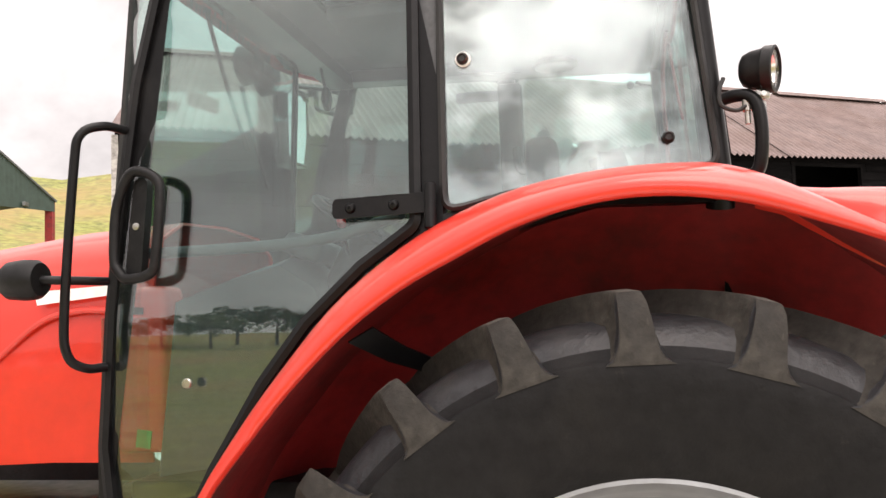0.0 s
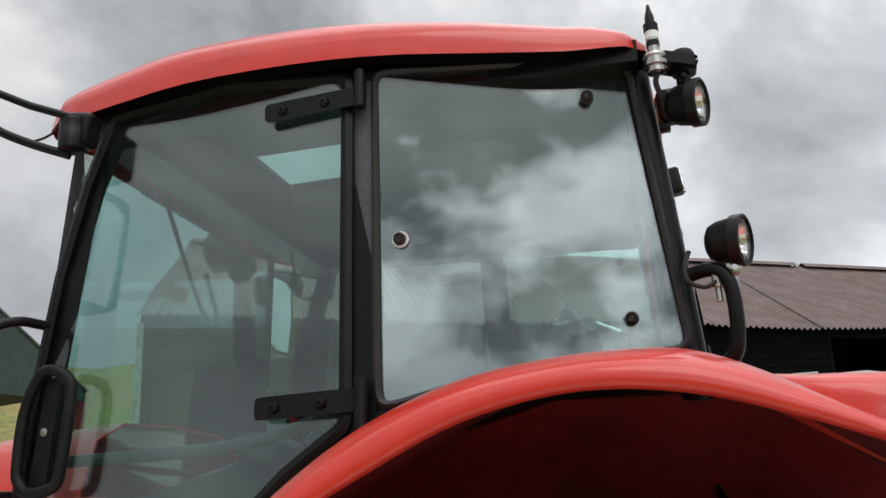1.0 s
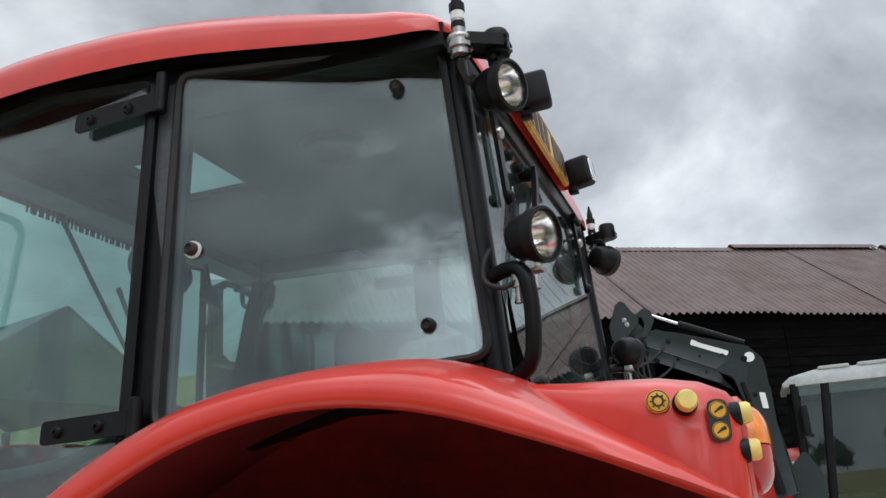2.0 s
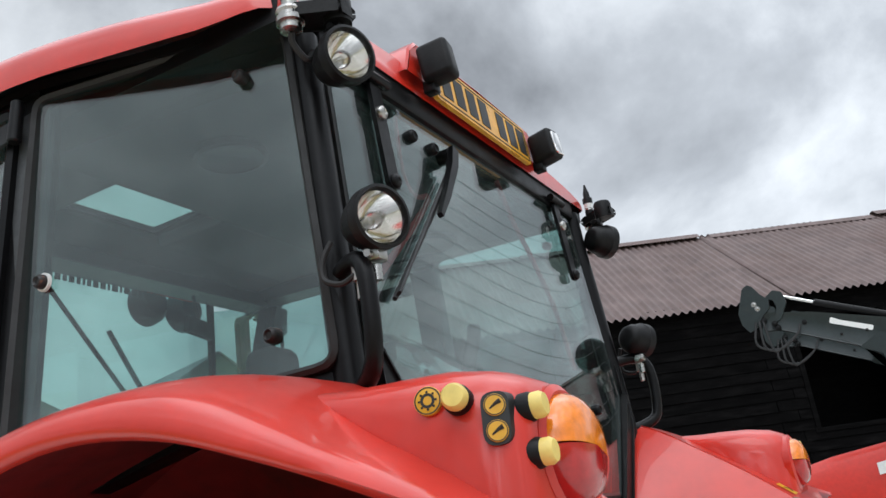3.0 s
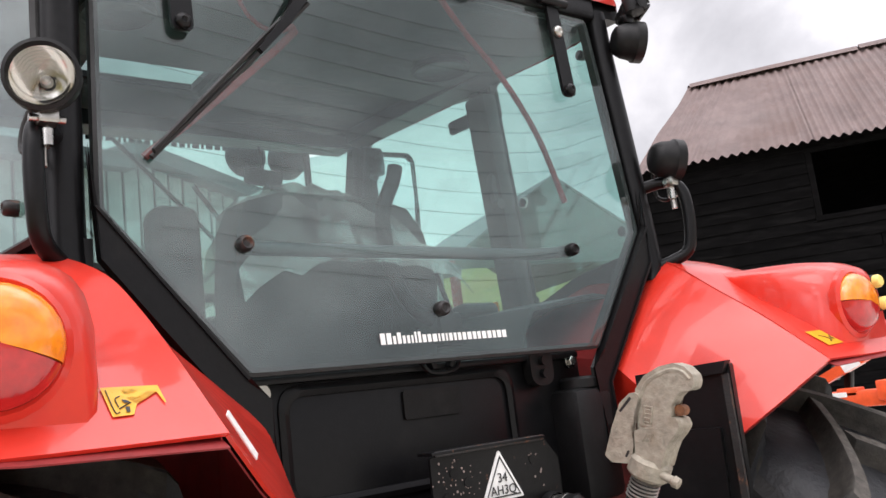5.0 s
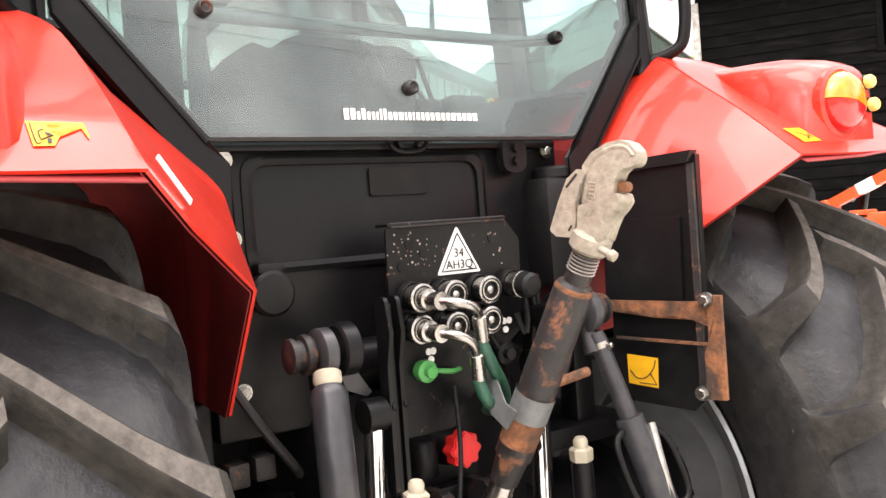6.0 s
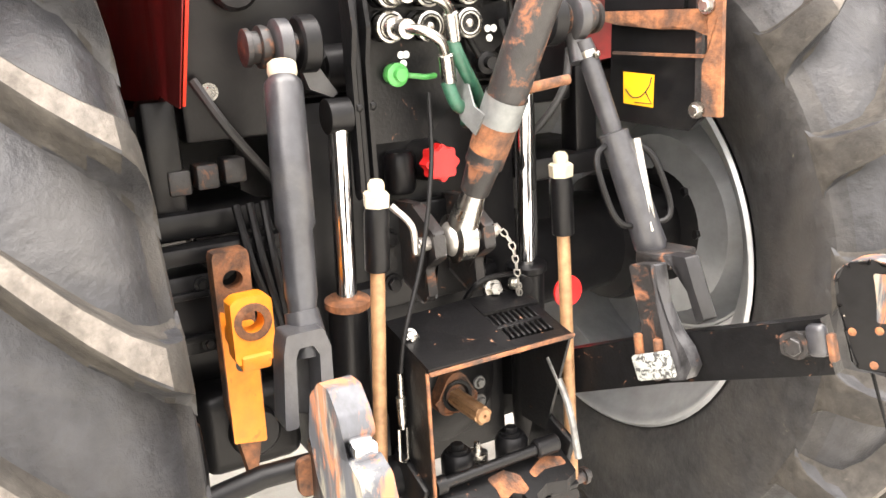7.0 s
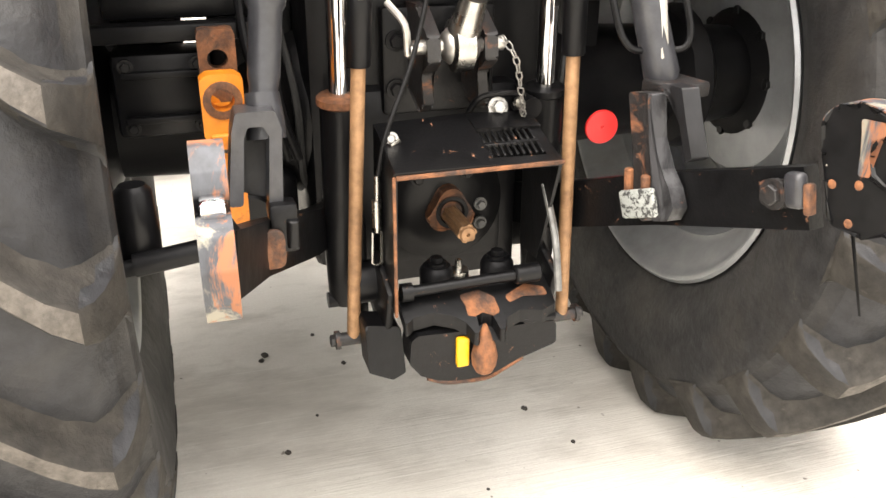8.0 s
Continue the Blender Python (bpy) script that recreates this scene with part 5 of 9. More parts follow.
# vertical brackets beside the couplers
for y0, x0 in ((-0.176, 0.63), (-0.146, 0.62), (0.178, 0.60)):
    smallpart("vertical_bracket", WORN_BLACK, lambda bm: (sheet(bm, rounded([(x0 - 0.025, 1.20), (x0 + 0.005, 1.20), (x0 + 0.006, 1.43), (x0 + 0.022, 1.49), (x0 + 0.01, 1.555), (x0 - 0.025, 1.55)], 0.015), lambda x, z, d: Vector((x, y0 + d, z)), 0.008), bolt(bm, (x0, y0 + 0.008, 1.36), (0, 1, 0), 0.006, 0.008)))
smallpart("thin_stay", BLACK, lambda bm: box(bm, (0.62, -0.158, 1.36), (0.012, 0.010, 0.36), bevel=0.002))
smallpart("thin_stay", BLACK, lambda bm: box(bm, (0.60, 0.205, 1.36), (0.012, 0.012, 0.40), bevel=0.002))

# lift arms on their cross shaft
smallpart("rock_shaft", BLACK, lambda bm: cyl(bm, (0.46, -0.24, 1.42), (0.46, 0.24, 1.42), 0.045, seg=24, bevel=0.006))
for side, ball in ((-1, (0.60, -0.286, 1.470)), (1, (0.705, 0.222, 1.485))):
    s = side
    b = Vector(ball)
    inner = b - Vector((0, s * 0.046, 0))
    arm = smallpart("lift_arm", BLACK, lambda bm: (tube(bm, [(0.46, s * 0.20, 1.42), (0.53, s * 0.215, 1.45), inner], lambda t: lerp(0.055, 0.040, t), 14, 5, squash=0.45), lathe(bm, inner + Vector((0, -0.017, 0)), inner + Vector((0, 1, 0)), [(0, 0.042), (0.004, 0.047), (0.030, 0.047), (0.034, 0.042)], 26)), label="black cast lift arm")
    smallpart("arm_pin", RUSTY_BLACK, lambda bm: lathe(bm, b - Vector((0, s * 0.07, 0)), b + Vector((0, s, 0)), [(0, 0.014), (0.004, 0.020), (0.05, 0.020), (0.055, 0.030), (0.062, 0.030), (0.064, 0.021), (0.086, 0.021), (0.088, 0.032), (0.096, 0.035), (0.104, 0.034), (0.106, 0.026), (0.118, 0.026), (0.120, 0.031), (0.128, 0.030), (0.133, 0.016)], 24), arm, "rusty pin with stacked collars")
    smallpart("rod_eye", GREY_STEEL, lambda bm: (lathe(bm, b + Vector((0.012, -0.013, 0)), b + Vector((0.012, 1, 0)), [(0, 0.038), (0.003, 0.043), (0.023, 0.043), (0.026, 0.038)], 26), tube(bm, [b + Vector((0.014, 0, -0.03)), b + Vector((0.032, -0.004 * s, -0.078))], 0.0165, 12)), arm, "grey steel rod eye")
smallpart("stop_wedge", GREY_STEEL, lambda bm: sheet(bm, [(-0.245, 1.425), (-0.215, 1.43), (-0.185, 1.385), (-0.195, 1.378), (-0.235, 1.395)], lambda y, z, d: Vector((0.59 - d, y, z)), 0.02), label="grey pressed wedge below the arm")
# left lift rod: plain sleeve with a fork below
LA, LB = Vector((0.662, -0.305, 1.425)), Vector((0.79, -0.356, 1.062))
left_rod = smallpart("lift_rod", GREY_STEEL, lambda bm: lathe(bm, LA, LB, [(0, 0.020), (0.01, 0.029), (0.02, 0.031), (0.235, 0.031), (0.245, 0.026), (0.345, 0.025), (0.36, 0.022), (0.385, 0.022)], 22), label="black tubular lift rod")
smallpart("grease_collar", CREAM, lambda bm: lathe(bm, LA + Vector((-0.008, 0.003, 0.022)), LB, [(0, 0.018), (0.004, 0.023), (0.018, 0.024), (0.03, 0.02)], 18), left_rod, "dirty cream collar")
smallpart("rod_fork", GREY_STEEL, lambda bm: (sheet(bm, rounded([(-0.402, 1.068), (-0.345, 1.068), (-0.337, 1.04), (-0.345, 0.92), (-0.366, 0.92), (-0.356, 1.03), (-0.364, 1.046), (-0.386, 1.046), (-0.393, 1.03), (-0.403, 0.93), (-0.424, 0.93), (-0.410, 1.04)], 0.006), lambda y, z, d: Vector((0.845 + (1.06 - z) * 0.12 - d, y, z)), 0.05), lathe(bm, LB, LB + Vector((0.03, 0, -0.1)), [(-0.02, 0.026), (0.02, 0.03), (0.05, 0.03)], 18)), left_rod, "steel fork with bare edges")
smallpart("fork_knuckle", WORN_BLACK, lambda bm: (box(bm, (0.862, -0.347, 0.895), (0.05, 0.042, 0.075), (0, -6, 0), 0.006), cyl(bm, (0.888, -0.335, 0.912), (0.886, -0.337, 0.866), 0.010, seg=12, bevel=0.002)), left_rod, "knuckle with rubbed edges")
# right lift rod: levelling screw with loop handles
RA, RB = Vector((0.735, 0.228, 1.445)), Vector((0.842, 0.30, 1.055))
d_ = (RB - RA).normalized()
right_rod = smallpart("lift_rod", GREY_STEEL, lambda bm: lathe(bm, RA, RB, [(0, 0.016), (0.015, 0.018), (0.17, 0.018), (0.172, 0.027), (0.36, 0.029), (0.385, 0.03), (0.40, 0.024), (0.42, 0.02)], 20), label="black screw-adjusted lift rod with loop handles")
smallpart("hose_clip", ZINC, lambda bm: (lathe(bm, RA + d_ * 0.02, RB, [(0, 0.019), (0.012, 0.019)], 18, cap=False), bolt(bm, RA + d_ * 0.026 + Vector((0.019, 0.004, 0)), (1, 0.3, 0.2), 0.005, 0.008)), right_rod)
for o in (Vector((0.012, 0.028, 0.0)), Vector((0.0, -0.03, 0.0))):
    p, q = RA + d_ * 0.19, RA + d_ * 0.34
    smallpart("loop_handle", BLACK, lambda bm: tube(bm, [p + o * 0.5, p + o * 1.6 + d_ * 0.015, p + o * 2.0 + d_ * 0.05, q + o * 2.0 - d_ * 0.03, q + o * 1.5, q + o * 0.5 + d_ * 0.005], 0.006, 8, 4), right_rod)
smallpart("screw_flat", STEEL, lambda bm: box(bm, RA + d_ * 0.27 + Vector((0.022, 0.012, 0)), (0.014, 0.016, 0.17), (0, math.degrees(math.atan2(d_.x, d_.z)) + 180, 0), 0.003), right_rod)
beside = lambda x, z, d: Vector((x, 0.261 + (x - 0.905) * 0.229 - d, z))
smallpart("rod_fork", RUSTY_BLACK, lambda bm: (sheet(bm, rounded([(0.858, 1.06), (0.906, 1.068), (0.918, 1.0), (0.937, 0.926), (0.935, 0.885), (0.885, 0.885), (0.884, 0.95)], 0.008), beside, 0.026), box(bm, (0.862, 0.308, 1.062), (0.075, 0.085, 0.026), (0, 0, 13), 0.006)), right_rod, "rusting fork of the lift rod")
smallpart("fork_cheek", WORN_EDGE, lambda bm: sheet(bm, rounded([(0.905, 1.068), (0.914, 1.069), (0.926, 1.0), (0.95, 0.955), (0.972, 0.93), (0.986, 0.90), (0.976, 0.875), (0.946, 0.864), (0.928, 0.88), (0.936, 0.926), (0.917, 1.0)], 0.005), lambda x, z, d: beside(x, z, d + 0.003), 0.026), right_rod, "bare steel cheek of the fork")
smallpart("fork_prong", WORN_EDGE, lambda bm: sheet(bm, rounded([(0.915, 1.086), (0.962, 1.088), (0.978, 1.04), (0.999, 0.985), (0.986, 0.975), (0.966, 1.03), (0.952, 1.066), (0.93, 1.07)], 0.005), lambda x, z, d: beside(x, z, d - 0.012), 0.03), right_rod)
smallpart("pin_keeper", CHIPPED_WHITE, lambda bm: box(bm, (0.921, 0.226, 0.888), (0.082, 0.012, 0.048), (0, -21, 12.9), 0.005), right_rod, "paint-flecked white retaining plate")
for x in (0.886, 0.926):
    smallpart("keeper_stud", RUST, lambda bm: cyl(bm, beside(x, 0.88, 0.029), beside(x - 0.006, 0.936, 0.029), 0.0085, seg=12, bevel=0.002), right_rod)
smallpart("fork_pin", RUSTY_BLACK, lambda bm: cyl(bm, (0.90, 0.24, 0.872), (0.915, 0.325, 0.876), 0.024, seg=20, bevel=0.005), right_rod)

# lower links and their claws
def link_bar(pts, h, w):
    """A flat bar on edge along the points."""
    def build(bm):
        P = [Vector(p) for p in pts]
        rows = []
        for i, p in enumerate(P):
            d = (P[min(i + 1, len(P) - 1)] - P[max(i - 1, 0)]).normalized()
            n = Vector((0, 0, 1)).cross(d).normalized()
            u = d.cross(n)
            rows.append([p + n * w / 2 + u * h / 2, p - n * w / 2 + u * h / 2, p - n * w / 2 - u * h / 2, p + n * w / 2 - u * h / 2])
        grid(bm, rows, close=True)
        bm.verts.ensure_lookup_table()
        n = len(bm.verts)
        bm.faces.new([bm.verts[i] for i in range(4)])
        bm.faces.new([bm.verts[n - 4 + i] for i in range(4)])
        bmesh.ops.bevel(bm, geom=[e for e in bm.edges if e.calc_face_angle(0) > 1.0], offset=0.006, segments=2, affect="EDGES")
    return build


right_link = smallpart("lower_link", WORN_BLACK, link_bar([(0.36, 0.17, 0.70), (0.62, 0.215, 0.775), (0.90, 0.278, 0.885), (1.19, 0.336, 0.985)], 0.088, 0.028), label="black flat lower link with chipped paint")
CLAW_EDGE = [(-0.034, -0.02), (-0.046, 0.015), (-0.056, 0.055), (-0.038, 0.078), (-0.008, 0.088), (0.02, 0.086), (0.045, 0.076), (0.07, 0.062)]
CLAW_OUT = rounded(CLAW_EDGE + [(0.062, 0.05), (0.04, 0.055), (0.02, 0.048), (0.022, 0.03), (0.03, 0.0), (0.062, -0.005), (0.075, -0.03), (0.064, -0.063), (0.027, -0.078), (-0.019, -0.072)], 0.010, 3)
CLAW_C, CLAW_F = Vector((1.249, 0.353, 1.04)), Vector((0.975, 0.223, 0.0))
on_claw = lambda a, b, d: CLAW_C + CLAW_F * a + Vector((0, 0, b)) + Vector((-0.223, 0.975, 0)) * (0.021 - d)


def right_claw(bm):
    """The hook end of the right lower link, cut from thick plate."""
    sheet(bm, CLAW_OUT, on_claw, 0.042)
    bmesh.ops.bevel(bm, geom=[e for e in bm.edges if e.calc_face_angle(0) > 1.2], offset=0.004, segments=2, affect="EDGES")


rc = smallpart("claw", CLAW, right_claw, right_link, "open hook end with chipped black paint")
smallpart("claw_rim", CLAW_WORN, lambda bm: grid(bm, [[on_claw(p.x * 1.03, p.y * 1.03, k) for k in (0.002, 0.012, 0.03, 0.041)] for p in smooth_path([Vector((a, b, 0)) for a, b in CLAW_EDGE[1:]], 4)], 0.002), rc, "worn edge of the hook, cream and rust")
smallpart("rusty_face", CLAW_WORN, lambda bm: sheet(bm, rounded([(-0.002, 0.072), (0.03, 0.074), (0.056, 0.062), (0.034, 0.058), (0.017, 0.048), (0.019, 0.03), (0.026, 0.002), (0.008, 0.0), (0.006, 0.03), (0.002, 0.055)], 0.004), lambda a, b, d: on_claw(a, b, 0.0435 - d), 0.002), rc, "paint worn to cream and rust round the hook")
smallpart("claw_latch", CHROME, lambda bm: (box(bm, on_claw(0.048, 0.026, 0.021), (0.030, 0.030, 0.036), (0, 20, 12), 0.006),), rc, "bare steel latch")
for a, b in ((-0.026, -0.022), (0.012, -0.012), (0.008, -0.066)):
    smallpart("rust_spot", RUST, lambda bm: lathe(bm, on_claw(a, b, 0.0415), on_claw(a, b, 1.0), [(0, 0.007), (0.001, 0.006), (0.0015, 0.003)], 12), rc)
smallpart("link_slot", RUSTY_BLACK, lambda bm: (sheet(bm, rounded([(1.128, 0.955), (1.178, 0.966), (1.174, 1.008), (1.124, 0.992)], 0.012), lambda x, z, d: Vector((x, 0.306 + (x - 1.12) * 0.2 - d, z)), 0.010), bolt(bm, (1.153, 0.302, 0.980), (0.2, -1, 0), 0.015, 0.014)), right_link, "rusty adjusting plate with a bolt")
smallpart("slot_pin", GREY_STEEL, lambda bm: box(bm, (1.185, 0.309, 0.996), (0.032, 0.022, 0.052), (0, -12, 12), 0.010, 3), right_link, "rounded steel pin in the slot")
smallpart("rust_chip", RUST, lambda bm: box(bm, (1.207, 0.315, 0.990), (0.012, 0.016, 0.044), (0, -12, 12), 0.004), right_link)
left_link = smallpart("lower_link", WORN_BLACK, link_bar([(0.36, -0.17, 0.70), (0.62, -0.27, 0.775), (0.88, -0.385, 0.868), (1.12, -0.445, 0.955)], 0.085, 0.028), label="black flat lower link with chipped paint")
LEFT_CLAW = rounded([(1.165, 1.128), (1.195, 1.130), (1.218, 1.108), (1.228, 1.086), (1.214, 1.072), (1.206, 1.058), (1.236, 1.066), (1.264, 1.056), (1.278, 1.02), (1.272, 0.98), (1.252, 0.950), (1.212, 0.942), (1.165, 0.960), (1.128, 0.995), (1.112, 1.045), (1.130, 1.10)], 0.012, 3)
def left_claw(bm):
    sheet(bm, LEFT_CLAW, lambda x, z, d: Vector((x, -0.437 - (x - 1.2) * 0.02 - d, z)), 0.037)
    bmesh.ops.bevel(bm, geom=[e for e in bm.edges if e.calc_face_angle(0) > 1.2], offset=0.004, segments=2, affect="EDGES", clamp_overlap=True)
lc = smallpart("claw", CLAW_WORN, left_claw, left_link, "round hook end with chipped cream paint and rust")
smallpart("claw_latch", CHROME, lambda bm: box(bm, (1.229, -0.456, 1.070), (0.026, 0.028, 0.030), (0, 15, 0), 0.005), lc, "bare steel latch")
smallpart("link_eye", WORN_BLACK, lambda bm: link_bar([(1.08, -0.44, 0.945), (1.13, -0.452, 0.985), (1.17, -0.455, 1.02)], 0.075, 0.030)(bm), left_link)
smallpart("link_slot", RUST, lambda bm: (sheet(bm, rounded([(-0.425, 0.84), (-0.35, 0.84), (-0.35, 0.9), (-0.425, 0.9)], 0.015), lambda y, z, d: Vector((0.90 - d, y, z)), 0.012), lathe(bm, (0.895, -0.385, 0.868), (1, -0.385, 0.868), [(0, 0.014), (0.01, 0.016), (0.012, 0.008)], 16)), left_link, "rusty plate with a hole")
smallpart("stabiliser", BLACK, lambda bm: (tube(bm, [(0.84, -0.57, 0.845), (0.84, -0.46, 0.86), (0.86, -0.38, 0.868)], 0.018, 12), lathe(bm, (0.80, -0.56, 0.83), (0.8, -0.56, 1.3), [(0, 0.03), (0.05, 0.032), (0.12, 0.028), (0.13, 0.02)], 16), cyl(bm, (0.84, -0.62, 0.838), (0.84, -0.55, 0.845), 0.013)), left_link)

# orange hooks hanging beside the left lift rod
def eye_plate(x0, yc, z0, z1, w, ze, re):
    """An upright plate with a round hole through its head."""
    outer, inner = [], []
    for k in range(48):
        a = k * math.tau / 48
        c, s = math.cos(a), math.sin(a)
        r = min(w / max(abs(c), 1e-6), ((z1 - ze) if s > 0 else (ze - z0)) / max(abs(s), 1e-6))
        p = Vector((r * c, r * s))
        if s > 0.3:
            p = p.normalized() * min(p.length, (z1 - ze) * 1.12)
        outer.append((yc + p.x, ze + p.y))
        inner.append((yc + re * c, ze + re * s))
    return lambda bm: ring(bm, outer, inner, lambda y, z, d: Vector((x0 + (z - 1.0) * 0.05 - d, y, z)), 0.036)


h = smallpart("spare_hook", RUST, eye_plate(0.60, -0.408, 0.69, 1.148, 0.031, 1.098, 0.017), label="rusty steel hook plate with a round eye")
smallpart("hook_paint", ORANGE, lambda bm: sheet(bm, rounded([(-0.437, 0.80), (-0.379, 0.79), (-0.379, 0.985), (-0.384, 1.01), (-0.398, 1.0), (-0.412, 1.03), (-0.437, 1.05)], 0.004, 2), lambda y, z, d: Vector((0.6015 + (z - 1.0) * 0.05 - d, y, z)), 0.002), h, "orange paint left on the plate")
# second hole drawn as a black disc, its shade in the colour
smallpart("plate_hole", INK, lambda bm: lathe(bm, (0.592, -0.408, 0.945), (1.6, -0.408, 0.945), [(0, 0.012), (0.0085, 0.012)], 18), h)
def thick_eye(bm):
    eye_plate(0.705, -0.411, 0.985, 1.096, 0.0335, 1.054, 0.0185)(bm)
    bmesh.ops.bevel(bm, geom=[e for e in bm.edges if e.calc_face_angle(0) > 1.2], offset=0.004, segments=2, affect="EDGES")
h = smallpart("spare_hook", ORANGE, thick_eye, label="worn orange steel hook plate")
smallpart("eye_rim", RUST, lambda bm: lathe(bm, (0.7065, -0.411, 1.054), (1.7, -0.411, 1.054), [(0.0, 0.0185), (0.0035, 0.0185), (0.0038, 0.029), (0.0028, 0.031)], 24, cap=False), h, "rusty rim of the eye")
smallpart("hook_shank", ORANGE, lambda bm: box(bm, (0.66, -0.411, 1.0), (0.10, 0.05, 0.03), (0, 20, 0), 0.006), h)

# stay rods with cream caps
for y, x, yb, xb in ((-0.186, 0.714, -0.214, 0.682), (0.185, 0.72, 0.202, 0.71)):
    top, low = Vector((x, y, 1.21)), Vector((xb, yb, 0.575))
    rod = smallpart("stay_rod", ROD_RUST, lambda bm: lathe(bm, low, top, [(0, 0.012), (0.02, 0.0125), (0.63, 0.0125)], 14), label="rust-brown vertical stay rod")
    dd = (top - low).normalized()
    smallpart("sleeve", BLACK, lambda bm: lathe(bm, top - dd * 0.115, top, [(0, 0.019), (0.003, 0.021), (0.10, 0.021), (0.112, 0.018)], 16), rod, "black rubber sleeve")
    smallpart("cap_nut", CREAM, lambda bm: (lathe(bm, top - dd * 0.005, top + dd, [(0, 0.022), (0.022, 0.023), (0.026, 0.018)], 6), lathe(bm, top + dd * 0.02, top + dd, [(0, 0.014), (0.014, 0.014), (0.02, 0.010), (0.022, 0.002)], 14)), rod, "dirty cream plastic cap")
    smallpart("rod_pin", RUSTY_BLACK, lambda bm: (cyl(bm, low + Vector((0, -0.03, 0.0)), low + Vector((0, 0.03, 0.0)), 0.013, seg=14), bolt(bm, low + Vector((0, math.copysign(0.03, y), 0)), (0, y, 0), 0.012, 0.014)), rod)
# chrome rams
for top, low, s in (((0.622, -0.204, 1.33), (0.593, -0.204, 1.014), -1), ((0.60, 0.19, 1.36), (0.572, 0.202, 1.0), 1)):
    top, low = Vector(top), Vector(low)
    dd = (low - top).normalized()
    ram = smallpart("lift_ram", BLACK, lambda bm: lathe(bm, low, low + dd, [(0, 0.034), (0.01, 0.036), (0.32, 0.036), (0.40, 0.032), (0.43, 0.02)], 20), label="black hydraulic ram with a chromed rod")
    smallpart("chromed_rod", CHROME, lambda bm: cyl(bm, top, low + dd * 0.01, 0.019, seg=20), ram, "mirror-bright chromed rod")
    smallpart("ram_collar", RUST if s < 0 else BLACK, lambda bm: lathe(bm, low - dd * 0.008, low + dd, [(0, 0.036), (0.004, 0.042), (0.016, 0.042), (0.02, 0.036)], 20), ram)
    smallpart("ram_eye", BLACK, lambda bm: lathe(bm, top + Vector((0, -0.02, 0.02)), top + Vector((0, 1, 0.02)), [(0, 0.03), (0.04, 0.03)], 18), ram)
    smallpart("ram_pin", BLACK, lambda bm: cyl(bm, low + dd * 0.42 + Vector((0, -0.035, 0)), low + dd * 0.42 + Vector((0, 0.035, 0)), 0.016), ram)

# top link with its catch hook
TL0, TL1 = Vector((0.649, 0.003, 1.108)), Vector((0.912, 0.063, 1.624))
td = (TL1 - TL0).normalized()
top_link = smallpart("top_link", RUSTY_BLACK, lambda bm: lathe(bm, TL0 + td * 0.10, TL1, [(0, 0.02), (0.004, 0.026), (0.06, 0.030), (0.062, 0.034), (0.395, 0.034), (0.405, 0.030), (0.41, 0.0225), (0.48, 0.0225)], 24), label="black and rusty hydraulic top link standing upright")
smallpart("rust_band", RUST, lambda bm: lathe(bm, TL0 + td * 0.19, TL1, [(0, 0.0345), (0.03, 0.0352), (0.07, 0.0345)], 24, cap=False), top_link, "band of bare rust")
smallpart("rust_band", RUST, lambda bm: lathe(bm, TL0 + td * 0.49, TL1, [(0, 0.033), (0.006, 0.034), (0.014, 0.031)], 24, cap=False), top_link, "band of bare rust")
def thread_rings(bm):
    for k in range(9):
        lathe(bm, TL1 - td * (0.052 - k * 0.006), TL1, [(0, 0.0225), (0.0015, 0.025), (0.003, 0.0225)], 20, cap=False)
smallpart("screw_thread", STEEL, thread_rings, top_link)
smallpart("ball_eye", ZINC, lambda bm: (lathe(bm, TL0 + Vector((0, -0.02, 0)), TL0 + Vector((0, 1, 0)), [(0, 0.034), (0.004, 0.046), (0.036, 0.046), (0.04, 0.034)], 26), tube(bm, [TL0 + td * 0.03, TL0 + td * 0.11], lambda t: lerp(0.03, 0.021, t), 14)), top_link, "galvanised ball eye")
smallpart("ball", STEEL, lambda bm: lathe(bm, TL0 + Vector((0, -0.034, 0)), TL0 + Vector((0, 1, 0)), [(0, 0.016), (0.004, 0.024), (0.014, 0.032), (0.034, 0.034), (0.054, 0.032), (0.064, 0.024), (0.068, 0.016)], 22), top_link)
smallpart("link_clip", GALV, lambda bm: (lathe(bm, TL0 + td * 0.245, TL1, [(0, 0.0365), (0.05, 0.0365)], 24, cap=False), grid(bm, [[Vector((0.622, 0.006, 1.432)), Vector((0.664, 0.018, 1.436))], [Vector((0.652, -0.002, 1.402)), Vector((0.690, 0.008, 1.416))], [Vector((0.688, -0.012, 1.362)), Vector((0.722, -0.004, 1.384))], [Vector((0.716, -0.020, 1.332)), Vector((0.752, -0.014, 1.354))], [Vector((0.752, -0.014, 1.306)), Vector((0.775, -0.008, 1.340))]], 0.004)), top_link, "bent zinc-plated clip")
smallpart("tommy_bar", RUST, lambda bm: cyl(bm, TL0 + td * 0.30 + Vector((0, 0.01, 0.0)), TL0 + td * 0.30 + Vector((-0.01, 0.13, 0.01)), 0.009), top_link)
HT, HN = Vector((0.874, 0.149, -0.463)), Vector((0.18, -0.983, 0.023))
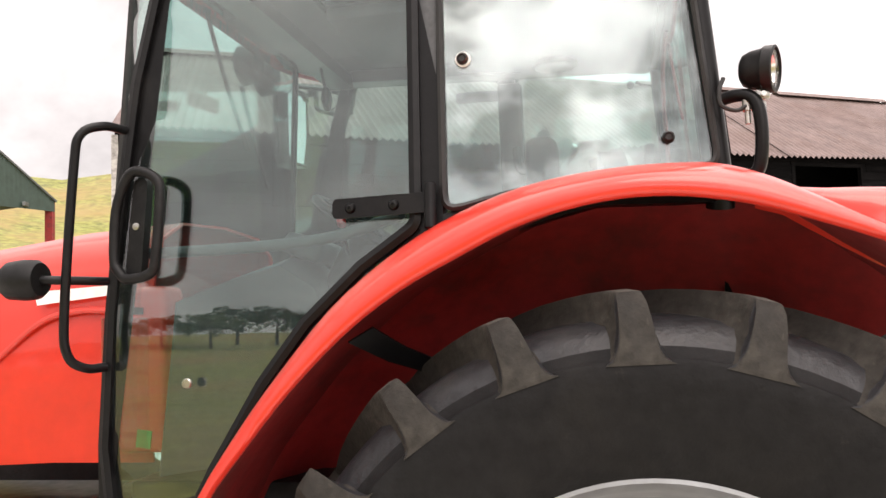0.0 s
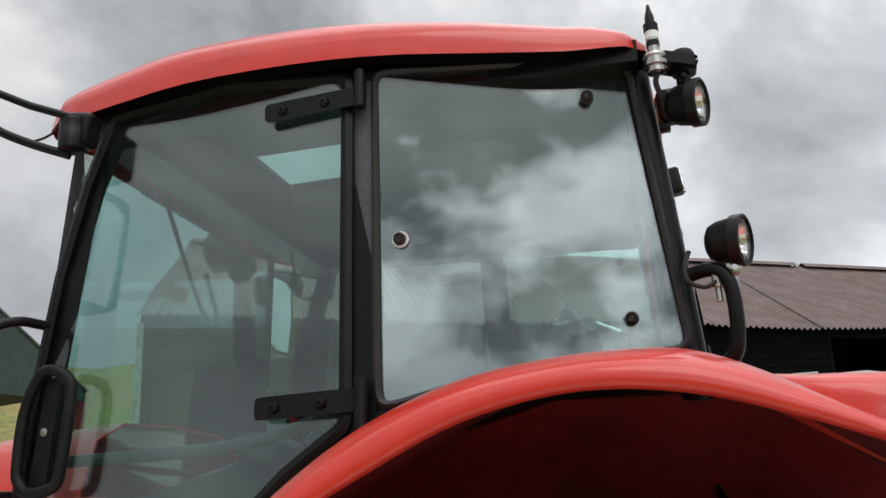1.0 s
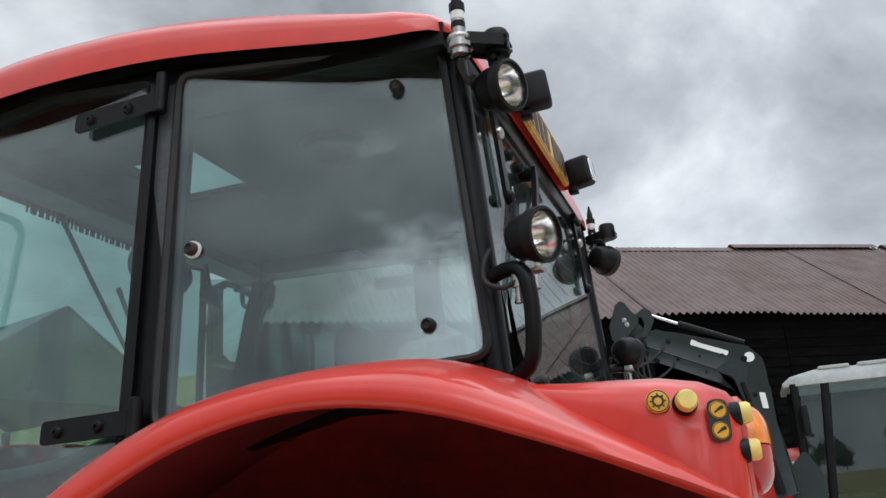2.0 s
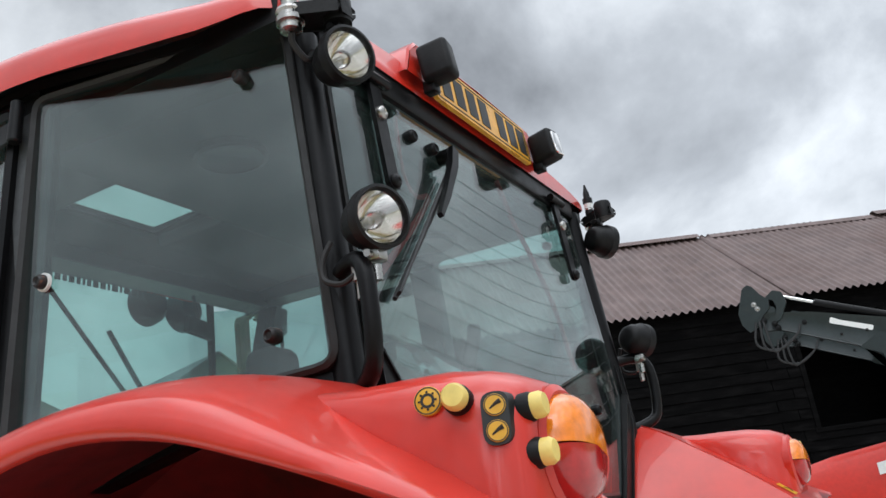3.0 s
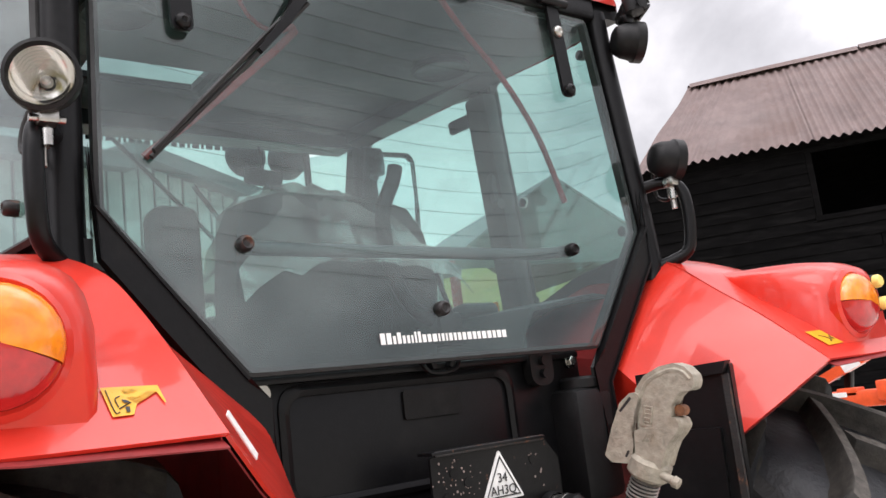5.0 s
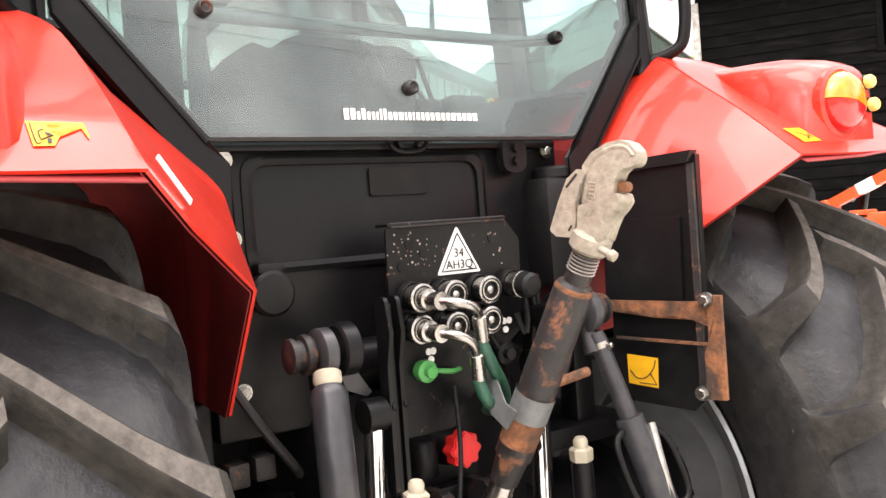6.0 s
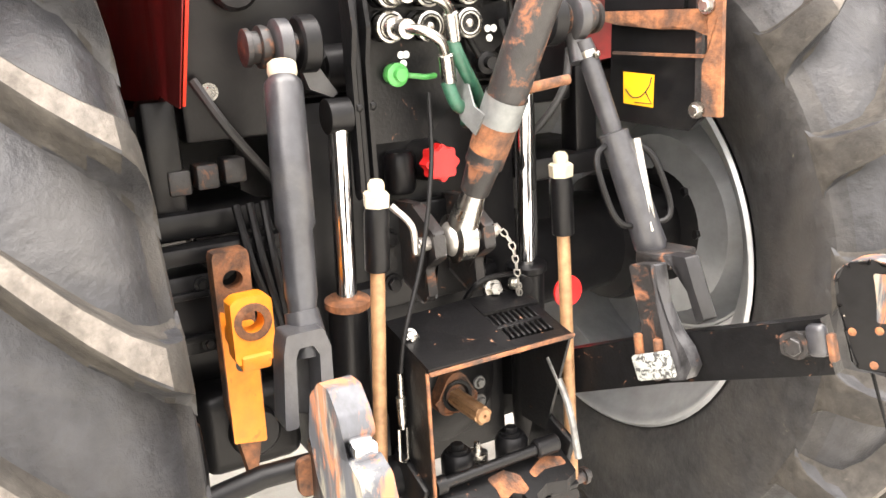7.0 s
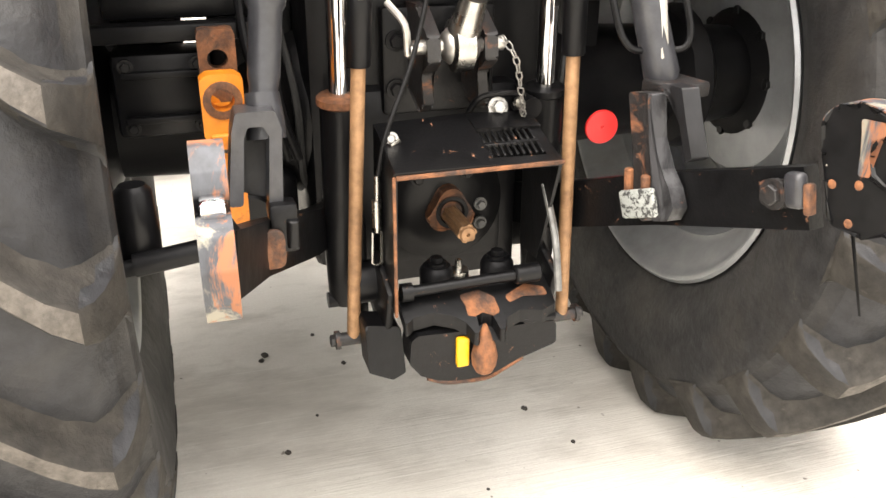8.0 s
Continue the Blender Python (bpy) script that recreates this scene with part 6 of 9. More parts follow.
HOOK = rounded([(-0.018, 0.0), (-0.026, 0.032), (-0.031, 0.054), (-0.042, 0.074), (-0.047, 0.097), (-0.056, 0.111), (-0.048, 0.138), (-0.028, 0.161), (-0.007, 0.175), (0.012, 0.177), (0.029, 0.170), (0.035, 0.161), (0.036, 0.149), (0.029, 0.143), (0.019, 0.138), (0.013, 0.126), (0.011, 0.112), (0.015, 0.100), (0.020, 0.075), (0.022, 0.04), (0.024, 0.0)], 0.009, 3)
FLANGE = rounded([(-0.070, -0.009), (-0.054, -0.013), (-0.025, -0.002), (-0.023, 0.012), (-0.030, 0.034), (-0.041, 0.054), (-0.043, 0.083), (-0.041, 0.104), (-0.048, 0.108), (-0.060, 0.104), (-0.072, 0.082), (-0.073, 0.041)], 0.005, 3)
CHEEK = rounded([(-0.016, 0.008), (-0.033, 0.052), (-0.011, 0.068), (0.009, 0.089), (0.019, 0.096), (0.028, 0.098), (0.037, 0.088), (0.034, 0.073), (0.028, 0.058), (0.027, 0.038), (0.028, 0.012)], 0.006, 3)
def hook_body(bm):
    sheet(bm, HOOK, lambda a, b, d: TL1 + HT * a + td * b + HN * (0.015 - d), 0.030)
    bmesh.ops.bevel(bm, geom=[e for e in bm.edges if e.calc_face_angle(0) > 1.2], offset=0.005, segments=3, affect="EDGES", clamp_overlap=True)
def plate_on_hook(outline, rise, thick, soft):
    def build(bm):
        sheet(bm, outline, lambda a, b, d: TL1 + HT * a + td * b + HN * (rise - d), thick)
        bmesh.ops.bevel(bm, geom=[e for e in bm.edges if e.calc_face_angle(0) > 1.0], offset=soft, segments=2, affect="EDGES", clamp_overlap=True)
    return build
on_hook = lambda a, b, e=0.0: TL1 + HT * a + td * b + HN * e
hook = smallpart("catch_hook", CAST, hook_body, top_link, "pale cast steel catch hook")
smallpart("hook_flange", CAST, plate_on_hook(FLANGE, 0.021, 0.046, 0.003), hook, "pale cast side flange")
smallpart("hook_cheek", CAST, plate_on_hook(CHEEK, 0.0225, 0.045, 0.005), hook, "pale cast cheek with raised marks")
smallpart("hook_ridge", CAST, lambda bm: tube(bm, [on_hook(a, b, 0.012) for a, b in ((-0.044, 0.102), (-0.040, 0.129), (-0.023, 0.151), (-0.004, 0.165), (0.014, 0.167), (0.026, 0.161))], 0.005, 8, 4), hook)
# slots not cut: flat black sheets stand for their shade
smallpart("flange_slot", INK, lambda bm: (sheet(bm, rounded([(-0.069, 0.070), (-0.065, 0.068), (-0.054, 0.097), (-0.058, 0.099)], 0.002, 2), lambda a, b, d: on_hook(a, b, 0.0215 - d), 0.002), sheet(bm, rounded([(-0.036, 0.006), (-0.032, 0.005), (-0.030, 0.017), (-0.034, 0.018)], 0.002, 2), lambda a, b, d: on_hook(a, b, 0.0215 - d), 0.002)), hook, "black sheets drawn as slots in the flange")
smallpart("cast_mark", CAST, lambda bm: (ring(bm, [(-0.033, 0.094), (-0.017, 0.098), (-0.010, 0.066), (-0.026, 0.062)], [(-0.031, 0.091), (-0.019, 0.095), (-0.013, 0.069), (-0.0245, 0.066)], lambda a, b, d: on_hook(a, b, 0.0168 - d), 0.004, 0.0005), [tube(bm, [on_hook(-0.028 + 0.0015 * k, 0.089 - 0.0065 * k, 0.016), on_hook(-0.019 + 0.0015 * k, 0.091 - 0.0065 * k, 0.016)], 0.0013, 6) for k in range(4)]), hook, "raised casting mark")
smallpart("cast_mark", CAST, lambda bm: [tube(bm, [on_hook(-0.014 + 0.005 * k, 0.042 + 0.003 * k, 0.0225), on_hook(-0.010 + 0.005 * k, 0.056 + 0.002 * k, 0.0225), on_hook(-0.006 + 0.005 * k, 0.044 + 0.003 * k, 0.0225)], 0.0013, 6) for k in range(3)], hook, "raised casting mark")
smallpart("hook_collar", CAST, lambda bm: (lathe(bm, TL1 - td * 0.004, TL1 + td, [(-0.012, 0.028), (-0.006, 0.034), (0.016, 0.034), (0.022, 0.028)], 24), cyl(bm, on_hook(0.015, 0.004, 0.012), on_hook(0.054, 0.003, 0.012), 0.0075, 0.0065, seg=12), lathe(bm, on_hook(0.047, 0.003, 0.0122), on_hook(0.5, 0.0, 0.01), [(0, 0.006), (0.003, 0.0095), (0.012, 0.0085), (0.014, 0.003)], 12)), hook)
smallpart("hook_latch_pin", RUST, lambda bm: cyl(bm, TL1 + td * 0.107 + HT * 0.021 - HN * 0.014, TL1 + td * 0.107 + HT * 0.021 + HN * 0.004, 0.009), hook)

# top link bracket, pin and chain
smallpart("link_bracket", WORN_BLACK, lambda bm: (box(bm, (0.52, 0.0, 1.06), (0.03, 0.22, 0.20), bevel=0.008),), label="black cast top link bracket")
for y in (-0.052, 0.052):
    smallpart("bracket_cheek", RUSTY_BLACK, lambda bm: (sheet(bm, rounded([(0.52, 1.17), (0.60, 1.17), (0.675, 1.13), (0.68, 1.085), (0.64, 1.06), (0.635, 1.0), (0.615, 0.985), (0.52, 1.02)], 0.012), lambda x, z, d: Vector((x, y + 0.009 - d, z)), 0.018), bmesh.ops.bevel(bm, geom=[e for e in bm.edges if e.calc_face_angle(0) > 1.2], offset=0.003, segments=1, affect="EDGES")), label="chipped bracket cheek")
smallpart("link_pin", STEEL, lambda bm: (cyl(bm, (0.649, -0.085, 1.108), (0.649, 0.085, 1.108), 0.013, seg=16, bevel=0.003), tube(bm, [(0.655, -0.085, 1.108), (0.665, -0.095, 1.10), (0.665, -0.10, 1.15), (0.64, -0.125, 1.185)], 0.0065, 8, 4)), label="bare steel pin with a bent handle")
for y, z in ((-0.085, 1.10), (-0.085, 1.01), (0.085, 1.10), (0.085, 1.02)):
    smallpart("bracket_bolt", BLACK, lambda bm: bolt(bm, (0.536, y, z), (1, 0, 0), 0.013, 0.016))
def chain(bm):
    P = smooth_path([(0.66, 0.075, 1.125), (0.68, 0.095, 1.09), (0.68, 0.105, 1.05), (0.67, 0.115, 1.005), (0.665, 0.12, 0.985)], 3)
    for i, p in enumerate(P[:-1]):
        d = (P[i + 1] - p).normalized()
        u = d.orthogonal().normalized() if i % 2 else d.cross(d.orthogonal()).normalized()
        a = p + d * 0.003
        tube(bm, [a + u * 0.005, a + d * 0.008 + u * 0.0055, a + d * 0.014 + u * 0.003, a + d * 0.014 - u * 0.003, a + d * 0.008 - u * 0.0055, a - u * 0.005, a + u * 0.005], 0.0016, 6)
smallpart("safety_chain", STEEL, chain, label="thin steel safety chain")
smallpart("shackle_bracket", BLACK, lambda bm: (tube(bm, [(0.60, 0.035, 0.965), (0.63, 0.04, 1.0), (0.635, 0.06, 1.012), (0.635, 0.11, 1.012), (0.63, 0.135, 1.0), (0.62, 0.14, 0.97)], 0.006, 8, 4), cyl(bm, (0.60, 0.14, 0.985), (0.65, 0.145, 0.985), 0.02, seg=16)))
smallpart("bracket_bolt", ZINC, lambda bm: (bolt(bm, (0.625, 0.085, 0.985), (1, 0, 0.3), 0.013, 0.016), bolt(bm, (0.645, 0.12, 0.995), (1, 0.4, 0.2), 0.008, 0.012)))
smallpart("release_cable", BLACK_PLASTIC, lambda bm: tube(bm, [(0.61, -0.02, 1.37), (0.65, -0.045, 1.25), (0.68, -0.09, 1.1), (0.705, -0.145, 0.98), (0.712, -0.165, 0.90)], 0.0045, 8, 6), label="thin black release cable")
smallpart("cable_end", ZINC, lambda bm: (cyl(bm, (0.712, -0.166, 0.905), (0.712, -0.168, 0.80), 0.0055), cyl(bm, (0.712, -0.168, 0.86), (0.712, -0.168, 0.81), 0.009, seg=12), tube(bm, [(0.712, -0.16, 0.80), (0.712, -0.162, 0.74), (0.712, -0.17, 0.735), (0.712, -0.178, 0.74), (0.712, -0.176, 0.80)], 0.003, 6)))
smallpart("wing_nut", ZINC, lambda bm: (bolt(bm, (0.70, -0.135, 0.965), (1, -0.4, 0.3), 0.008, 0.012), box(bm, (0.71, -0.132, 0.960), (0.008, 0.022, 0.010), (20, 0, 20), 0.003)))

# drain knob and reflector disc
def knob(bm):
    for k, (depth, f) in enumerate(((0.0, 1.0), (-0.004, 0.9))):
        prof = [Vector((f * 0.033 * (1 + 0.10 * math.cos(q * math.tau / 48 * 8)) * math.cos(q * math.tau / 48), f * 0.033 * (1 + 0.10 * math.cos(q * math.tau / 48 * 8)) * math.sin(q * math.tau / 48))) for q in range(48)]
        vs = [[bm.verts.new((0.575 - depth - dd, 0.02 + p.x, 1.235 + p.y)) for p in prof] for dd in (0.0, 0.028)]
        bm.faces.new(vs[0])
        for q in range(48):
            bm.faces.new((vs[0][q - 1], vs[0][q], vs[1][q], vs[1][q - 1]))
smallpart("filler_cap", RED_PLASTIC, knob, label="red scalloped filler cap")
smallpart("filler_neck", BLACK, lambda bm: lathe(bm, (0.45, 0.02, 1.235), (1, 0.02, 1.235), [(0, 0.045), (0.07, 0.04), (0.10, 0.028)], 20))
smallpart("filter_bowl", BLACK, lambda bm: lathe(bm, (0.52, -0.045, 1.18), (0.52, -0.045, 2), [(0, 0.024), (0.01, 0.03), (0.07, 0.03), (0.08, 0.024)], 18))
smallpart("red_disc", RED_PLASTIC, lambda bm: (lathe(bm, (0.452, 0.392, 0.876), (1.452, 0.31, 0.876), [(0, 0.036), (0.004, 0.038), (0.008, 0.036), (0.010, 0.004), (0.012, 0.002)], 32),), label="round red plastic cap")

# PTO guard, shaft and pick-up hitch
guard = smallpart("pto_guard", WORN_BLACK, lambda bm: (
    grid(bm, [[(0.63, -0.152, 0.968), (0.63, 0.02, 0.975)], [(0.80, -0.155, 0.932), (0.80, 0.02, 0.931)]], 0.006),
    grid(bm, [[(0.63, 0.02, 0.975), (0.63, 0.145, 0.97)], [(0.69, 0.02, 0.9625), (0.69, 0.145, 0.9585)]], 0.006),
    grid(bm, [[(0.77, 0.02, 0.938), (0.77, 0.145, 0.935)], [(0.80, 0.02, 0.931), (0.80, 0.145, 0.928)]], 0.006),
    grid(bm, [[(0.69, 0.125, 0.959), (0.69, 0.145, 0.9585)], [(0.77, 0.125, 0.9355), (0.77, 0.145, 0.935)]], 0.006),
    grid(bm, [[(0.63, -0.152, 0.97), (0.62, -0.155, 0.70)], [(0.795, -0.156, 0.935), (0.79, -0.158, 0.67)]], 0.006),
    grid(bm, [[(0.63, 0.146, 0.97), (0.62, 0.15, 0.70)], [(0.795, 0.146, 0.93), (0.70, 0.152, 0.70)]], 0.006), bmesh.ops.remove_doubles(bm, verts=bm.verts, dist=0.004)), label="folded black steel PTO guard with rusty edges")
for k in range(9):
    y = 0.026 + k * 0.0118
    smallpart("grille_slat", WORN_BLACK, lambda bm: (box(bm, (0.709, y, 0.9545), (0.034, 0.005, 0.006), (0, 16, 0), 0.001, 1), box(bm, (0.751, y, 0.9425), (0.034, 0.005, 0.006), (0, 16, 0), 0.001, 1)), guard)
smallpart("grille_rib", WORN_BLACK, lambda bm: box(bm, (0.73, 0.072, 0.9485), (0.009, 0.105, 0.006), (0, 16, 0), 0.001, 1), guard)
smallpart("guard_edge", RUST, lambda bm: (box(bm, (0.801, -0.004, 0.929), (0.006, 0.30, 0.008), (0.3, 0, 0), 0.002), box(bm, (0.798, -0.157, 0.80), (0.006, 0.006, 0.26), (0, 0, 0), 0.002)), guard, "rusty folded edge")
smallpart("guard_brace", SCUFFED, lambda bm: tube(bm, [(0.72, 0.146, 0.86), (0.775, 0.148, 0.78), (0.80, 0.15, 0.68)], 0.007, 8, 3), guard, "scuffed bare brace")
smallpart("pto_housing", BLACK, lambda bm: (lathe(bm, (0.44, 0.006, 0.775), (1.44, 0.006, 0.775), [(0, 0.13), (0.10, 0.125), (0.12, 0.10), (0.13, 0.075)], 30), box(bm, (0.50, 0.0, 0.70), (0.06, 0.28, 0.12), bevel=0.02)))
def flange(bm):
    prof = []
    for k in range(36):
        a = k * math.tau / 36
        r = 0.043 + 0.006 * math.cos(3 * (a - math.pi / 2))
        prof.append(Vector((r * math.cos(a), r * math.sin(a))))
    sheet(bm, prof, lambda y, z, d: Vector((0.598 - d, 0.006 + y, 0.775 + z)), 0.035)
    bmesh.ops.bevel(bm, geom=[e for e in bm.edges if e.calc_face_angle(0) > 1.2], offset=0.004, segments=2, affect="EDGES")
pto = smallpart("pto_flange", RUST, flange, label="rust-brown PTO flange")
smallpart("flange_ring", WORN_BLACK, lambda bm: lathe(bm, (0.597, 0.006, 0.775), (1.6, 0.006, 0.775), [(0, 0.031), (0.006, 0.033), (0.006, 0.026), (0.002, 0.022)], 26, cap=False), pto)
def spline_shaft(bm):
    prof = []
    for k in range(48):
        a = k * math.tau / 48
        r = 0.0175 + (0.0012 if (k % 8) < 4 else -0.0015)
        prof.append(Vector((r * math.cos(a), r * math.sin(a))))
    sheet(bm, prof, lambda y, z, d: Vector((0.70 - d, 0.005 + y, 0.770 + z)), 0.11)
    lathe(bm, (0.699, 0.005, 0.770), (1.7, 0.005, 0.770), [(0, 0.016), (0.006, 0.013), (0.006, 0.004), (0.002, 0.003)], 18, cap=False)
smallpart("pto_shaft", ROD_RUST, spline_shaft, pto, "worn splined shaft")
for y, z in ((0.075, 0.775), (0.075, 0.735), (-0.055, 0.84), (0.045, 0.845)):
    smallpart("housing_bolt", SCUFFED if y > 0.06 else BLACK, lambda bm: bolt(bm, (0.57, y, z), (1, 0, 0), 0.009, 0.014))
for y in (-0.055, 0.065):
    smallpart("hitch_post", BLACK, lambda bm: (lathe(bm, (0.70, y, 0.655), (0.70, y, 1.6), [(0, 0.032), (0.05, 0.032), (0.06, 0.026), (0.062, 0.012), (0.075, 0.012)], 20), bolt(bm, (0.70, y, 0.717), (0, 0, 1), 0.013, 0.014)))
smallpart("grease_nipple", ZINC, lambda bm: lathe(bm, (0.70, -0.012, 0.67), (0.70, -0.012, 1.6), [(0, 0.02), (0.03, 0.02), (0.032, 0.008), (0.05, 0.006), (0.052, 0.003)], 14))
slope = lambda y, x, d: Vector((x, y, 0.690 - (x - 0.735) * 0.55 - 0.03 * max(0.0, y) - d))
hitch = smallpart("pickup_hitch", WORN_BLACK, lambda bm: (
    sheet(bm, rounded([(-0.142, 0.735), (0.148, 0.735), (0.148, 0.795), (0.118, 0.806), (0.075, 0.800), (0.045, 0.812), (0.034, 0.834), (0.026, 0.832), (0.020, 0.803), (0.002, 0.796), (-0.010, 0.803), (-0.013, 0.832), (-0.022, 0.834), (-0.032, 0.812), (-0.05, 0.797), (-0.085, 0.785), (-0.125, 0.790), (-0.142, 0.803)], 0.006, 3), slope, 0.026),
    box(bm, (0.70, -0.16, 0.66), (0.12, 0.016, 0.14), (0, 20, 0), 0.006), box(bm, (0.70, 0.155, 0.66), (0.12, 0.016, 0.14), (0, 20, 0), 0.006)), label="black pick-up hitch with rubbed rusty paint")
smallpart("rubbed_patch", RUST, lambda bm: sheet(bm, rounded([(-0.030, 0.760), (0.010, 0.755), (0.034, 0.772), (0.036, 0.800), (0.022, 0.806), (0.004, 0.797), (-0.012, 0.803), (-0.026, 0.800), (-0.024, 0.782)], 0.006), lambda y, x, d: slope(y, x, d - 0.0015), 0.002), hitch, "patch rubbed to bare rust")
smallpart("rubbed_patch", RUST, lambda bm: sheet(bm, rounded([(0.055, 0.772), (0.10, 0.752), (0.135, 0.762), (0.14, 0.778), (0.09, 0.775), (0.06, 0.785)], 0.006), lambda y, x, d: slope(y, x, d - 0.0015), 0.002), hitch, "patch rubbed to bare rust")
smallpart("hitch_jaw", WORN_BLACK, lambda bm: (sheet(bm, rounded([(-0.131, 0.618), (-0.118, 0.627), (-0.045, 0.624), (0.04, 0.620), (0.089, 0.620), (0.149, 0.618), (0.152, 0.570), (0.085, 0.549), (0.04, 0.527), (0.009, 0.518), (-0.066, 0.520), (-0.114, 0.543), (-0.135, 0.570)], 0.012), lambda y, z, d: Vector((0.80 - d, y, z)), 0.06),), hitch, "curved black jaw, its lower edge worn to rust")
smallpart("jaw_edge", RUST, lambda bm: tube(bm, [(0.795, -0.10, 0.533), (0.797, -0.06, 0.519), (0.798, 0.009, 0.516), (0.797, 0.04, 0.526), (0.796, 0.085, 0.548)], 0.005, 8, 4), hitch)
smallpart("side_cheek", BLACK, lambda bm: (sheet(bm, rounded([(-0.204, 0.632), (-0.139, 0.624), (-0.136, 0.54), (-0.16, 0.528), (-0.205, 0.55)], 0.008), lambda y, z, d: Vector((0.775 - d - max(0.0, z - 0.60) * 1.0, y, z)), 0.06),), hitch)
smallpart("side_cheek", BLACK, lambda bm: box(bm, (0.778, 0.116, 0.632), (0.05, 0.066, 0.016), (0, 22, 0), 0.004), hitch)
smallpart("hitch_pin", RUST, lambda bm: lathe(bm, (0.818, 0.001, 0.540), (0.818, 0.001, 1.6), [(0, 0.008), (0.006, 0.016), (0.02, 0.0225), (0.038, 0.0245), (0.06, 0.020), (0.085, 0.010), (0.102, 0.004)], 20), hitch, "brown bullet-shaped hitch pin")
smallpart("yellow_stop", YELLOW, lambda bm: (box(bm, (0.800, -0.036, 0.584), (0.020, 0.024, 0.060), (0, 0, 0), 0.004),), hitch, "bright yellow painted stop")
smallpart("cross_bar", WORN_BLACK, lambda bm: (cyl(bm, (0.765, -0.13, 0.700), (0.765, 0.085, 0.706), 0.0105, seg=14), cyl(bm, (0.765, 0.075, 0.706), (0.765, 0.125, 0.707), 0.018, seg=14, bevel=0.003), cyl(bm, (0.765, -0.14, 0.70), (0.765, -0.12, 0.70), 0.017, seg=14)), hitch, "worn steel cross bar")
smallpart("drop_arm", BLACK, lambda bm: (lathe(bm, (0.66, -0.20, 0.68), (0.66, -0.10, 0.68), [(0, 0.04), (0.06, 0.04)], 20), box(bm, (0.60, -0.185, 0.70), (0.10, 0.02, 0.20), bevel=0.006)), hitch)

# black rack with rusty straps beside the right fender
RACK_U, RACK_V = Vector((0.965, 0.262, 0)).normalized(), Vector((0, 0, 1))
rack_lift = lambda a, b, d: Vector((0.640, 0.366, 0)) + RACK_U * a + Vector((0, 0, b)) + Vector((0.262, -0.965, 0)) * (-d)
rack = smallpart("tool_rack", BLACK, lambda bm: (sheet(bm, rounded([(0.0, 1.285), (0.175, 1.27), (0.205, 1.30), (0.21, 1.775), (0.02, 1.77)], 0.006), rack_lift, 0.02), sheet(bm, rounded([(0.0, 1.49), (0.17, 1.49), (0.175, 1.655), (0.005, 1.655)], 0.004), lambda a, b, d: rack_lift(a, b, d - 0.012), 0.012), sheet(bm, [(0.02, 1.75), (0.2, 1.757), (0.21, 1.78), (0.02, 1.772)], lambda a, b, d: rack_lift(a, b, d - 0.02), 0.03)), label="black steel rack with rusty straps")
smallpart("rack_edge", RUSTY_BLACK, lambda bm: sheet(bm, [(0.192, 1.30), (0.205, 1.30), (0.207, 1.755), (0.194, 1.755)], lambda a, b, d: rack_lift(a, b, d - 0.010), 0.014), rack, "rust-streaked edge")
smallpart("rack_strap", RUST, lambda bm: (sheet(bm, [(0.0, 1.474), (0.03, 1.466), (0.06, 1.470), (0.085, 1.460), (0.11, 1.456), (0.15, 1.460), (0.19, 1.452), (0.22, 1.440), (0.22, 1.487), (0.0, 1.492)], lambda a, b, d: rack_lift(a, b, d - 0.016), 0.006), sheet(bm, [(0.02, 1.412), (0.22, 1.402), (0.22, 1.408), (0.02, 1.417)], lambda a, b, d: rack_lift(a, b, d - 0.016), 0.006)), rack, "rusty flat strap")
smallpart("rack_post", RUST, lambda bm: (sheet(bm, [(0.212, 1.30), (0.25, 1.30), (0.25, 1.50), (0.222, 1.50), (0.222, 1.41), (0.212, 1.39)], lambda a, b, d: rack_lift(a, b, d - 0.022), 0.012),), rack, "rusty angle post")
for a, b in ((0.222, 1.492), (0.205, 1.312)):
    smallpart("rack_bolt", ZINC, lambda bm: bolt(bm, rack_lift(a, b, -0.024), (0.262, -0.965, 0), 0.010, 0.014), rack)
smallpart("rack_sticker", YELLOW, lambda bm: sheet(bm, [(0.035, 1.318), (0.10, 1.311), (0.103, 1.372), (0.035, 1.378)], lambda a, b, d: rack_lift(a, b, d - 0.0022), 0.002), rack, "yellow warning sticker")
smallpart("sticker_print", INK, lambda bm: (tube(bm, [rack_lift(a, b, -0.003) for a, b in ((0.04, 1.345), (0.055, 1.33), (0.075, 1.332), (0.092, 1.35), (0.098, 1.368))], 0.0012, 6, 4), tube(bm, [rack_lift(a, b, -0.003) for a, b in ((0.06, 1.32), (0.098, 1.318), (0.085, 1.34))], 0.0012, 6)), rack)
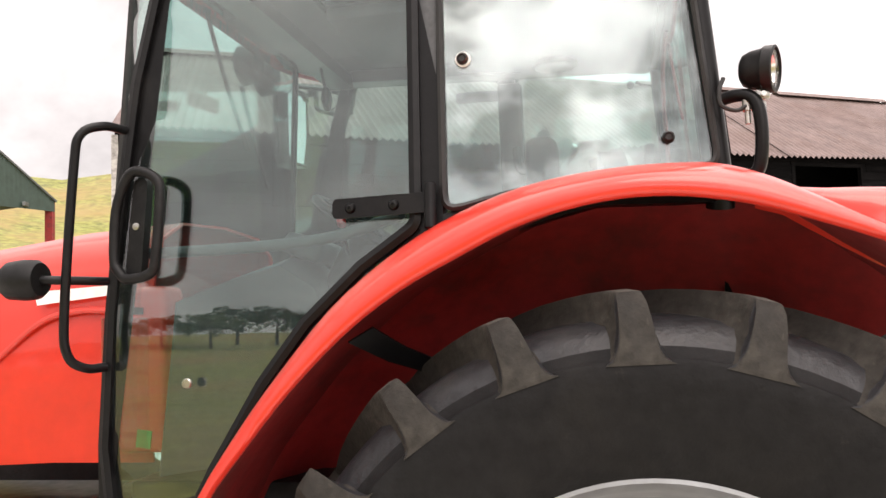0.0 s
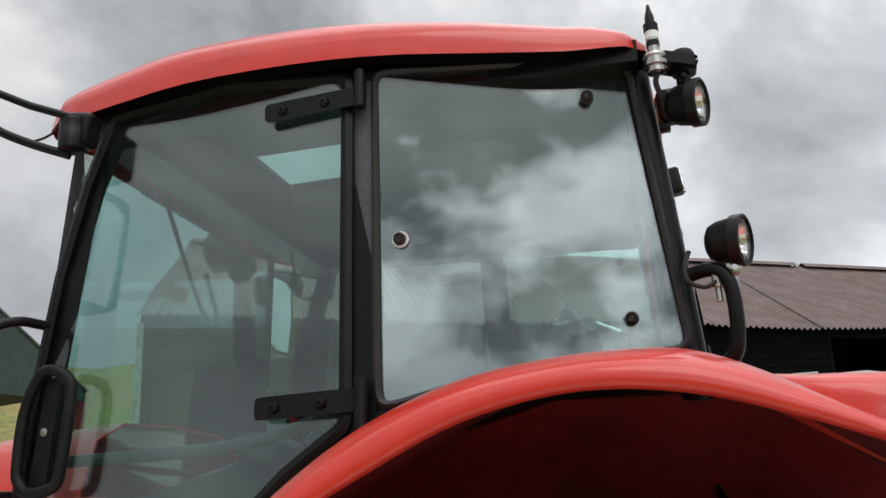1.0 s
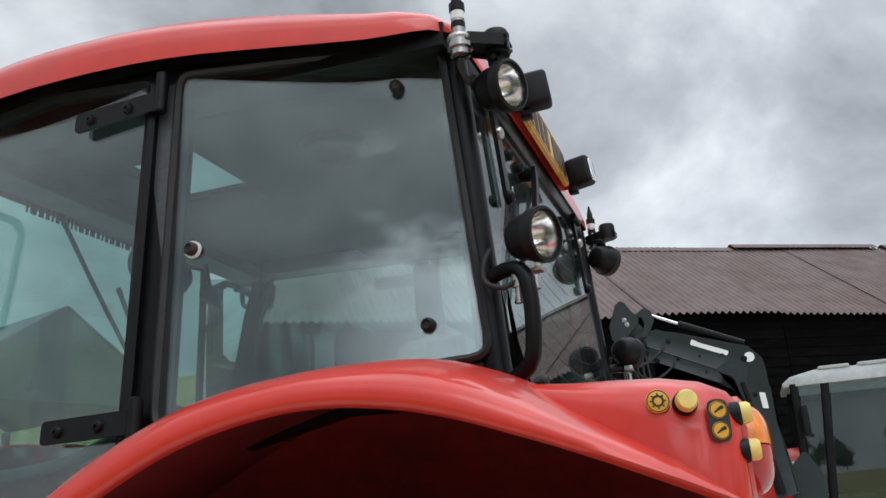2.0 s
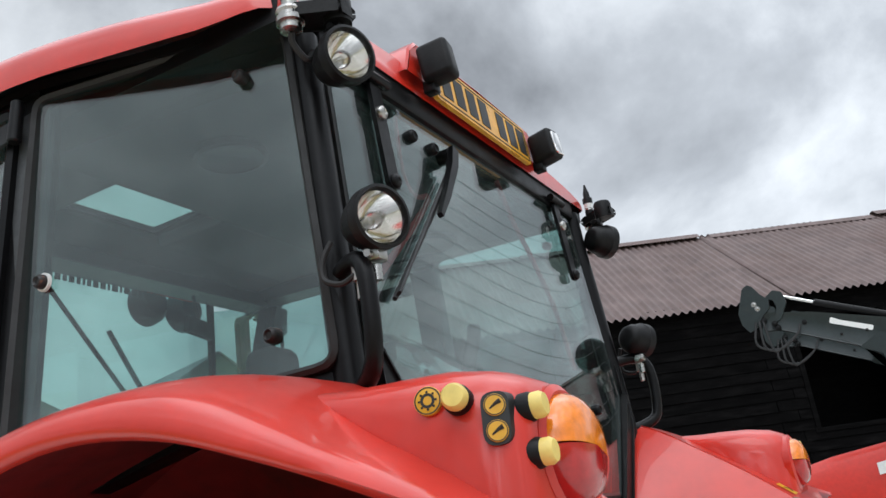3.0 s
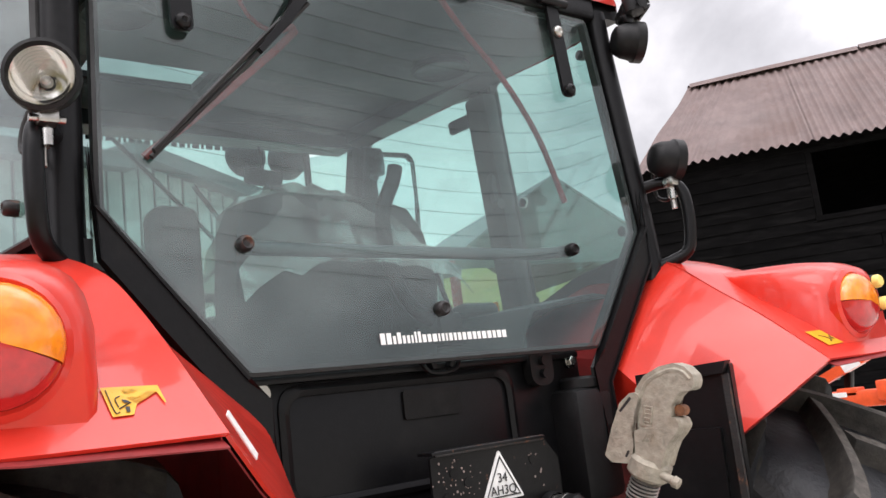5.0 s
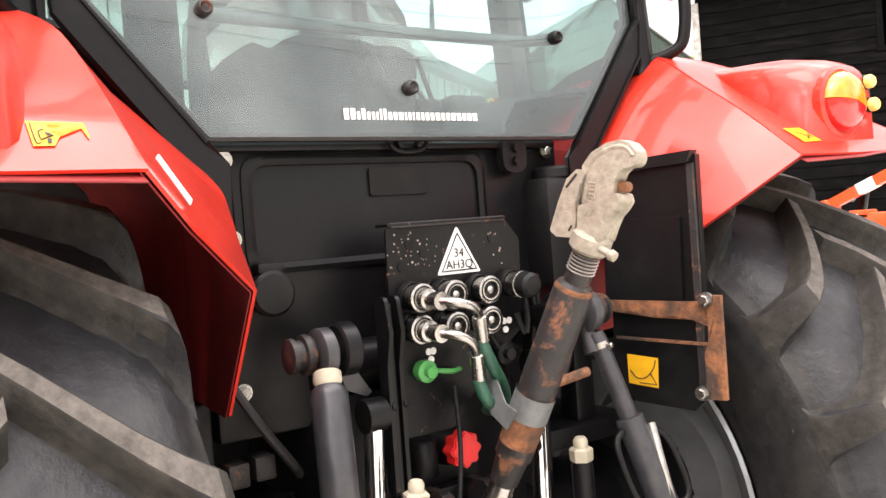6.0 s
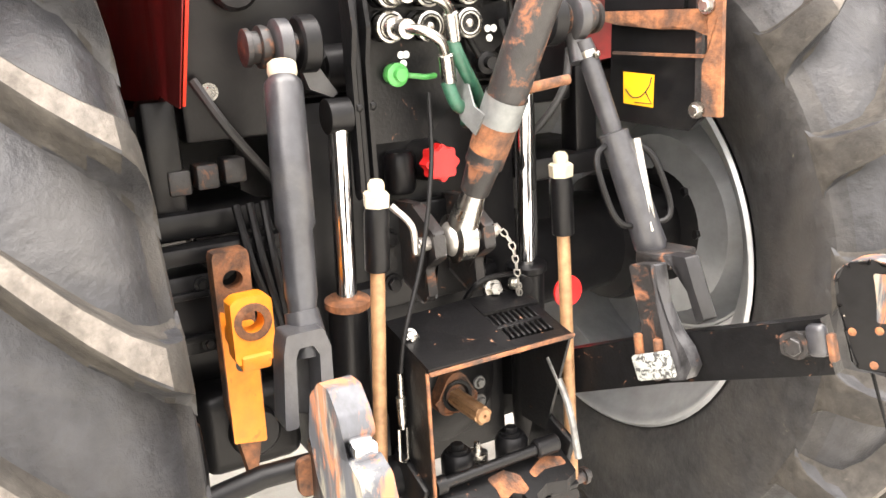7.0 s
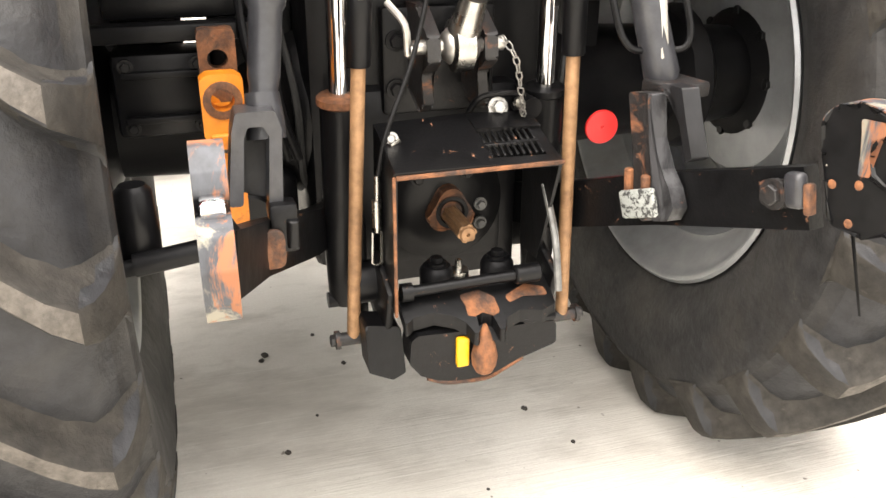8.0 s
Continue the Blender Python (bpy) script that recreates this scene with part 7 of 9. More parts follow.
# ---- fittings on the outside of the cab ----
def hinge(side, x0, z, pin_z0, pin_z1):
    """A strap hinge on a door, with its pin and two bolts."""
    out = lambda x, zz, o: Vector((x, side * (cab_half(x, zz) + o), zz))
    door = sides[side][0]
    h = smallpart("hinge", BLACK, lambda bm: (sheet(bm, rounded([(x0 - 0.235, z - 0.022), (x0 - 0.01, z - 0.022), (x0 - 0.01, z + 0.024), (x0 - 0.235, z + 0.024)], [0.012, 0, 0, 0.012]), lambda x, zz, d: out(x, zz, 0.018 - d), 0.008),
                                              cyl(bm, out(x0, pin_z0, 0.014), out(x0, pin_z1, 0.014), 0.014, seg=16, bevel=0.003)), door, "black strap hinge")
    for x in (x0 - 0.19, x0 - 0.085):
        smallpart("hinge_bolt", WORN_BLACK, lambda bm: lathe(bm, out(x, z, 0.014), out(x, z, 1.0), [(0, 0.014), (0.006, 0.013), (0.012, 0.009), (0.013, 0.004), (0.010, 0.003)], 14), h)


for s in (-1, 1):
    hinge(s, -0.162, 2.695, 2.665, 2.76)
    hinge(s, -0.160, 2.015, 1.955, 2.06)
    q = sides[s][1]
    for x, z in ((0.33, 2.663), (-0.085, 2.352), (0.371, 2.152)):
        o = lambda e: Vector((x, s * (cab_half(x, z) + e), z))
        smallpart("glass_bolt", RUSTY_BLACK, lambda bm: lathe(bm, o(-0.015), o(1), [(0, 0.014), (0.012, 0.014), (0.018, 0.0135), (0.022, 0.011), (0.024, 0.009), (0.020, 0.006), (0.020, 0.0)], 18), q, "rusty rubber-seated glass bolt")
    o = lambda e: Vector((-0.085, s * (cab_half(-0.085, 2.352) + e), 2.352))
    smallpart("bolt_washer", WHITE, lambda bm: lathe(bm, o(-0.012), o(1), [(0, 0.018), (0.006, 0.018)], 18), q, "pale washer")

# work lamps: a pair at the roof corners, a pair on the rails
def work_lamp(c, aim, parent, hang):
    c, aim = Vector(c), Vector(aim).normalized()
    L = smallpart("work_lamp", BLACK_PLASTIC, lambda bm: lathe(bm, c - aim * 0.075, c + aim, [(0.012, 0.001), (0.012, 0.026), (0.018, 0.036), (0.035, 0.044), (0.06, 0.048), (0.066, 0.053), (0.088, 0.053), (0.09, 0.0475), (0.078, 0.045)], 30, cap=False), parent, "round black work lamp with a ribbed glass")
    smallpart("reflector", REFLECTOR, lambda bm: lathe(bm, c - aim * 0.05, c + aim, [(0.004, 0.010), (0.008, 0.018), (0.022, 0.032), (0.043, 0.042), (0.052, 0.0447)], 28, cap=False), L)
    def glass_rings(bm):
        prof = [(0.004, 0.0455)]
        for k in range(8):
            r = 0.0435 - k * 0.005
            prof += [(0.006 + k * 0.0006, r), (0.0035 + k * 0.0006, r - 0.0025)]
        lathe(bm, c + aim * 0.003, c + aim, prof + [(0.010, 0.0005)], 32, cap=False)
    g = smallpart("lamp_glass", LAMP_GLASS, glass_rings, L, "ribbed clear glass", 25)
    g.visible_shadow = False
    smallpart("bulb", ZINC, lambda bm: lathe(bm, c - aim * 0.04, c + aim, [(0, 0.009), (0.012, 0.009), (0.02, 0.007), (0.024, 0.0)], 12), L)
    up = Vector((0, 0, 1 if hang > 0 else -1))
    smallpart("lamp_bracket", ZINC if hang < 0 else BLACK, lambda bm: (box(bm, c - aim * 0.02 + up * 0.058, (0.03, 0.028, 0.022), bevel=0.003), cyl(bm, c - aim * 0.02 + up * 0.06 + Vector((0, -0.025, 0)), c - aim * 0.02 + up * 0.06 + Vector((0, 0.025, 0)), 0.006), cyl(bm, c - aim * 0.02 + up * 0.075, c - aim * 0.02 + up * 0.10, 0.008, seg=10)), L, "bright bracket and bolt" if hang < 0 else "")
    return L


for s in (-1, 1):
    work_lamp((0.560 if s < 0 else 0.530, s * 0.715, 2.616), (0.88, -0.36, -0.12) if s < 0 else (0.5, 0.85, -0.15), tractor, 1)
    smallpart("lamp_arm", BLACK_PLASTIC, lambda bm: (sheet(bm, rounded([(0.462, s * 0.735), (0.464, s * 0.775), (0.505, s * 0.775), (0.572, s * 0.735), (0.572, s * 0.69), (0.53, s * 0.685)], 0.016, 4), lambda x, y, d: Vector((x, y, 2.716 - d)), 0.014), bmesh.ops.bevel(bm, geom=[e for e in bm.edges if e.calc_face_angle(0) > 1.2], offset=0.006, segments=2, affect="EDGES"), lathe(bm, (0.545, s * 0.707, 2.69), (0.545, s * 0.707, 3.7), [(0, 0.026), (0.045, 0.028), (0.054, 0.024), (0.056, 0.01)], 18)), label="black moulded lamp arm")
    b = smallpart("beacon_socket", ZINC, lambda bm: (lathe(bm, (0.484, s * 0.765, 2.672), (0.484, s * 0.765, 3.6), [(0, 0.012), (0.004, 0.020), (0.016, 0.020), (0.018, 0.026), (0.028, 0.026), (0.03, 0.022), (0.036, 0.022), (0.04, 0.026), (0.046, 0.024), (0.05, 0.014), (0.10, 0.0135)], 8 * 2),), label="threaded zinc beacon socket")
    smallpart("socket_plug", BLACK_PLASTIC, lambda bm: lathe(bm, (0.484, s * 0.765, 2.737), (0.484, s * 0.765, 3.6), [(0, 0.0145), (0.014, 0.0145), (0.015, 0.012), (0.038, 0.012), (0.039, 0.016), (0.056, 0.016), (0.058, 0.011), (0.076, 0.010), (0.090, 0.006), (0.105, 0.003)], 14), b, "black plug with a strip of tape")
    smallpart("tape", WHITE, lambda bm: lathe(bm, (0.484, s * 0.765, 2.757), (0.484, s * 0.765, 3.6), [(0, 0.0142), (0.017, 0.0142)], 14, cap=False), b)
    smallpart("socket_cable", RUBBER_SEAL, lambda bm: tube(bm, [(0.484, s * 0.765, 2.672), (0.48, s * 0.758, 2.655), (0.49, s * 0.735, 2.63), (0.495, s * 0.72, 2.65)], 0.006, 8, 5), b)
    # lower lamp on its bent hand rail
    work_lamp((0.600 if s < 0 else 0.565, s * 0.742, 2.290), (0.88, -0.38, -0.10) if s < 0 else (0.46, 0.88, -0.16), tractor, -1)
    smallpart("grab_rail", BLACK, lambda bm: tube(bm, [(0.485, s * 0.70, 2.235), (0.53, s * 0.725, 2.24), (0.56, s * 0.745, 2.225), (0.572, s * 0.752, 2.18), (0.57, s * 0.75, 2.10), (0.555, s * 0.74, 2.055), (0.50, s * 0.70, 2.03)], 0.015, 12, 5), label="bent black grab rail")
    smallpart("lamp_stalk", STEEL, lambda bm: (tube(bm, [(0.548, s * 0.735, 2.225), (0.548, s * 0.735, 2.20)], 0.012, 10), cyl(bm, (0.548, s * 0.735, 2.22), (0.548, s * 0.735, 2.17), 0.007)))
    smallpart("lamp_cable", RUBBER_SEAL, lambda bm: tube(bm, [(0.50, s * 0.735, 2.28), (0.488, s * 0.745, 2.25), (0.49, s * 0.75, 2.215), (0.52, s * 0.748, 2.20), (0.545, s * 0.742, 2.21)], 0.005, 8, 5))
    # rear window hinges and bolts
    y = s * 0.482
    hg = smallpart("window_hinge", BLACK, lambda bm: (sheet(bm, rounded([(y - 0.020, 2.455), (y + 0.020, 2.455), (y + 0.020, 2.70), (y - 0.020, 2.70)], 0.016, 4), lambda yy, z, d: Vector((RX(z) + 0.022 - d, yy, z)), 0.010), cyl(bm, (0.475, y - 0.045, 2.708), (0.475, y + 0.045, 2.708), 0.011, seg=14)), rear_window, "black window hinge arm")
    for z in (2.626, 2.471):
        smallpart("hinge_bolt", ZINC if z > 2.6 else WORN_BLACK, lambda bm: lathe(bm, (RX(z) + 0.02, y, z), (2, y, z), [(0, 0.015), (0.008, 0.015), (0.012, 0.012), (0.014, 0.006), (0.011, 0.003)], 14), hg)
for y, z, m in ((-0.405, 2.07, RUSTY_BLACK), (0.395, 2.07, BLACK), (-0.004, 1.945, RUSTY_BLACK), (-0.34, 2.63, BLACK), (-0.248, 2.631, BLACK)):
    smallpart("glass_bolt", m, lambda bm: lathe(bm, (RX(z) - 0.004, y, z), (2, y, z + 0.02), [(0, 0.015), (0.014, 0.015), (0.02, 0.0135), (0.023, 0.010), (0.019, 0.006), (0.019, 0.0)], 18), rear_window, "rubber-seated glass bolt")
# wiper
wiper = smallpart("rear_wiper", BLACK, lambda bm: (lathe(bm, (RX(2.62), -0.207, 2.622), (2, -0.207, 2.622), [(0, 0.018), (0.03, 0.018), (0.034, 0.014)], 16), sheet(bm, [(-0.216, 2.640), (-0.194, 2.630), (-0.212, 2.585), (-0.285, 2.490), (-0.345, 2.425), (-0.352, 2.433), (-0.300, 2.500), (-0.238, 2.590)], lambda y, z, d: Vector((RX(z) + 0.045 - d, y, z)), 0.012)), rear_window, "black rear wiper")
smallpart("wiper_blade", RUBBER_SEAL, lambda bm: (tube(bm, [(RX(2.6) + 0.024, -0.228, 2.575), (RX(2.42) + 0.024, -0.38, 2.412), (RX(2.2) + 0.022, -0.555, 2.222)], 0.007, 6, 4, squash=0.6), tube(bm, [(RX(2.5) + 0.016, -0.222, 2.56), (RX(2.4) + 0.014, -0.375, 2.40), (RX(2.2) + 0.012, -0.556, 2.214)], 0.005, 6, 3)), wiper, "long wiper blade")
smallpart("wiper_nut", ZINC, lambda bm: bolt(bm, (RX(2.62) + 0.03, -0.207, 2.622), (1, 0, 0), 0.010, 0.012), wiper)
# heating wires in the glass
def wires(bm):
    for k in range(13):
        z0 = 2.02 + k * 0.048
        tube(bm, [(RX(z0) + 0.0065, -0.55, z0 + 0.03), (RX(z0) + 0.0065, -0.25, z0), (RX(z0) + 0.0065, 0.1, z0 - 0.02), (RX(z0) + 0.0065, 0.38, z0 + 0.0), (RX(z0 + 0.06) + 0.0065, 0.58, z0 + 0.06)], 0.0004, 4, 4)
tagged(smallpart("heating_wire", RUBBER_SEAL, wires, rear_window, "fine dark heating wires"), "fine dark heating wires", kind="stuff")
# web address printed on the glass, shown as plain bars
random.seed(5)
yy = -0.158
while yy < 0.142:
    wbar = random.choice((0.006, 0.008, 0.010, 0.004))
    hbar = random.choice((0.015, 0.015, 0.021))
    smallpart("printed_bar", WHITE, lambda bm: sheet(bm, [(yy, 1.881), (yy + wbar, 1.881), (yy + wbar, 1.881 + hbar), (yy, 1.881 + hbar)], lambda y, z, d: Vector((RX(z) + 0.0062 - d, y, z)), 0.0015), rear_window, "white printed lettering bar")
    yy += wbar + 0.004

# number plate on its raised housing, the characters as bars
smallpart("plate_housing", RED, lambda bm: (grid(bm, [[(x, y, z) for y, z in ((-0.37, 2.775), (-0.345, 2.84), (-0.31, 2.872), (0.0, 2.88), (0.31, 2.872), (0.345, 2.84), (0.37, 2.775))] for x in (0.30, 0.40, 0.47, 0.485)] + [[(0.489, y * 0.985, lerp(2.775, z, 0.93)) for y, z in ((-0.37, 2.775), (-0.345, 2.84), (-0.31, 2.872), (0.0, 2.88), (0.31, 2.872), (0.345, 2.84), (0.37, 2.775))]]), bm.faces.new([bm.verts.new((0.489, y, z)) for y, z in ((-0.36, 2.775), (-0.335, 2.84), (-0.30, 2.866), (0.30, 2.866), (0.335, 2.84), (0.36, 2.775))])), label="raised red plate housing", sharp=50)
plate = smallpart("number_plate", PLATE_Y, lambda bm: sheet(bm, rounded([(-0.262, 2.745), (0.262, 2.745), (0.262, 2.857), (-0.262, 2.857)], 0.012), lambda y, z, d: Vector((0.502 - d - (z - 2.745) * 0.06, y, z)), 0.012), label="yellow number plate")
smallpart("plate_border", INK, lambda bm: ring(bm, rounded([(-0.255, 2.752), (0.255, 2.752), (0.255, 2.85), (-0.255, 2.85)], 0.008), rounded([(-0.252, 2.755), (0.252, 2.755), (0.252, 2.847), (-0.252, 2.847)], 0.006), lambda y, z, d: Vector((0.5032 - d - (z - 2.745) * 0.06, y, z)), 0.001), plate)
for y in (-0.20, -0.135, -0.07, -0.005, 0.095, 0.16, 0.222):
    smallpart("plate_bar", INK, lambda bm: sheet(bm, [(y - 0.023, 2.765), (y + 0.023, 2.765), (y + 0.023, 2.84), (y - 0.023, 2.84)], lambda yq, z, d: Vector((0.5035 - d - (z - 2.745) * 0.06, yq, z)), 0.0014), plate)
for s in (-1, 1):
    lb = smallpart("plate_lamp", BLACK_PLASTIC, lambda bm: box(bm, (0.535, s * 0.303, 2.80), (0.075, 0.058, 0.092), (0, -6, s * -8), 0.012, 3), label="black plate lamp housing")
    g = smallpart("lens", REFLECTOR, lambda bm: box(bm, (0.573, s * 0.300, 2.80), (0.008, 0.042, 0.068), (0, -6, s * -8), 0.003), lb, "clear ribbed lens") if s > 0 else None
    smallpart("lamp_foot", BLACK, lambda bm: box(bm, (0.51, s * 0.30, 2.748), (0.03, 0.03, 0.03), bevel=0.004), lb)

# grab rail, indicator and mirror arms at the front posts
for s in (-1, 1):
    smallpart("door_rail", BLACK, lambda bm: tube(bm, [(-0.965, s * 0.80, 2.262), (-0.99, s * 0.86, 2.262), (-1.025, s * 0.90, 2.235), (-1.04, s * 0.905, 2.15), (-1.066, s * 0.905, 1.80), (-1.060, s * 0.90, 1.70), (-1.035, s * 0.865, 1.668), (-1.01, s * 0.82, 1.668)], 0.0115, 10, 5), label="thin black grab rail")
    ind = smallpart("front_indicator", BLACK_PLASTIC, lambda bm: lathe(bm, (-1.225, s * 0.925, 1.885), (-0.5, s * 0.925, 1.885), [(0, 0.005), (0.008, 0.03), (0.03, 0.046), (0.07, 0.05), (0.10, 0.048), (0.112, 0.04)], 20), label="black round indicator on a stalk")
    smallpart("stalk", BLACK, lambda bm: tube(bm, [(-1.14, s * 0.925, 1.885), (-1.08, s * 0.91, 1.882), (-1.01, s * 0.81, 1.88)], 0.011, 10, 3), ind)
    hd = smallpart("door_handle", BLACK_PLASTIC, lambda bm: (sheet(bm, rounded([(-0.945, 1.885), (-0.90, 1.885), (-0.885, 2.13), (-0.925, 2.13)], 0.02, 4), side_lift(s, 0.03), 0.03), tube(bm, [Vector((x, s * (cab_half(x, z) + 0.045), z)) for x, z in ((-0.955, 1.90), (-0.93, 1.88), (-0.865, 1.89), (-0.85, 1.93), (-0.84, 2.07), (-0.85, 2.12), (-0.90, 2.145), (-0.935, 2.13), (-0.965, 2.05), (-0.968, 1.93), (-0.955, 1.90))], 0.013, 10, 4)), sides[s][0], "black looped door handle plate")
    smallpart("handle_lock", ZINC, lambda bm: lathe(bm, (-0.915, s * (cab_half(-0.915, 2.01) + 0.028), 2.01), (-0.915, s * 3, 2.01), [(0, 0.009), (0.006, 0.009), (0.007, 0.004)], 14), hd)
    MX, MY, MZ = (-1.29, 1.14, 2.67) if s < 0 else (-1.25, 1.175, 2.71)
    arm = smallpart("mirror_arm", BLACK, lambda bm: (box(bm, (-0.885, s * 0.82, 2.735), (0.07, 0.06, 0.085), (0, 10, 0), 0.015, 3), tube(bm, [(-0.90, s * 0.84, 2.665), (-0.98, s * 0.872, 2.693), (-1.035, s * 0.910, 2.716), (-1.058, s * 0.926, 2.738), (-1.066, s * 0.934, 2.785), (-1.075, s * 0.94, 2.828)], 0.011, 10, 5), tube(bm, [(-0.90, s * 0.84, 2.765), (-1.0, s * 0.87, 2.80), (-1.22, s * 1.05, 2.885), (-1.32, s * 1.13, 2.90)], 0.010, 10), tube(bm, [(-0.925, s * 0.848, 2.768), (-0.932, s * 0.852, 2.735), (-0.955, s * 0.862, 2.712), (-0.985, s * 0.873, 2.70)], 0.003, 6, 4), lathe(bm, (-0.895, s * 0.843, 2.672), (-0.895, s * 0.843, 3.6), [(0, 0.022), (0.006, 0.031), (0.045, 0.033), (0.048, 0.031), (0.080, 0.031), (0.086, 0.022)], 20), lathe(bm, (-1.105, s * 0.965, 2.802), (-1.105, s * 0.965, 3.8), [(0, 0.010), (0.004, 0.021), (0.010, 0.022), (0.014, 0.010), (0.04, 0.010)], 16)), label="black double mirror arm")
    mh = smallpart("wing_mirror", BLACK_PLASTIC, lambda bm: (sheet(bm, rounded([(-0.10, -0.19), (0.10, -0.19), (0.10, 0.19), (-0.10, 0.19)], 0.045, 5), lambda a, b, d: Vector((MX - d + a * 0.12, s * (MY + a), MZ + b)), 0.06), bmesh.ops.bevel(bm, geom=[e for e in bm.edges if e.calc_face_angle(0) > 1.2], offset=0.015, segments=2, affect="EDGES"), tube(bm, [(-1.32, s * 1.13, 2.90), (-1.33, s * 1.14, 2.78)], 0.012, 8)), arm, "upright black wing mirror")
    smallpart("mirror_glass", MIRROR, lambda bm: sheet(bm, rounded([(-0.09, -0.18), (0.09, -0.18), (0.09, 0.18), (-0.09, 0.18)], 0.04, 5), lambda a, b, d: Vector((MX + 0.002 - d + a * 0.12, s * (MY + a), MZ + b)), 0.003), mh)

# switches and stickers on the fenders
for s in (-1, 1):
    for p, n in (((0.825, 0.990, 1.936), (0.25, 1, 0.12)), ((0.884, 0.952, 1.918), (1, -0.05, 0.05)), ((0.888, 0.956, 1.868), (1, -0.05, 0.0))):
        c, d = Vector((p[0], s * p[1], p[2])), Vector((n[0], s * n[1], n[2])).normalized()
        sw = smallpart("push_switch", BLACK_PLASTIC, lambda bm: lathe(bm, c - d * 0.012, c + d, [(0, 0.0170), (0.020, 0.0170), (0.024, 0.0155)], 22), label="round push switch")
        smallpart("button", YELLOW_BTN, lambda bm: lathe(bm, c + d * 0.009, c + d, [(0, 0.0150), (0.012, 0.0150), (0.017, 0.012), (0.018, 0.0)], 22), sw, "yellow rubber button")
    smallpart("pictogram_plate", INK, lambda bm: sheet(bm, rounded([(0.853, 1.880), (0.881, 1.880), (0.881, 1.938), (0.853, 1.938)], 0.013, 4), lambda x, z, d: Vector((x, s * (1.0005 - (x - 0.848) * 0.42 - max(0.0, z - 1.90) * 0.12 - d), z)), 0.02), label="black capsule-shaped pictogram label")
    for p, n, r in (((0.790, 0.996, 1.942), (0.2, 1, 0.12), 0.0165), ((0.867, 0.989, 1.923), (0.4, 1, 0.1), 0.0120), ((0.867, 0.9915, 1.895), (0.4, 1, 0.1), 0.0120)):
        c, d = Vector((p[0], s * p[1], p[2])), Vector((n[0], s * n[1], n[2])).normalized()
        u = Vector((0, 0, 1)).cross(d).normalized()
        v = d.cross(u)
        st = smallpart("pictogram", YELLOW, lambda bm: lathe(bm, c - d * 0.012, c + d, [(0, r), (0.0135, r), (0.014, r * 0.95), (0.014, 0.0)], 22), label="yellow round pictogram")
        def print_ink(bm):
            lathe(bm, c + d * 0.0005, c + d, [(0, r * 0.95), (0.0018, r * 0.95), (0.0018, r * 0.86), (0, r * 0.86)], 22, cap=False)
            if r > 0.015:
                lathe(bm, c + d * 0.0005, c + d, [(0, r * 0.52), (0.0018, r * 0.52), (0.0018, r * 0.32), (0, r * 0.32)], 16, cap=False)
                for k in range(8):
                    a = k * math.tau / 8
                    e = u * math.cos(a) + v * math.sin(a)
                    box(bm, c + d * 0.0018 + e * r * 0.6, (r * 0.14,) * 3)
            else:
                tube(bm, [c + d * 0.0018 - (u * 0.5 + v * 0.3) * r, c + d * 0.0018 + (u * 0.1 + v * 0.1) * r, c + d * 0.0018 + (u * 0.55 + v * 0.3) * r], lambda t: lerp(0.0010, 0.0030, t), 6)
        smallpart("pictogram_print", INK, print_ink, st)

# nose: bonnet, step and side panel ahead of the cab
smallpart("bonnet", RED, lambda bm: grid(bm, [[Vector((x, w * c, z0 + (zt - z0) * sn)) for c, sn in ((-1, 0), (-1.0, 0.45), (-0.97, 0.72), (-0.86, 0.9), (-0.6, 0.98), (0, 1.0), (0.6, 0.98), (0.86, 0.9), (0.97, 0.72), (1.0, 0.45), (1, 0))] for x, w, z0, zt in ((-1.08, 0.48, 1.38, 2.10), (-1.4, 0.475, 1.38, 2.085), (-1.9, 0.46, 1.36, 2.03), (-2.4, 0.43, 1.3, 1.94), (-2.75, 0.38, 1.25, 1.80), (-2.86, 0.33, 1.25, 1.62))], 0.008), label="long glossy red bonnet", sharp=60)
for s in (-1, 1):
    smallpart("bonnet_crease", RED, lambda bm: tube(bm, [(-1.20, s * 0.482, 1.815), (-1.32, s * 0.48, 1.818), (-1.44, s * 0.476, 1.79), (-1.57, s * 0.472, 1.70), (-1.85, s * 0.463, 1.48)], 0.010, 8, 5), label="pressed crease along the bonnet")
    smallpart("bonnet_decal", WHITE, lambda bm: sheet(bm, [(-1.45, 1.84), (-1.22, 1.86), (-1.20, 1.89), (-1.46, 1.88)], lambda x, z, d: Vector((x, s * (0.484 - d), z)), 0.003), label="white decal bar")
    smallpart("side_tank", RED, lambda bm: box(bm, (-1.10, s * 0.45, 1.645), (0.15, 0.12, 0.47), (0, 0, 0), 0.02, 3), label="red side panel ahead of the cab")
    smallpart("green_label", GREEN_PLASTIC, lambda bm: box(bm, (-1.09, s * 0.512, 1.45), (0.045, 0.004, 0.05), (0, 8, 0), 0.001), label="small green label")
smallpart("engine_block", BLACK, lambda bm: box(bm, (-1.6, 0, 0.95), (2.4, 0.56, 0.5), bevel=0.05), label="dark engine and front frame")
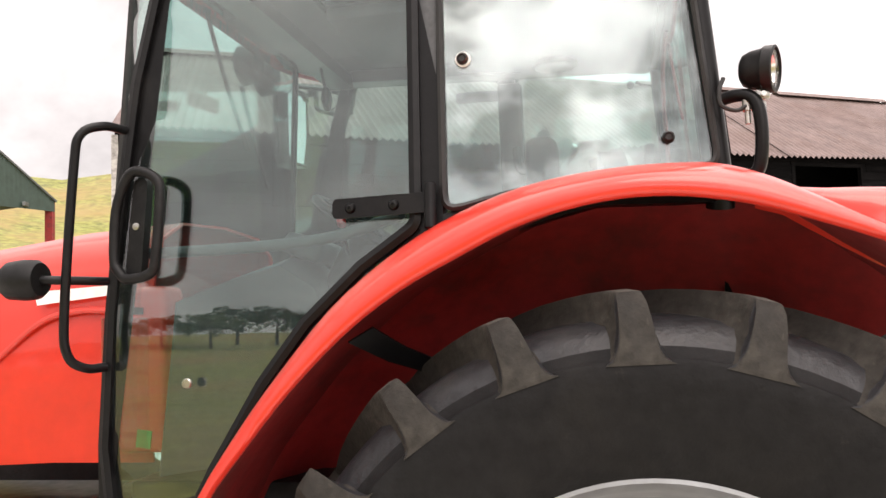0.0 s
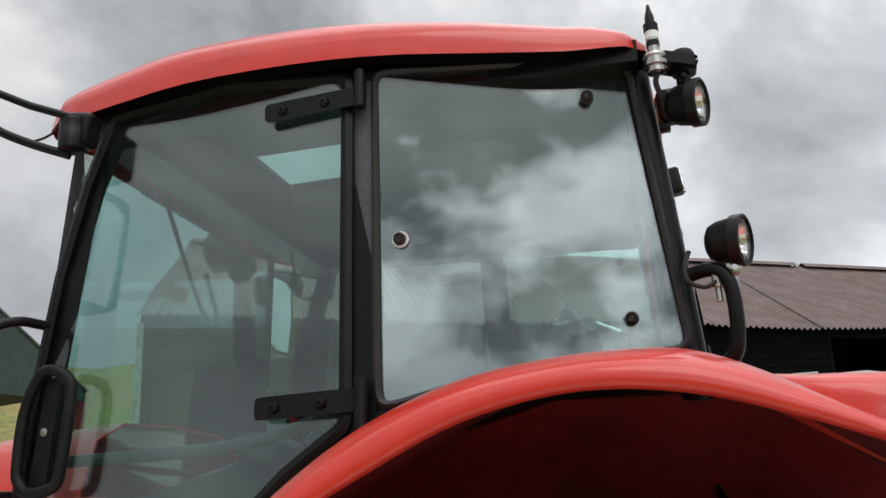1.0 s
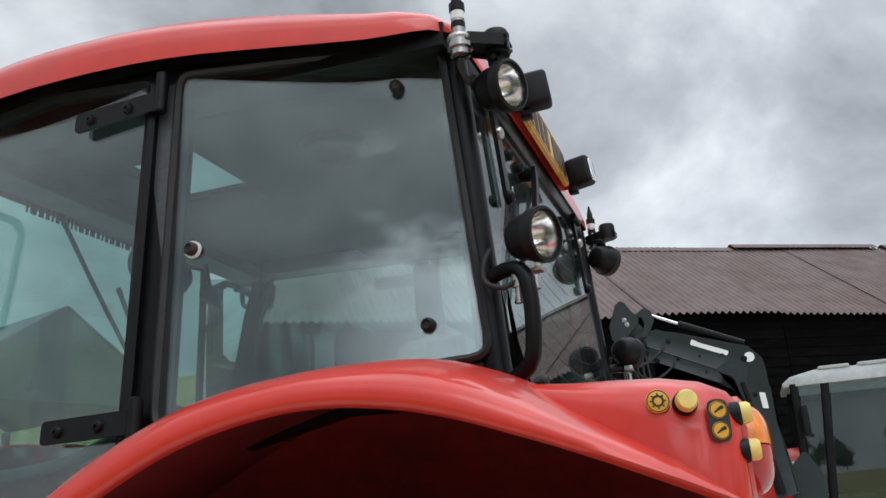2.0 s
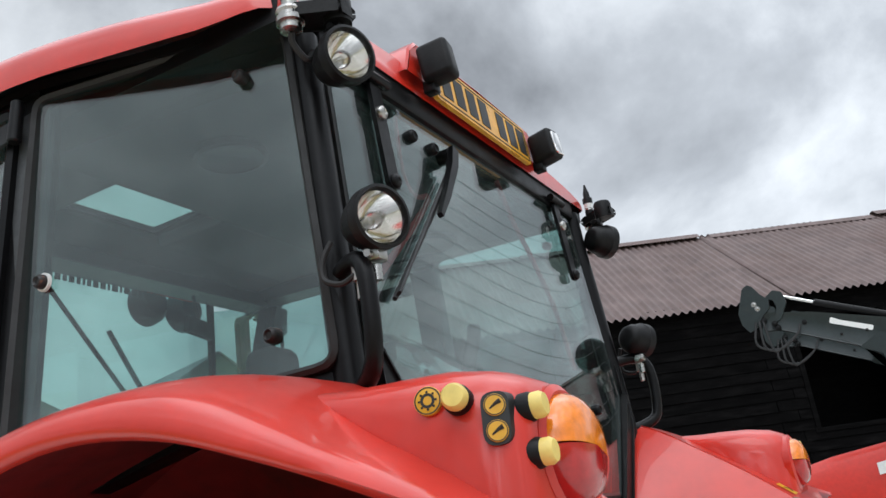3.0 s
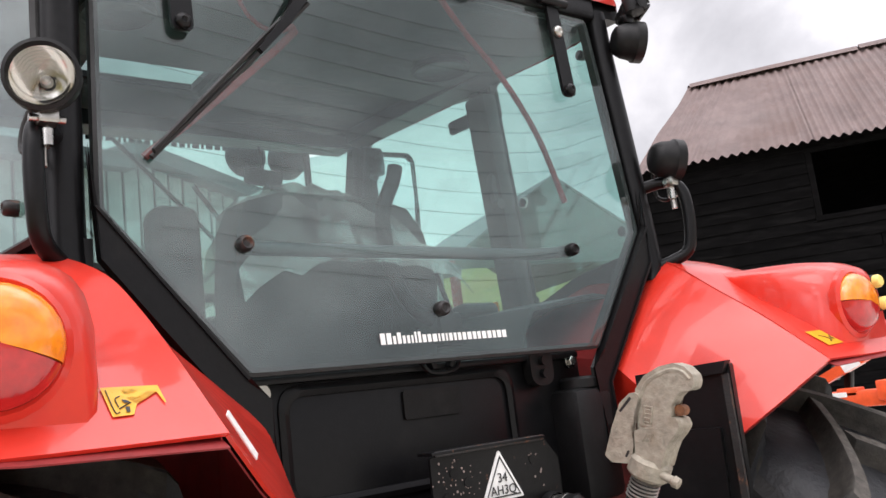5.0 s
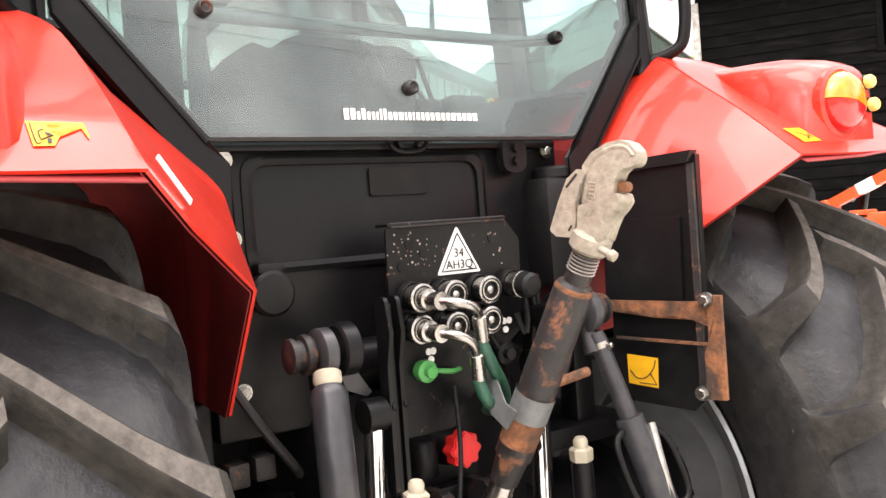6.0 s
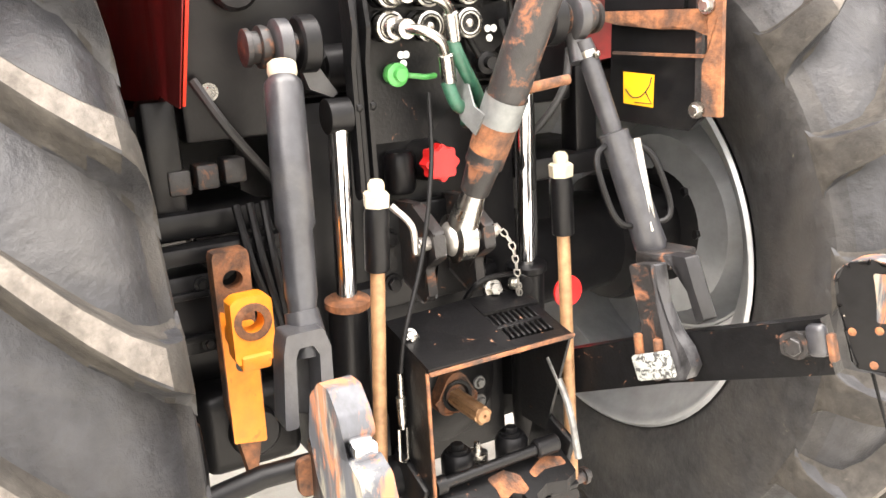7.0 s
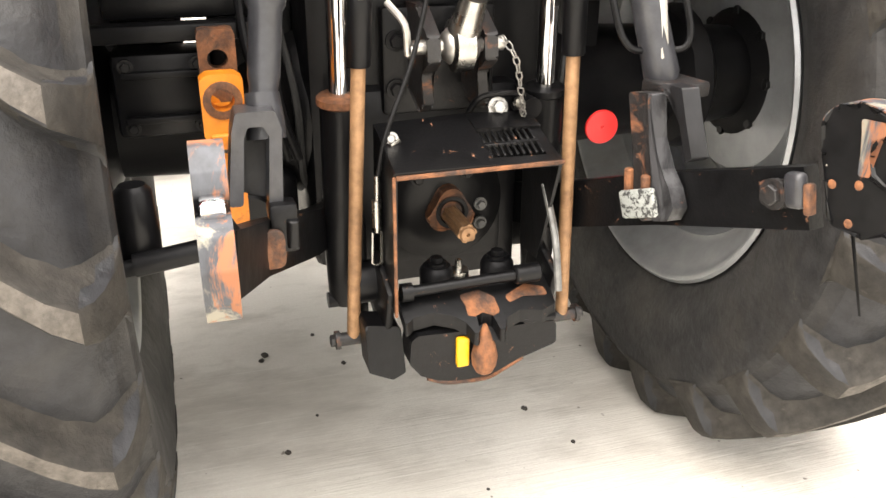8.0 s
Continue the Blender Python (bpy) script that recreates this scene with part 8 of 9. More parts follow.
for s in (-1, 1):
    fw = smallpart("front_wheel", RUBBER, lambda bm: lathe(bm, (-2.25, s * 0.62, 0.66), (-2.25, s * 2, 0.66), [(0, 0.36), (0.02, 0.42), (0.03, 0.56), (0.06, 0.62), (0.2, 0.64), (0.34, 0.62), (0.38, 0.56), (0.39, 0.42), (0.40, 0.36)], 48), label="front wheel with a black tyre")
    smallpart("front_rim", RIM, lambda bm: lathe(bm, (-2.25, s * 0.70, 0.66), (-2.25, s * 2, 0.66), [(0, 0.1), (0.1, 0.14), (0.12, 0.32), (0.3, 0.34), (0.32, 0.37)], 32, cap=False), fw)
smallpart("step", BLACK, lambda bm: (box(bm, (-0.85, -0.78, 0.95), (0.40, 0.22, 0.04), bevel=0.006), box(bm, (-0.85, -0.82, 0.65), (0.40, 0.2, 0.04), bevel=0.006), box(bm, (-1.06, -0.8, 0.9), (0.02, 0.22, 0.7)), box(bm, (-0.64, -0.8, 0.9), (0.02, 0.22, 0.7))), label="black cab steps")
# ---- inside the cab ----
cab = smallpart("cab_floor", BLACK_PLASTIC, lambda bm: box(bm, (-0.32, 0, 1.34), (1.42, 1.36, 0.05), bevel=0.01), label="dark rubber cab floor")
smallpart("fender_console", GREY_PLASTIC, lambda bm: grid(bm, [[(x, y, z) for y, z in ((-0.69, zt + 0.03), (-0.60, zt + 0.005), (-0.42, lerp(1.36, zt, 0.75)), (-0.38, 1.36))] for x, zt in ((-0.66, 1.40), (-0.45, 1.72), (-0.2, 1.88), (0.1, 1.99), (0.42, 2.04))], 0.01), cab, "grey plastic wheel-arch cover")
# headliner with a deep opening below the hatch
smallpart("headliner", LINER, lambda bm: (box(bm, (-0.86, 0, 2.845), (0.30, 1.30, 0.04), (0, -3, 0), 0.015), box(bm, (0.03, 0, 2.745), (0.76, 1.30, 0.06), (0, 6, 0), 0.02), box(bm, (-0.53, 0.35, 2.83), (0.36, 0.62, 0.05), bevel=0.015), box(bm, (-0.53, -0.52, 2.83), (0.36, 0.32, 0.05), bevel=0.015), box(bm, (-0.96, 0.05, 2.80), (0.10, 0.40, 0.06), bevel=0.02)), cab, "grey moulded headliner")
RL = ROOFLIGHT
rl_out = [(RL[0] - 0.05, RL[2] - 0.05), (RL[1] + 0.05, RL[2] - 0.05), (RL[1] + 0.05, RL[3] + 0.05), (RL[0] - 0.05, RL[3] + 0.05)]
hatch = smallpart("roof_hatch", BLACK, lambda bm: ring(bm, rl_out, inset(rl_out, 0.05), lambda x, y, d: Vector((x, y, 2.992 + 0.02 * (x + 0.65) - 0.10 * max(0.0, -0.75 - x) - d)), 0.03), label="glazed roof hatch")
hg = smallpart("hatch_glass", GLASS, lambda bm: sheet(bm, inset(rl_out, 0.03), lambda x, y, d: Vector((x, y, 2.985 + 0.02 * (x + 0.65) - 0.10 * max(0.0, -0.75 - x) - d)), 0.005), hatch)
hg.visible_shadow = False
for x, y in ((0.05, -0.45), (0.05, 0.45)):
    smallpart("speaker", BLACK_PLASTIC, lambda bm: lathe(bm, (x, y, 2.70), (x, y, 1.0), [(0, 0.085), (0.014, 0.085), (0.018, 0.075), (0.014, 0.07), (0.012, 0.0)], 26), cab, "round black speaker grille")
# seat wrapped in clear plastic
seat = smallpart("driver_seat", SEAT, lambda bm: (box(bm, (-0.08, -0.09, 1.74), (0.50, 0.48, 0.15), (0, -4, 0), 0.05, 3),), label="dark fabric driver's seat still under its plastic wrap")
smallpart("backrest", SEAT, lambda bm: grid(bm, [[Vector((0.13 + 0.05 * math.sin((z - 1.75) * 6) - (0.07 if abs(a) > 0.99 else 0.0) + (0.12 if k == 0 else 0.0), -0.09 + w * a * 1.06, z + 0.03)) for a in (-1, -0.94, -0.7, -0.3, 0.3, 0.7, 0.94, 1)] for k in (0,) for z, w in ((1.74, 0.22), (1.85, 0.24), (2.0, 0.245), (2.12, 0.23), (2.18, 0.20), (2.205, 0.12))], 0.10), seat)
def wrap(bm):
    random.seed(11)
    rows = []
    for i in range(13):
        z = 2.06 + 0.215 * (1 - abs(i / 6 - 1) ** 1.6)
        xf = 0.09 + 0.022 * (i - 6) * 1.5
        rows.append([Vector((xf + 0.10 + random.uniform(-0.012, 0.012), -0.09 + a * (0.265 - 0.05 * (z > 2.15)) + random.uniform(-0.01, 0.01), z - 0.07 * abs(a) ** 3 + random.uniform(-0.014, 0.014))) for a in [k / 9 - 1 for k in range(19)]])
    grid(bm, rows, 0.002)
WRAP = glass_shader("clear_plastic_wrap", (0.82, 0.84, 0.82), 0.05, 0.32)
w = smallpart("plastic_wrap", WRAP, wrap, seat, "crumpled clear plastic wrap", 20)
smallpart("seat_base", BLACK, lambda bm: box(bm, (-0.08, -0.09, 1.50), (0.36, 0.36, 0.30), bevel=0.03), seat)
smallpart("armrest", SEAT, lambda bm: (box(bm, (-0.10, 0.27, 1.93), (0.36, 0.07, 0.06), (0, -6, 0), 0.025, 3), box(bm, (-0.10, -0.31, 1.93), (0.34, 0.06, 0.06), (0, -6, 0), 0.025, 3)), seat)
smallpart("side_cushion", SEAT, lambda bm: box(bm, (0.05, -0.36, 2.08), (0.09, 0.11, 0.34), (0, 0, 0), 0.03, 3), seat, "black upright pad beside the seat")
# pipes behind the seat
smallpart("window_bar", GREY_PLASTIC, lambda bm: tube(bm, [(RX(2.07) - 0.01, -0.405, 2.07), (RX(2.07) - 0.05, -0.36, 2.075), (RX(2.07) - 0.06, -0.2, 2.075), (RX(2.07) - 0.06, 0.2, 2.072), (RX(2.07) - 0.05, 0.34, 2.07), (RX(2.07) - 0.01, 0.395, 2.07)], 0.013, 10, 4), cab, "grey pull bar across the rear window")
smallpart("belt_guide", BLACK_PLASTIC, lambda bm: tube(bm, [(0.36, 0.03, 2.28), (0.36, 0.02, 2.25), (0.35, -0.01, 2.17), (0.35, 0.0, 2.05), (0.36, 0.035, 1.97), (0.38, 0.075, 1.94)], 0.017, 12, 5), cab, "bent grey tube behind the seat")
# right console with levers
smallpart("side_console", GREY_PLASTIC, lambda bm: (grid(bm, [[(x, y, z) for y, z in ((0.34, 1.36), (0.34, zt - 0.06), (0.38, zt), (0.60, zt + 0.03), (0.70, zt + 0.02), (0.72, 1.36))] for x, zt in ((-0.72, 1.70), (-0.5, 1.84), (-0.2, 1.93), (0.1, 1.97), (0.36, 1.96))], 0.01), box(bm, (-0.12, 0.46, 1.975), (0.42, 0.13, 0.05), (0, -5, 0), 0.02, 3)), cab, "grey moulded side console with an armrest")
for k, (x, y, m) in enumerate(((0.02, 0.36, BLACK_PLASTIC), (-0.06, 0.38, BLACK_PLASTIC), (-0.15, 0.40, BLACK_PLASTIC), (-0.36, 0.42, ORANGE), (-0.42, 0.50, RED_PLASTIC))):
    lv = smallpart("lever", BLACK, lambda bm: tube(bm, [(x, y, 1.88), (x - 0.02, y - 0.01, 1.98), (x - 0.05, y - 0.015, 2.05)], 0.006, 8, 3), cab)
    smallpart("knob", m, lambda bm: lathe(bm, (x - 0.045, y - 0.014, 2.035), (x - 0.085, y - 0.02, 2.14), [(0, 0.008), (0.008, 0.014), (0.03, 0.016), (0.045, 0.012), (0.05, 0.002)], 12), lv, "orange lever knob" if m is ORANGE else "lever knob")
smallpart("rear_switch_box", BLACK_PLASTIC, lambda bm: (box(bm, (0.22, 0.20, 1.93), (0.10, 0.08, 0.08), (0, 0, 10), 0.01), tube(bm, [(0.26, 0.20, 1.96), (0.27, 0.16, 2.0), (0.28, 0.12, 2.02)], 0.006, 8), tube(bm, [(0.26, 0.22, 1.96), (0.27, 0.19, 2.02), (0.28, 0.17, 2.06)], 0.006, 8)), cab)
# steering column, wheel and dash
dash = smallpart("dashboard", GREY_PLASTIC, lambda bm: (grid(bm, [[(x, y * w, z) for y, z in ((-1, z0), (-0.85, z1 - 0.03), (-0.5, z1), (0.5, z1), (0.85, z1 - 0.03), (1, z0))] for x, w, z0, z1 in ((-0.98, 0.62, 1.36, 1.86), (-0.88, 0.48, 1.36, 1.92), (-0.78, 0.30, 1.36, 1.97), (-0.70, 0.20, 1.36, 1.90), (-0.66, 0.16, 1.36, 1.75))], 0.01), box(bm, (-0.74, 0, 2.0), (0.14, 0.34, 0.07), (0, 24, 0), 0.025, 3)), cab, "grey moulded dashboard")
wc, wn = Vector((-0.56, 0.0, 2.06)), Vector((0.55, 0, 0.83)).normalized()
def rim_ring(bm):
    u = wn.orthogonal().normalized()
    v = wn.cross(u)
    pts = [wc + (u * math.cos(k * math.tau / 32) + v * math.sin(k * math.tau / 32)) * 0.205 for k in range(33)]
    tube(bm, pts, 0.015, 10)
    for k in (0, 11, 21):
        tube(bm, [wc, pts[k]], 0.011, 8, squash=0.5)
    lathe(bm, wc - wn * 0.02, wc + wn, [(0, 0.045), (0.03, 0.05), (0.04, 0.03), (0.042, 0.0)], 18)
smallpart("steering_wheel", BLACK_PLASTIC, rim_ring, cab, "black three-spoke steering wheel")
smallpart("steering_column", BLACK_PLASTIC, lambda bm: tube(bm, [wc - wn * 0.02, (-0.66, 0, 1.92), (-0.74, 0, 1.7)], 0.045, 14, 3), cab)
st = smallpart("shuttle_lever", BLACK, lambda bm: tube(bm, [(-0.62, -0.05, 1.98), (-0.60, -0.16, 2.03), (-0.585, -0.22, 2.06)], 0.007, 8, 3), cab)
smallpart("shuttle_knob", RED_PLASTIC, lambda bm: lathe(bm, (-0.587, -0.21, 2.055), (-0.57, -0.30, 2.10), [(0, 0.008), (0.01, 0.014), (0.04, 0.014), (0.05, 0.004)], 12), st, "red lever knob")
st = smallpart("indicator_stalk", BLACK, lambda bm: tube(bm, [(-0.62, 0.05, 1.98), (-0.60, 0.17, 2.0), (-0.59, 0.24, 2.0)], 0.007, 8, 3), cab)
# door pull bars and lock
for s in (-1, 1):
    o = lambda x, z, e: Vector((x, s * (cab_half(x, z) - e), z))
    smallpart("pull_bar", GREY_PLASTIC, lambda bm: tube(bm, [o(-0.97, 1.95, 0.03), o(-0.92, 1.95, 0.06), o(-0.6, 1.95, 0.065), o(-0.42, 1.96, 0.06), o(-0.30, 1.985, 0.05), o(-0.24, 2.0, 0.03)], 0.014, 10, 4), sides[s][0], "grey inner door bar")
    lk = smallpart("lock_knob", ZINC, lambda bm: lathe(bm, o(-0.775, 1.625, -0.012), o(-0.775, 1.625, -1.0), [(0, 0.012), (0.006, 0.012), (0.008, 0.010), (0.008, 0.0)], 20), sides[s][0], "round bright lock")
# windscreen
WS = lambda z: -1.11 + (z - 1.8) * 0.06
ws = rounded([(-0.66, 1.80), (0.66, 1.80), (0.62, 2.845), (-0.62, 2.845)], 0.05)
screen = smallpart("windscreen", RUBBER_SEAL, lambda bm: ring(bm, ws, inset(ws, 0.02), lambda y, z, d: Vector((WS(z) + d, y, z)), 0.02), label="tinted front windscreen")
g = smallpart("glass_pane", GLASS, lambda bm: sheet(bm, inset(ws, 0.01), lambda y, z, d: Vector((WS(z) + 0.006 + d, y, z)), 0.005), screen)
g.visible_shadow = False
smallpart("scuttle", BLACK, lambda bm: box(bm, (-1.04, 0, 1.56), (0.05, 0.86, 0.48), bevel=0.01), tractor)
for s in (-1, 1):
    cp = smallpart("corner_pane", GLASS, lambda bm: grid(bm, [[(WS(z) + 0.012, s * lerp(0.66, 0.62, (z - 1.8) / 1.05), z), (x, s * (cab_half(x, z) - 0.03), z)] for x, z in ((-1.03, 1.84), (-1.0, 2.095), (-0.962, 2.385), (-0.91, 2.605), (-0.85, 2.77))], 0.004), screen, "curved tinted corner of the windscreen")
    cp.visible_shadow = False
    cg = smallpart("corner_glass", GLASS, lambda bm: box(bm, (-1.075, s * 0.585, 1.57), (0.005, 0.30, 0.44)), label="low tinted corner window")
    cg.visible_shadow = False
random.seed(9)
yq = -0.30
while yq < 0.37:
    wbar, hbar = random.choice((0.016, 0.022, 0.026, 0.010)), random.choice((0.032, 0.034, 0.045))
    smallpart("printed_bar", INK, lambda bm: sheet(bm, [(yq, 2.775), (yq + wbar, 2.775), (yq + wbar, 2.775 + hbar), (yq, 2.775 + hbar)], lambda y, z, d: Vector((WS(z) - 0.003 + d, y, z)), 0.001), screen, "dark printed lettering bar")
    yq += wbar + 0.008
smallpart("front_wiper", BLACK, lambda bm: (tube(bm, [(-1.06, -0.16, 2.82), (WS(2.6) - 0.03, 0.06, 2.62), (WS(2.4) - 0.03, 0.26, 2.42)], 0.008, 8, 3), tube(bm, [(WS(2.62) - 0.02, 0.16, 2.64), (WS(2.45) - 0.02, 0.30, 2.46), (WS(2.3) - 0.02, 0.44, 2.30)], 0.009, 6, 3)), screen, "black front wiper")
for y in (0.42, 0.60):
    fl = smallpart("front_work_lamp", BLACK_PLASTIC, lambda bm: lathe(bm, (-1.12, y, 2.80), (-2, y, 2.78), [(0, 0.01), (0.0, 0.05), (0.03, 0.075), (0.07, 0.08), (0.08, 0.07), (0.08, 0.0)], 24), label="round black front work lamp")
smallpart("interior_mirror", BLACK_PLASTIC, lambda bm: (box(bm, (-0.80, 0.30, 2.60), (0.03, 0.16, 0.06), (0, 10, 15), 0.012), tube(bm, [(-0.80, 0.30, 2.62), (-0.82, 0.30, 2.72)], 0.006, 8)), cab)
smallpart("coat_hook", GREY_PLASTIC, lambda bm: (tube(bm, [(-0.14, 0.82, 2.46), (-0.14, 0.76, 2.44), (-0.13, 0.75, 2.36), (-0.10, 0.75, 2.35)], 0.018, 8, 3),), cab, "grey pillar handle")
smallpart("pillar_trim", GREY_PLASTIC, lambda bm: (box(bm, (-0.16, 0.80, 2.3), (0.10, 0.06, 0.85), (4, 0, 0), 0.015)), cab)
smallpart("pillar_trim", GREY_PLASTIC, lambda bm: box(bm, (-0.165, -0.815, 2.36), (0.06, 0.05, 0.78), (-4, 0, 0), 0.012), cab)
smallpart("orange_strip", ORANGE, lambda bm: box(bm, (-0.17, 0.735, 2.0), (0.02, 0.012, 0.10), (3, 0, 0), 0.003), cab, "orange reflector strip")
smallpart("wiring_strap", RED_UNDER, lambda bm: tube(bm, [(0.44, -0.36, 2.68), (0.43, -0.34, 2.56), (0.42, -0.28, 2.52), (0.42, -0.22, 2.53), (0.42, -0.40, 2.36), (0.42, -0.54, 2.24)], 0.008, 8, 3, squash=0.5), rear_window, "dark red strip on the glass")
smallpart("wiring_strap", RED_UNDER, lambda bm: tube(bm, [(0.44, 0.14, 2.68), (0.43, 0.22, 2.60), (0.43, 0.32, 2.50), (0.44, 0.40, 2.36), (0.44, 0.46, 2.20)], 0.007, 8, 4), rear_window, "dark red cable along the glass")
# ---- the second tractor with a front loader ----
def build_loader_tractor():
    Y = 6.3
    # the upper works are drawn small, then scaled and shifted to fit the camera's view
    view_fit = Matrix.Translation((-0.978, 6.956, -1.875)) @ Matrix.Diagonal((2.06, 1.3, 2.06, 1.0))
    t2 = thing("loader_tractor", 1.7, 16.0, GROUND, "red tractor with a dark green front loader, parked by the barn", "tractor")
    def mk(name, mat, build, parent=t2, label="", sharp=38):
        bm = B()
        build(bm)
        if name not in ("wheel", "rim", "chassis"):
            bmesh.ops.transform(bm, matrix=view_fit, verts=bm.verts)
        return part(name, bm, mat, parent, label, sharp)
    LOADER = shader("dark_green_loader_paint", (0.012, 0.020, 0.020), 0.4, grain=(20, 0.1), stain=(4, (0.024, 0.028, 0.026), 0.55, 0.8))
    CABTOP = shader("pale_grey_roof", (0.42, 0.43, 0.42), 0.5, grain=(10, 0.06), stain=(3, (0.3, 0.3, 0.28), 0.5, 0.8))
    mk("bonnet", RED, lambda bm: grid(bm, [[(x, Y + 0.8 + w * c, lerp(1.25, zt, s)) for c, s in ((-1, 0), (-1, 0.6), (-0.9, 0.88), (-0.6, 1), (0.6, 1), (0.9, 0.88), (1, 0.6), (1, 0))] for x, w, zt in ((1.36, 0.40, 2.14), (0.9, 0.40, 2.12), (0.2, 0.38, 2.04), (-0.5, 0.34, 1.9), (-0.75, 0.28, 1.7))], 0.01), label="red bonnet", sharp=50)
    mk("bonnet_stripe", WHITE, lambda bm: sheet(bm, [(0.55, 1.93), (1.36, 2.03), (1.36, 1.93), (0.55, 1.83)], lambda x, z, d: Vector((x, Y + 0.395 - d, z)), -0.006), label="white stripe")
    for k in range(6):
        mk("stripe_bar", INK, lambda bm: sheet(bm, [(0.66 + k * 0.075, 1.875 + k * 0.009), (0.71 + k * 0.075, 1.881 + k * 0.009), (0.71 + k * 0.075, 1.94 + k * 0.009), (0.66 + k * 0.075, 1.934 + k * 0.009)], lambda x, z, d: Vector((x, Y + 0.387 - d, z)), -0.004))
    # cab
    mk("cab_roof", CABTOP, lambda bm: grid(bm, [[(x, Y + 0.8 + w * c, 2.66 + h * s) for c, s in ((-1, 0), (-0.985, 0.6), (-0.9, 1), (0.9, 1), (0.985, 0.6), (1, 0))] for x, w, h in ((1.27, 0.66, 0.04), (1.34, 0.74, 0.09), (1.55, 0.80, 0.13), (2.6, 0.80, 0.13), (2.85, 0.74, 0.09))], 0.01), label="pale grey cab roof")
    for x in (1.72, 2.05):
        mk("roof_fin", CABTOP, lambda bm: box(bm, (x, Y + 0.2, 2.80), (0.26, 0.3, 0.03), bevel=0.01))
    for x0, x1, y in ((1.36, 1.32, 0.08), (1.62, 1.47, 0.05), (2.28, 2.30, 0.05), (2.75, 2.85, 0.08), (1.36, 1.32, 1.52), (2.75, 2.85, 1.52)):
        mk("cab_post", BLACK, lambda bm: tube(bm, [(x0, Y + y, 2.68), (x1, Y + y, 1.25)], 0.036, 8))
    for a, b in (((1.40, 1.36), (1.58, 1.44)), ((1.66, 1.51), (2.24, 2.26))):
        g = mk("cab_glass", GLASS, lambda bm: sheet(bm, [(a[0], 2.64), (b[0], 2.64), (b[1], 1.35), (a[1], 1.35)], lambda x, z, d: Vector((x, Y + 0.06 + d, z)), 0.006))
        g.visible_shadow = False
    # the last box is a dark panel added so the glass looks dark
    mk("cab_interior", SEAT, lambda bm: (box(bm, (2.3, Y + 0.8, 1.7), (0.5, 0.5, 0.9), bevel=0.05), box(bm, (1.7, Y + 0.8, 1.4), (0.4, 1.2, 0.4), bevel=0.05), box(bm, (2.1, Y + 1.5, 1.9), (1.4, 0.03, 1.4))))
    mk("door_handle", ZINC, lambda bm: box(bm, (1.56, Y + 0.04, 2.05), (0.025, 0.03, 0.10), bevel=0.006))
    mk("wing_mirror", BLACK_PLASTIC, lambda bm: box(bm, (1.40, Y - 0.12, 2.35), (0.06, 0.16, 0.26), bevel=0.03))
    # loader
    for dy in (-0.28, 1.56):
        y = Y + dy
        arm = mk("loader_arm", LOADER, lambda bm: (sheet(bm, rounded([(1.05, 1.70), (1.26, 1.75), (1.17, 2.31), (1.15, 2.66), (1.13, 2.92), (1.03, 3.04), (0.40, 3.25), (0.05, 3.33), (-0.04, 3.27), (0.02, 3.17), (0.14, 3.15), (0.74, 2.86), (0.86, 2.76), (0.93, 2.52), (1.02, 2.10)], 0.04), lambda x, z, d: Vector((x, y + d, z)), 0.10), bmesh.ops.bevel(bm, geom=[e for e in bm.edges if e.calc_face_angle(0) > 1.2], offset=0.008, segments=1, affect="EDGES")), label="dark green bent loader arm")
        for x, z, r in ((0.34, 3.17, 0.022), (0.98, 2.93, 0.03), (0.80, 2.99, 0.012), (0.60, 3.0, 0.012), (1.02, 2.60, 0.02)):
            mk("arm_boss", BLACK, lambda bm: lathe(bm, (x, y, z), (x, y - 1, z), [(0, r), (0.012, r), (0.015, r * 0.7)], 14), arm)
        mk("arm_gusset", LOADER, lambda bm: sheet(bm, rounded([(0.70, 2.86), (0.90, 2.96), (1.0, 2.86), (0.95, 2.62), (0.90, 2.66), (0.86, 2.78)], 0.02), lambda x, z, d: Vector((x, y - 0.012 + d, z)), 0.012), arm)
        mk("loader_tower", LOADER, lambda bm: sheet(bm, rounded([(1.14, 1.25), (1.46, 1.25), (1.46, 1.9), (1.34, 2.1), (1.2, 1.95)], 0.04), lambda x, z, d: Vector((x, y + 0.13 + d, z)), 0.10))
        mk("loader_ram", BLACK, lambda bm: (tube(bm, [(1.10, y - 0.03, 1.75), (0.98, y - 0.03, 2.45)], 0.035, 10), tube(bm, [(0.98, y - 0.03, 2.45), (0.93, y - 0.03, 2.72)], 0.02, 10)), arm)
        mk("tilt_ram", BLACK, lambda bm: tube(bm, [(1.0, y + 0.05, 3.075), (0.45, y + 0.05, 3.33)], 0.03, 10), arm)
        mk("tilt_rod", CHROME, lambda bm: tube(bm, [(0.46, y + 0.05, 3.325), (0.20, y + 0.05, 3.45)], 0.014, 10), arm)
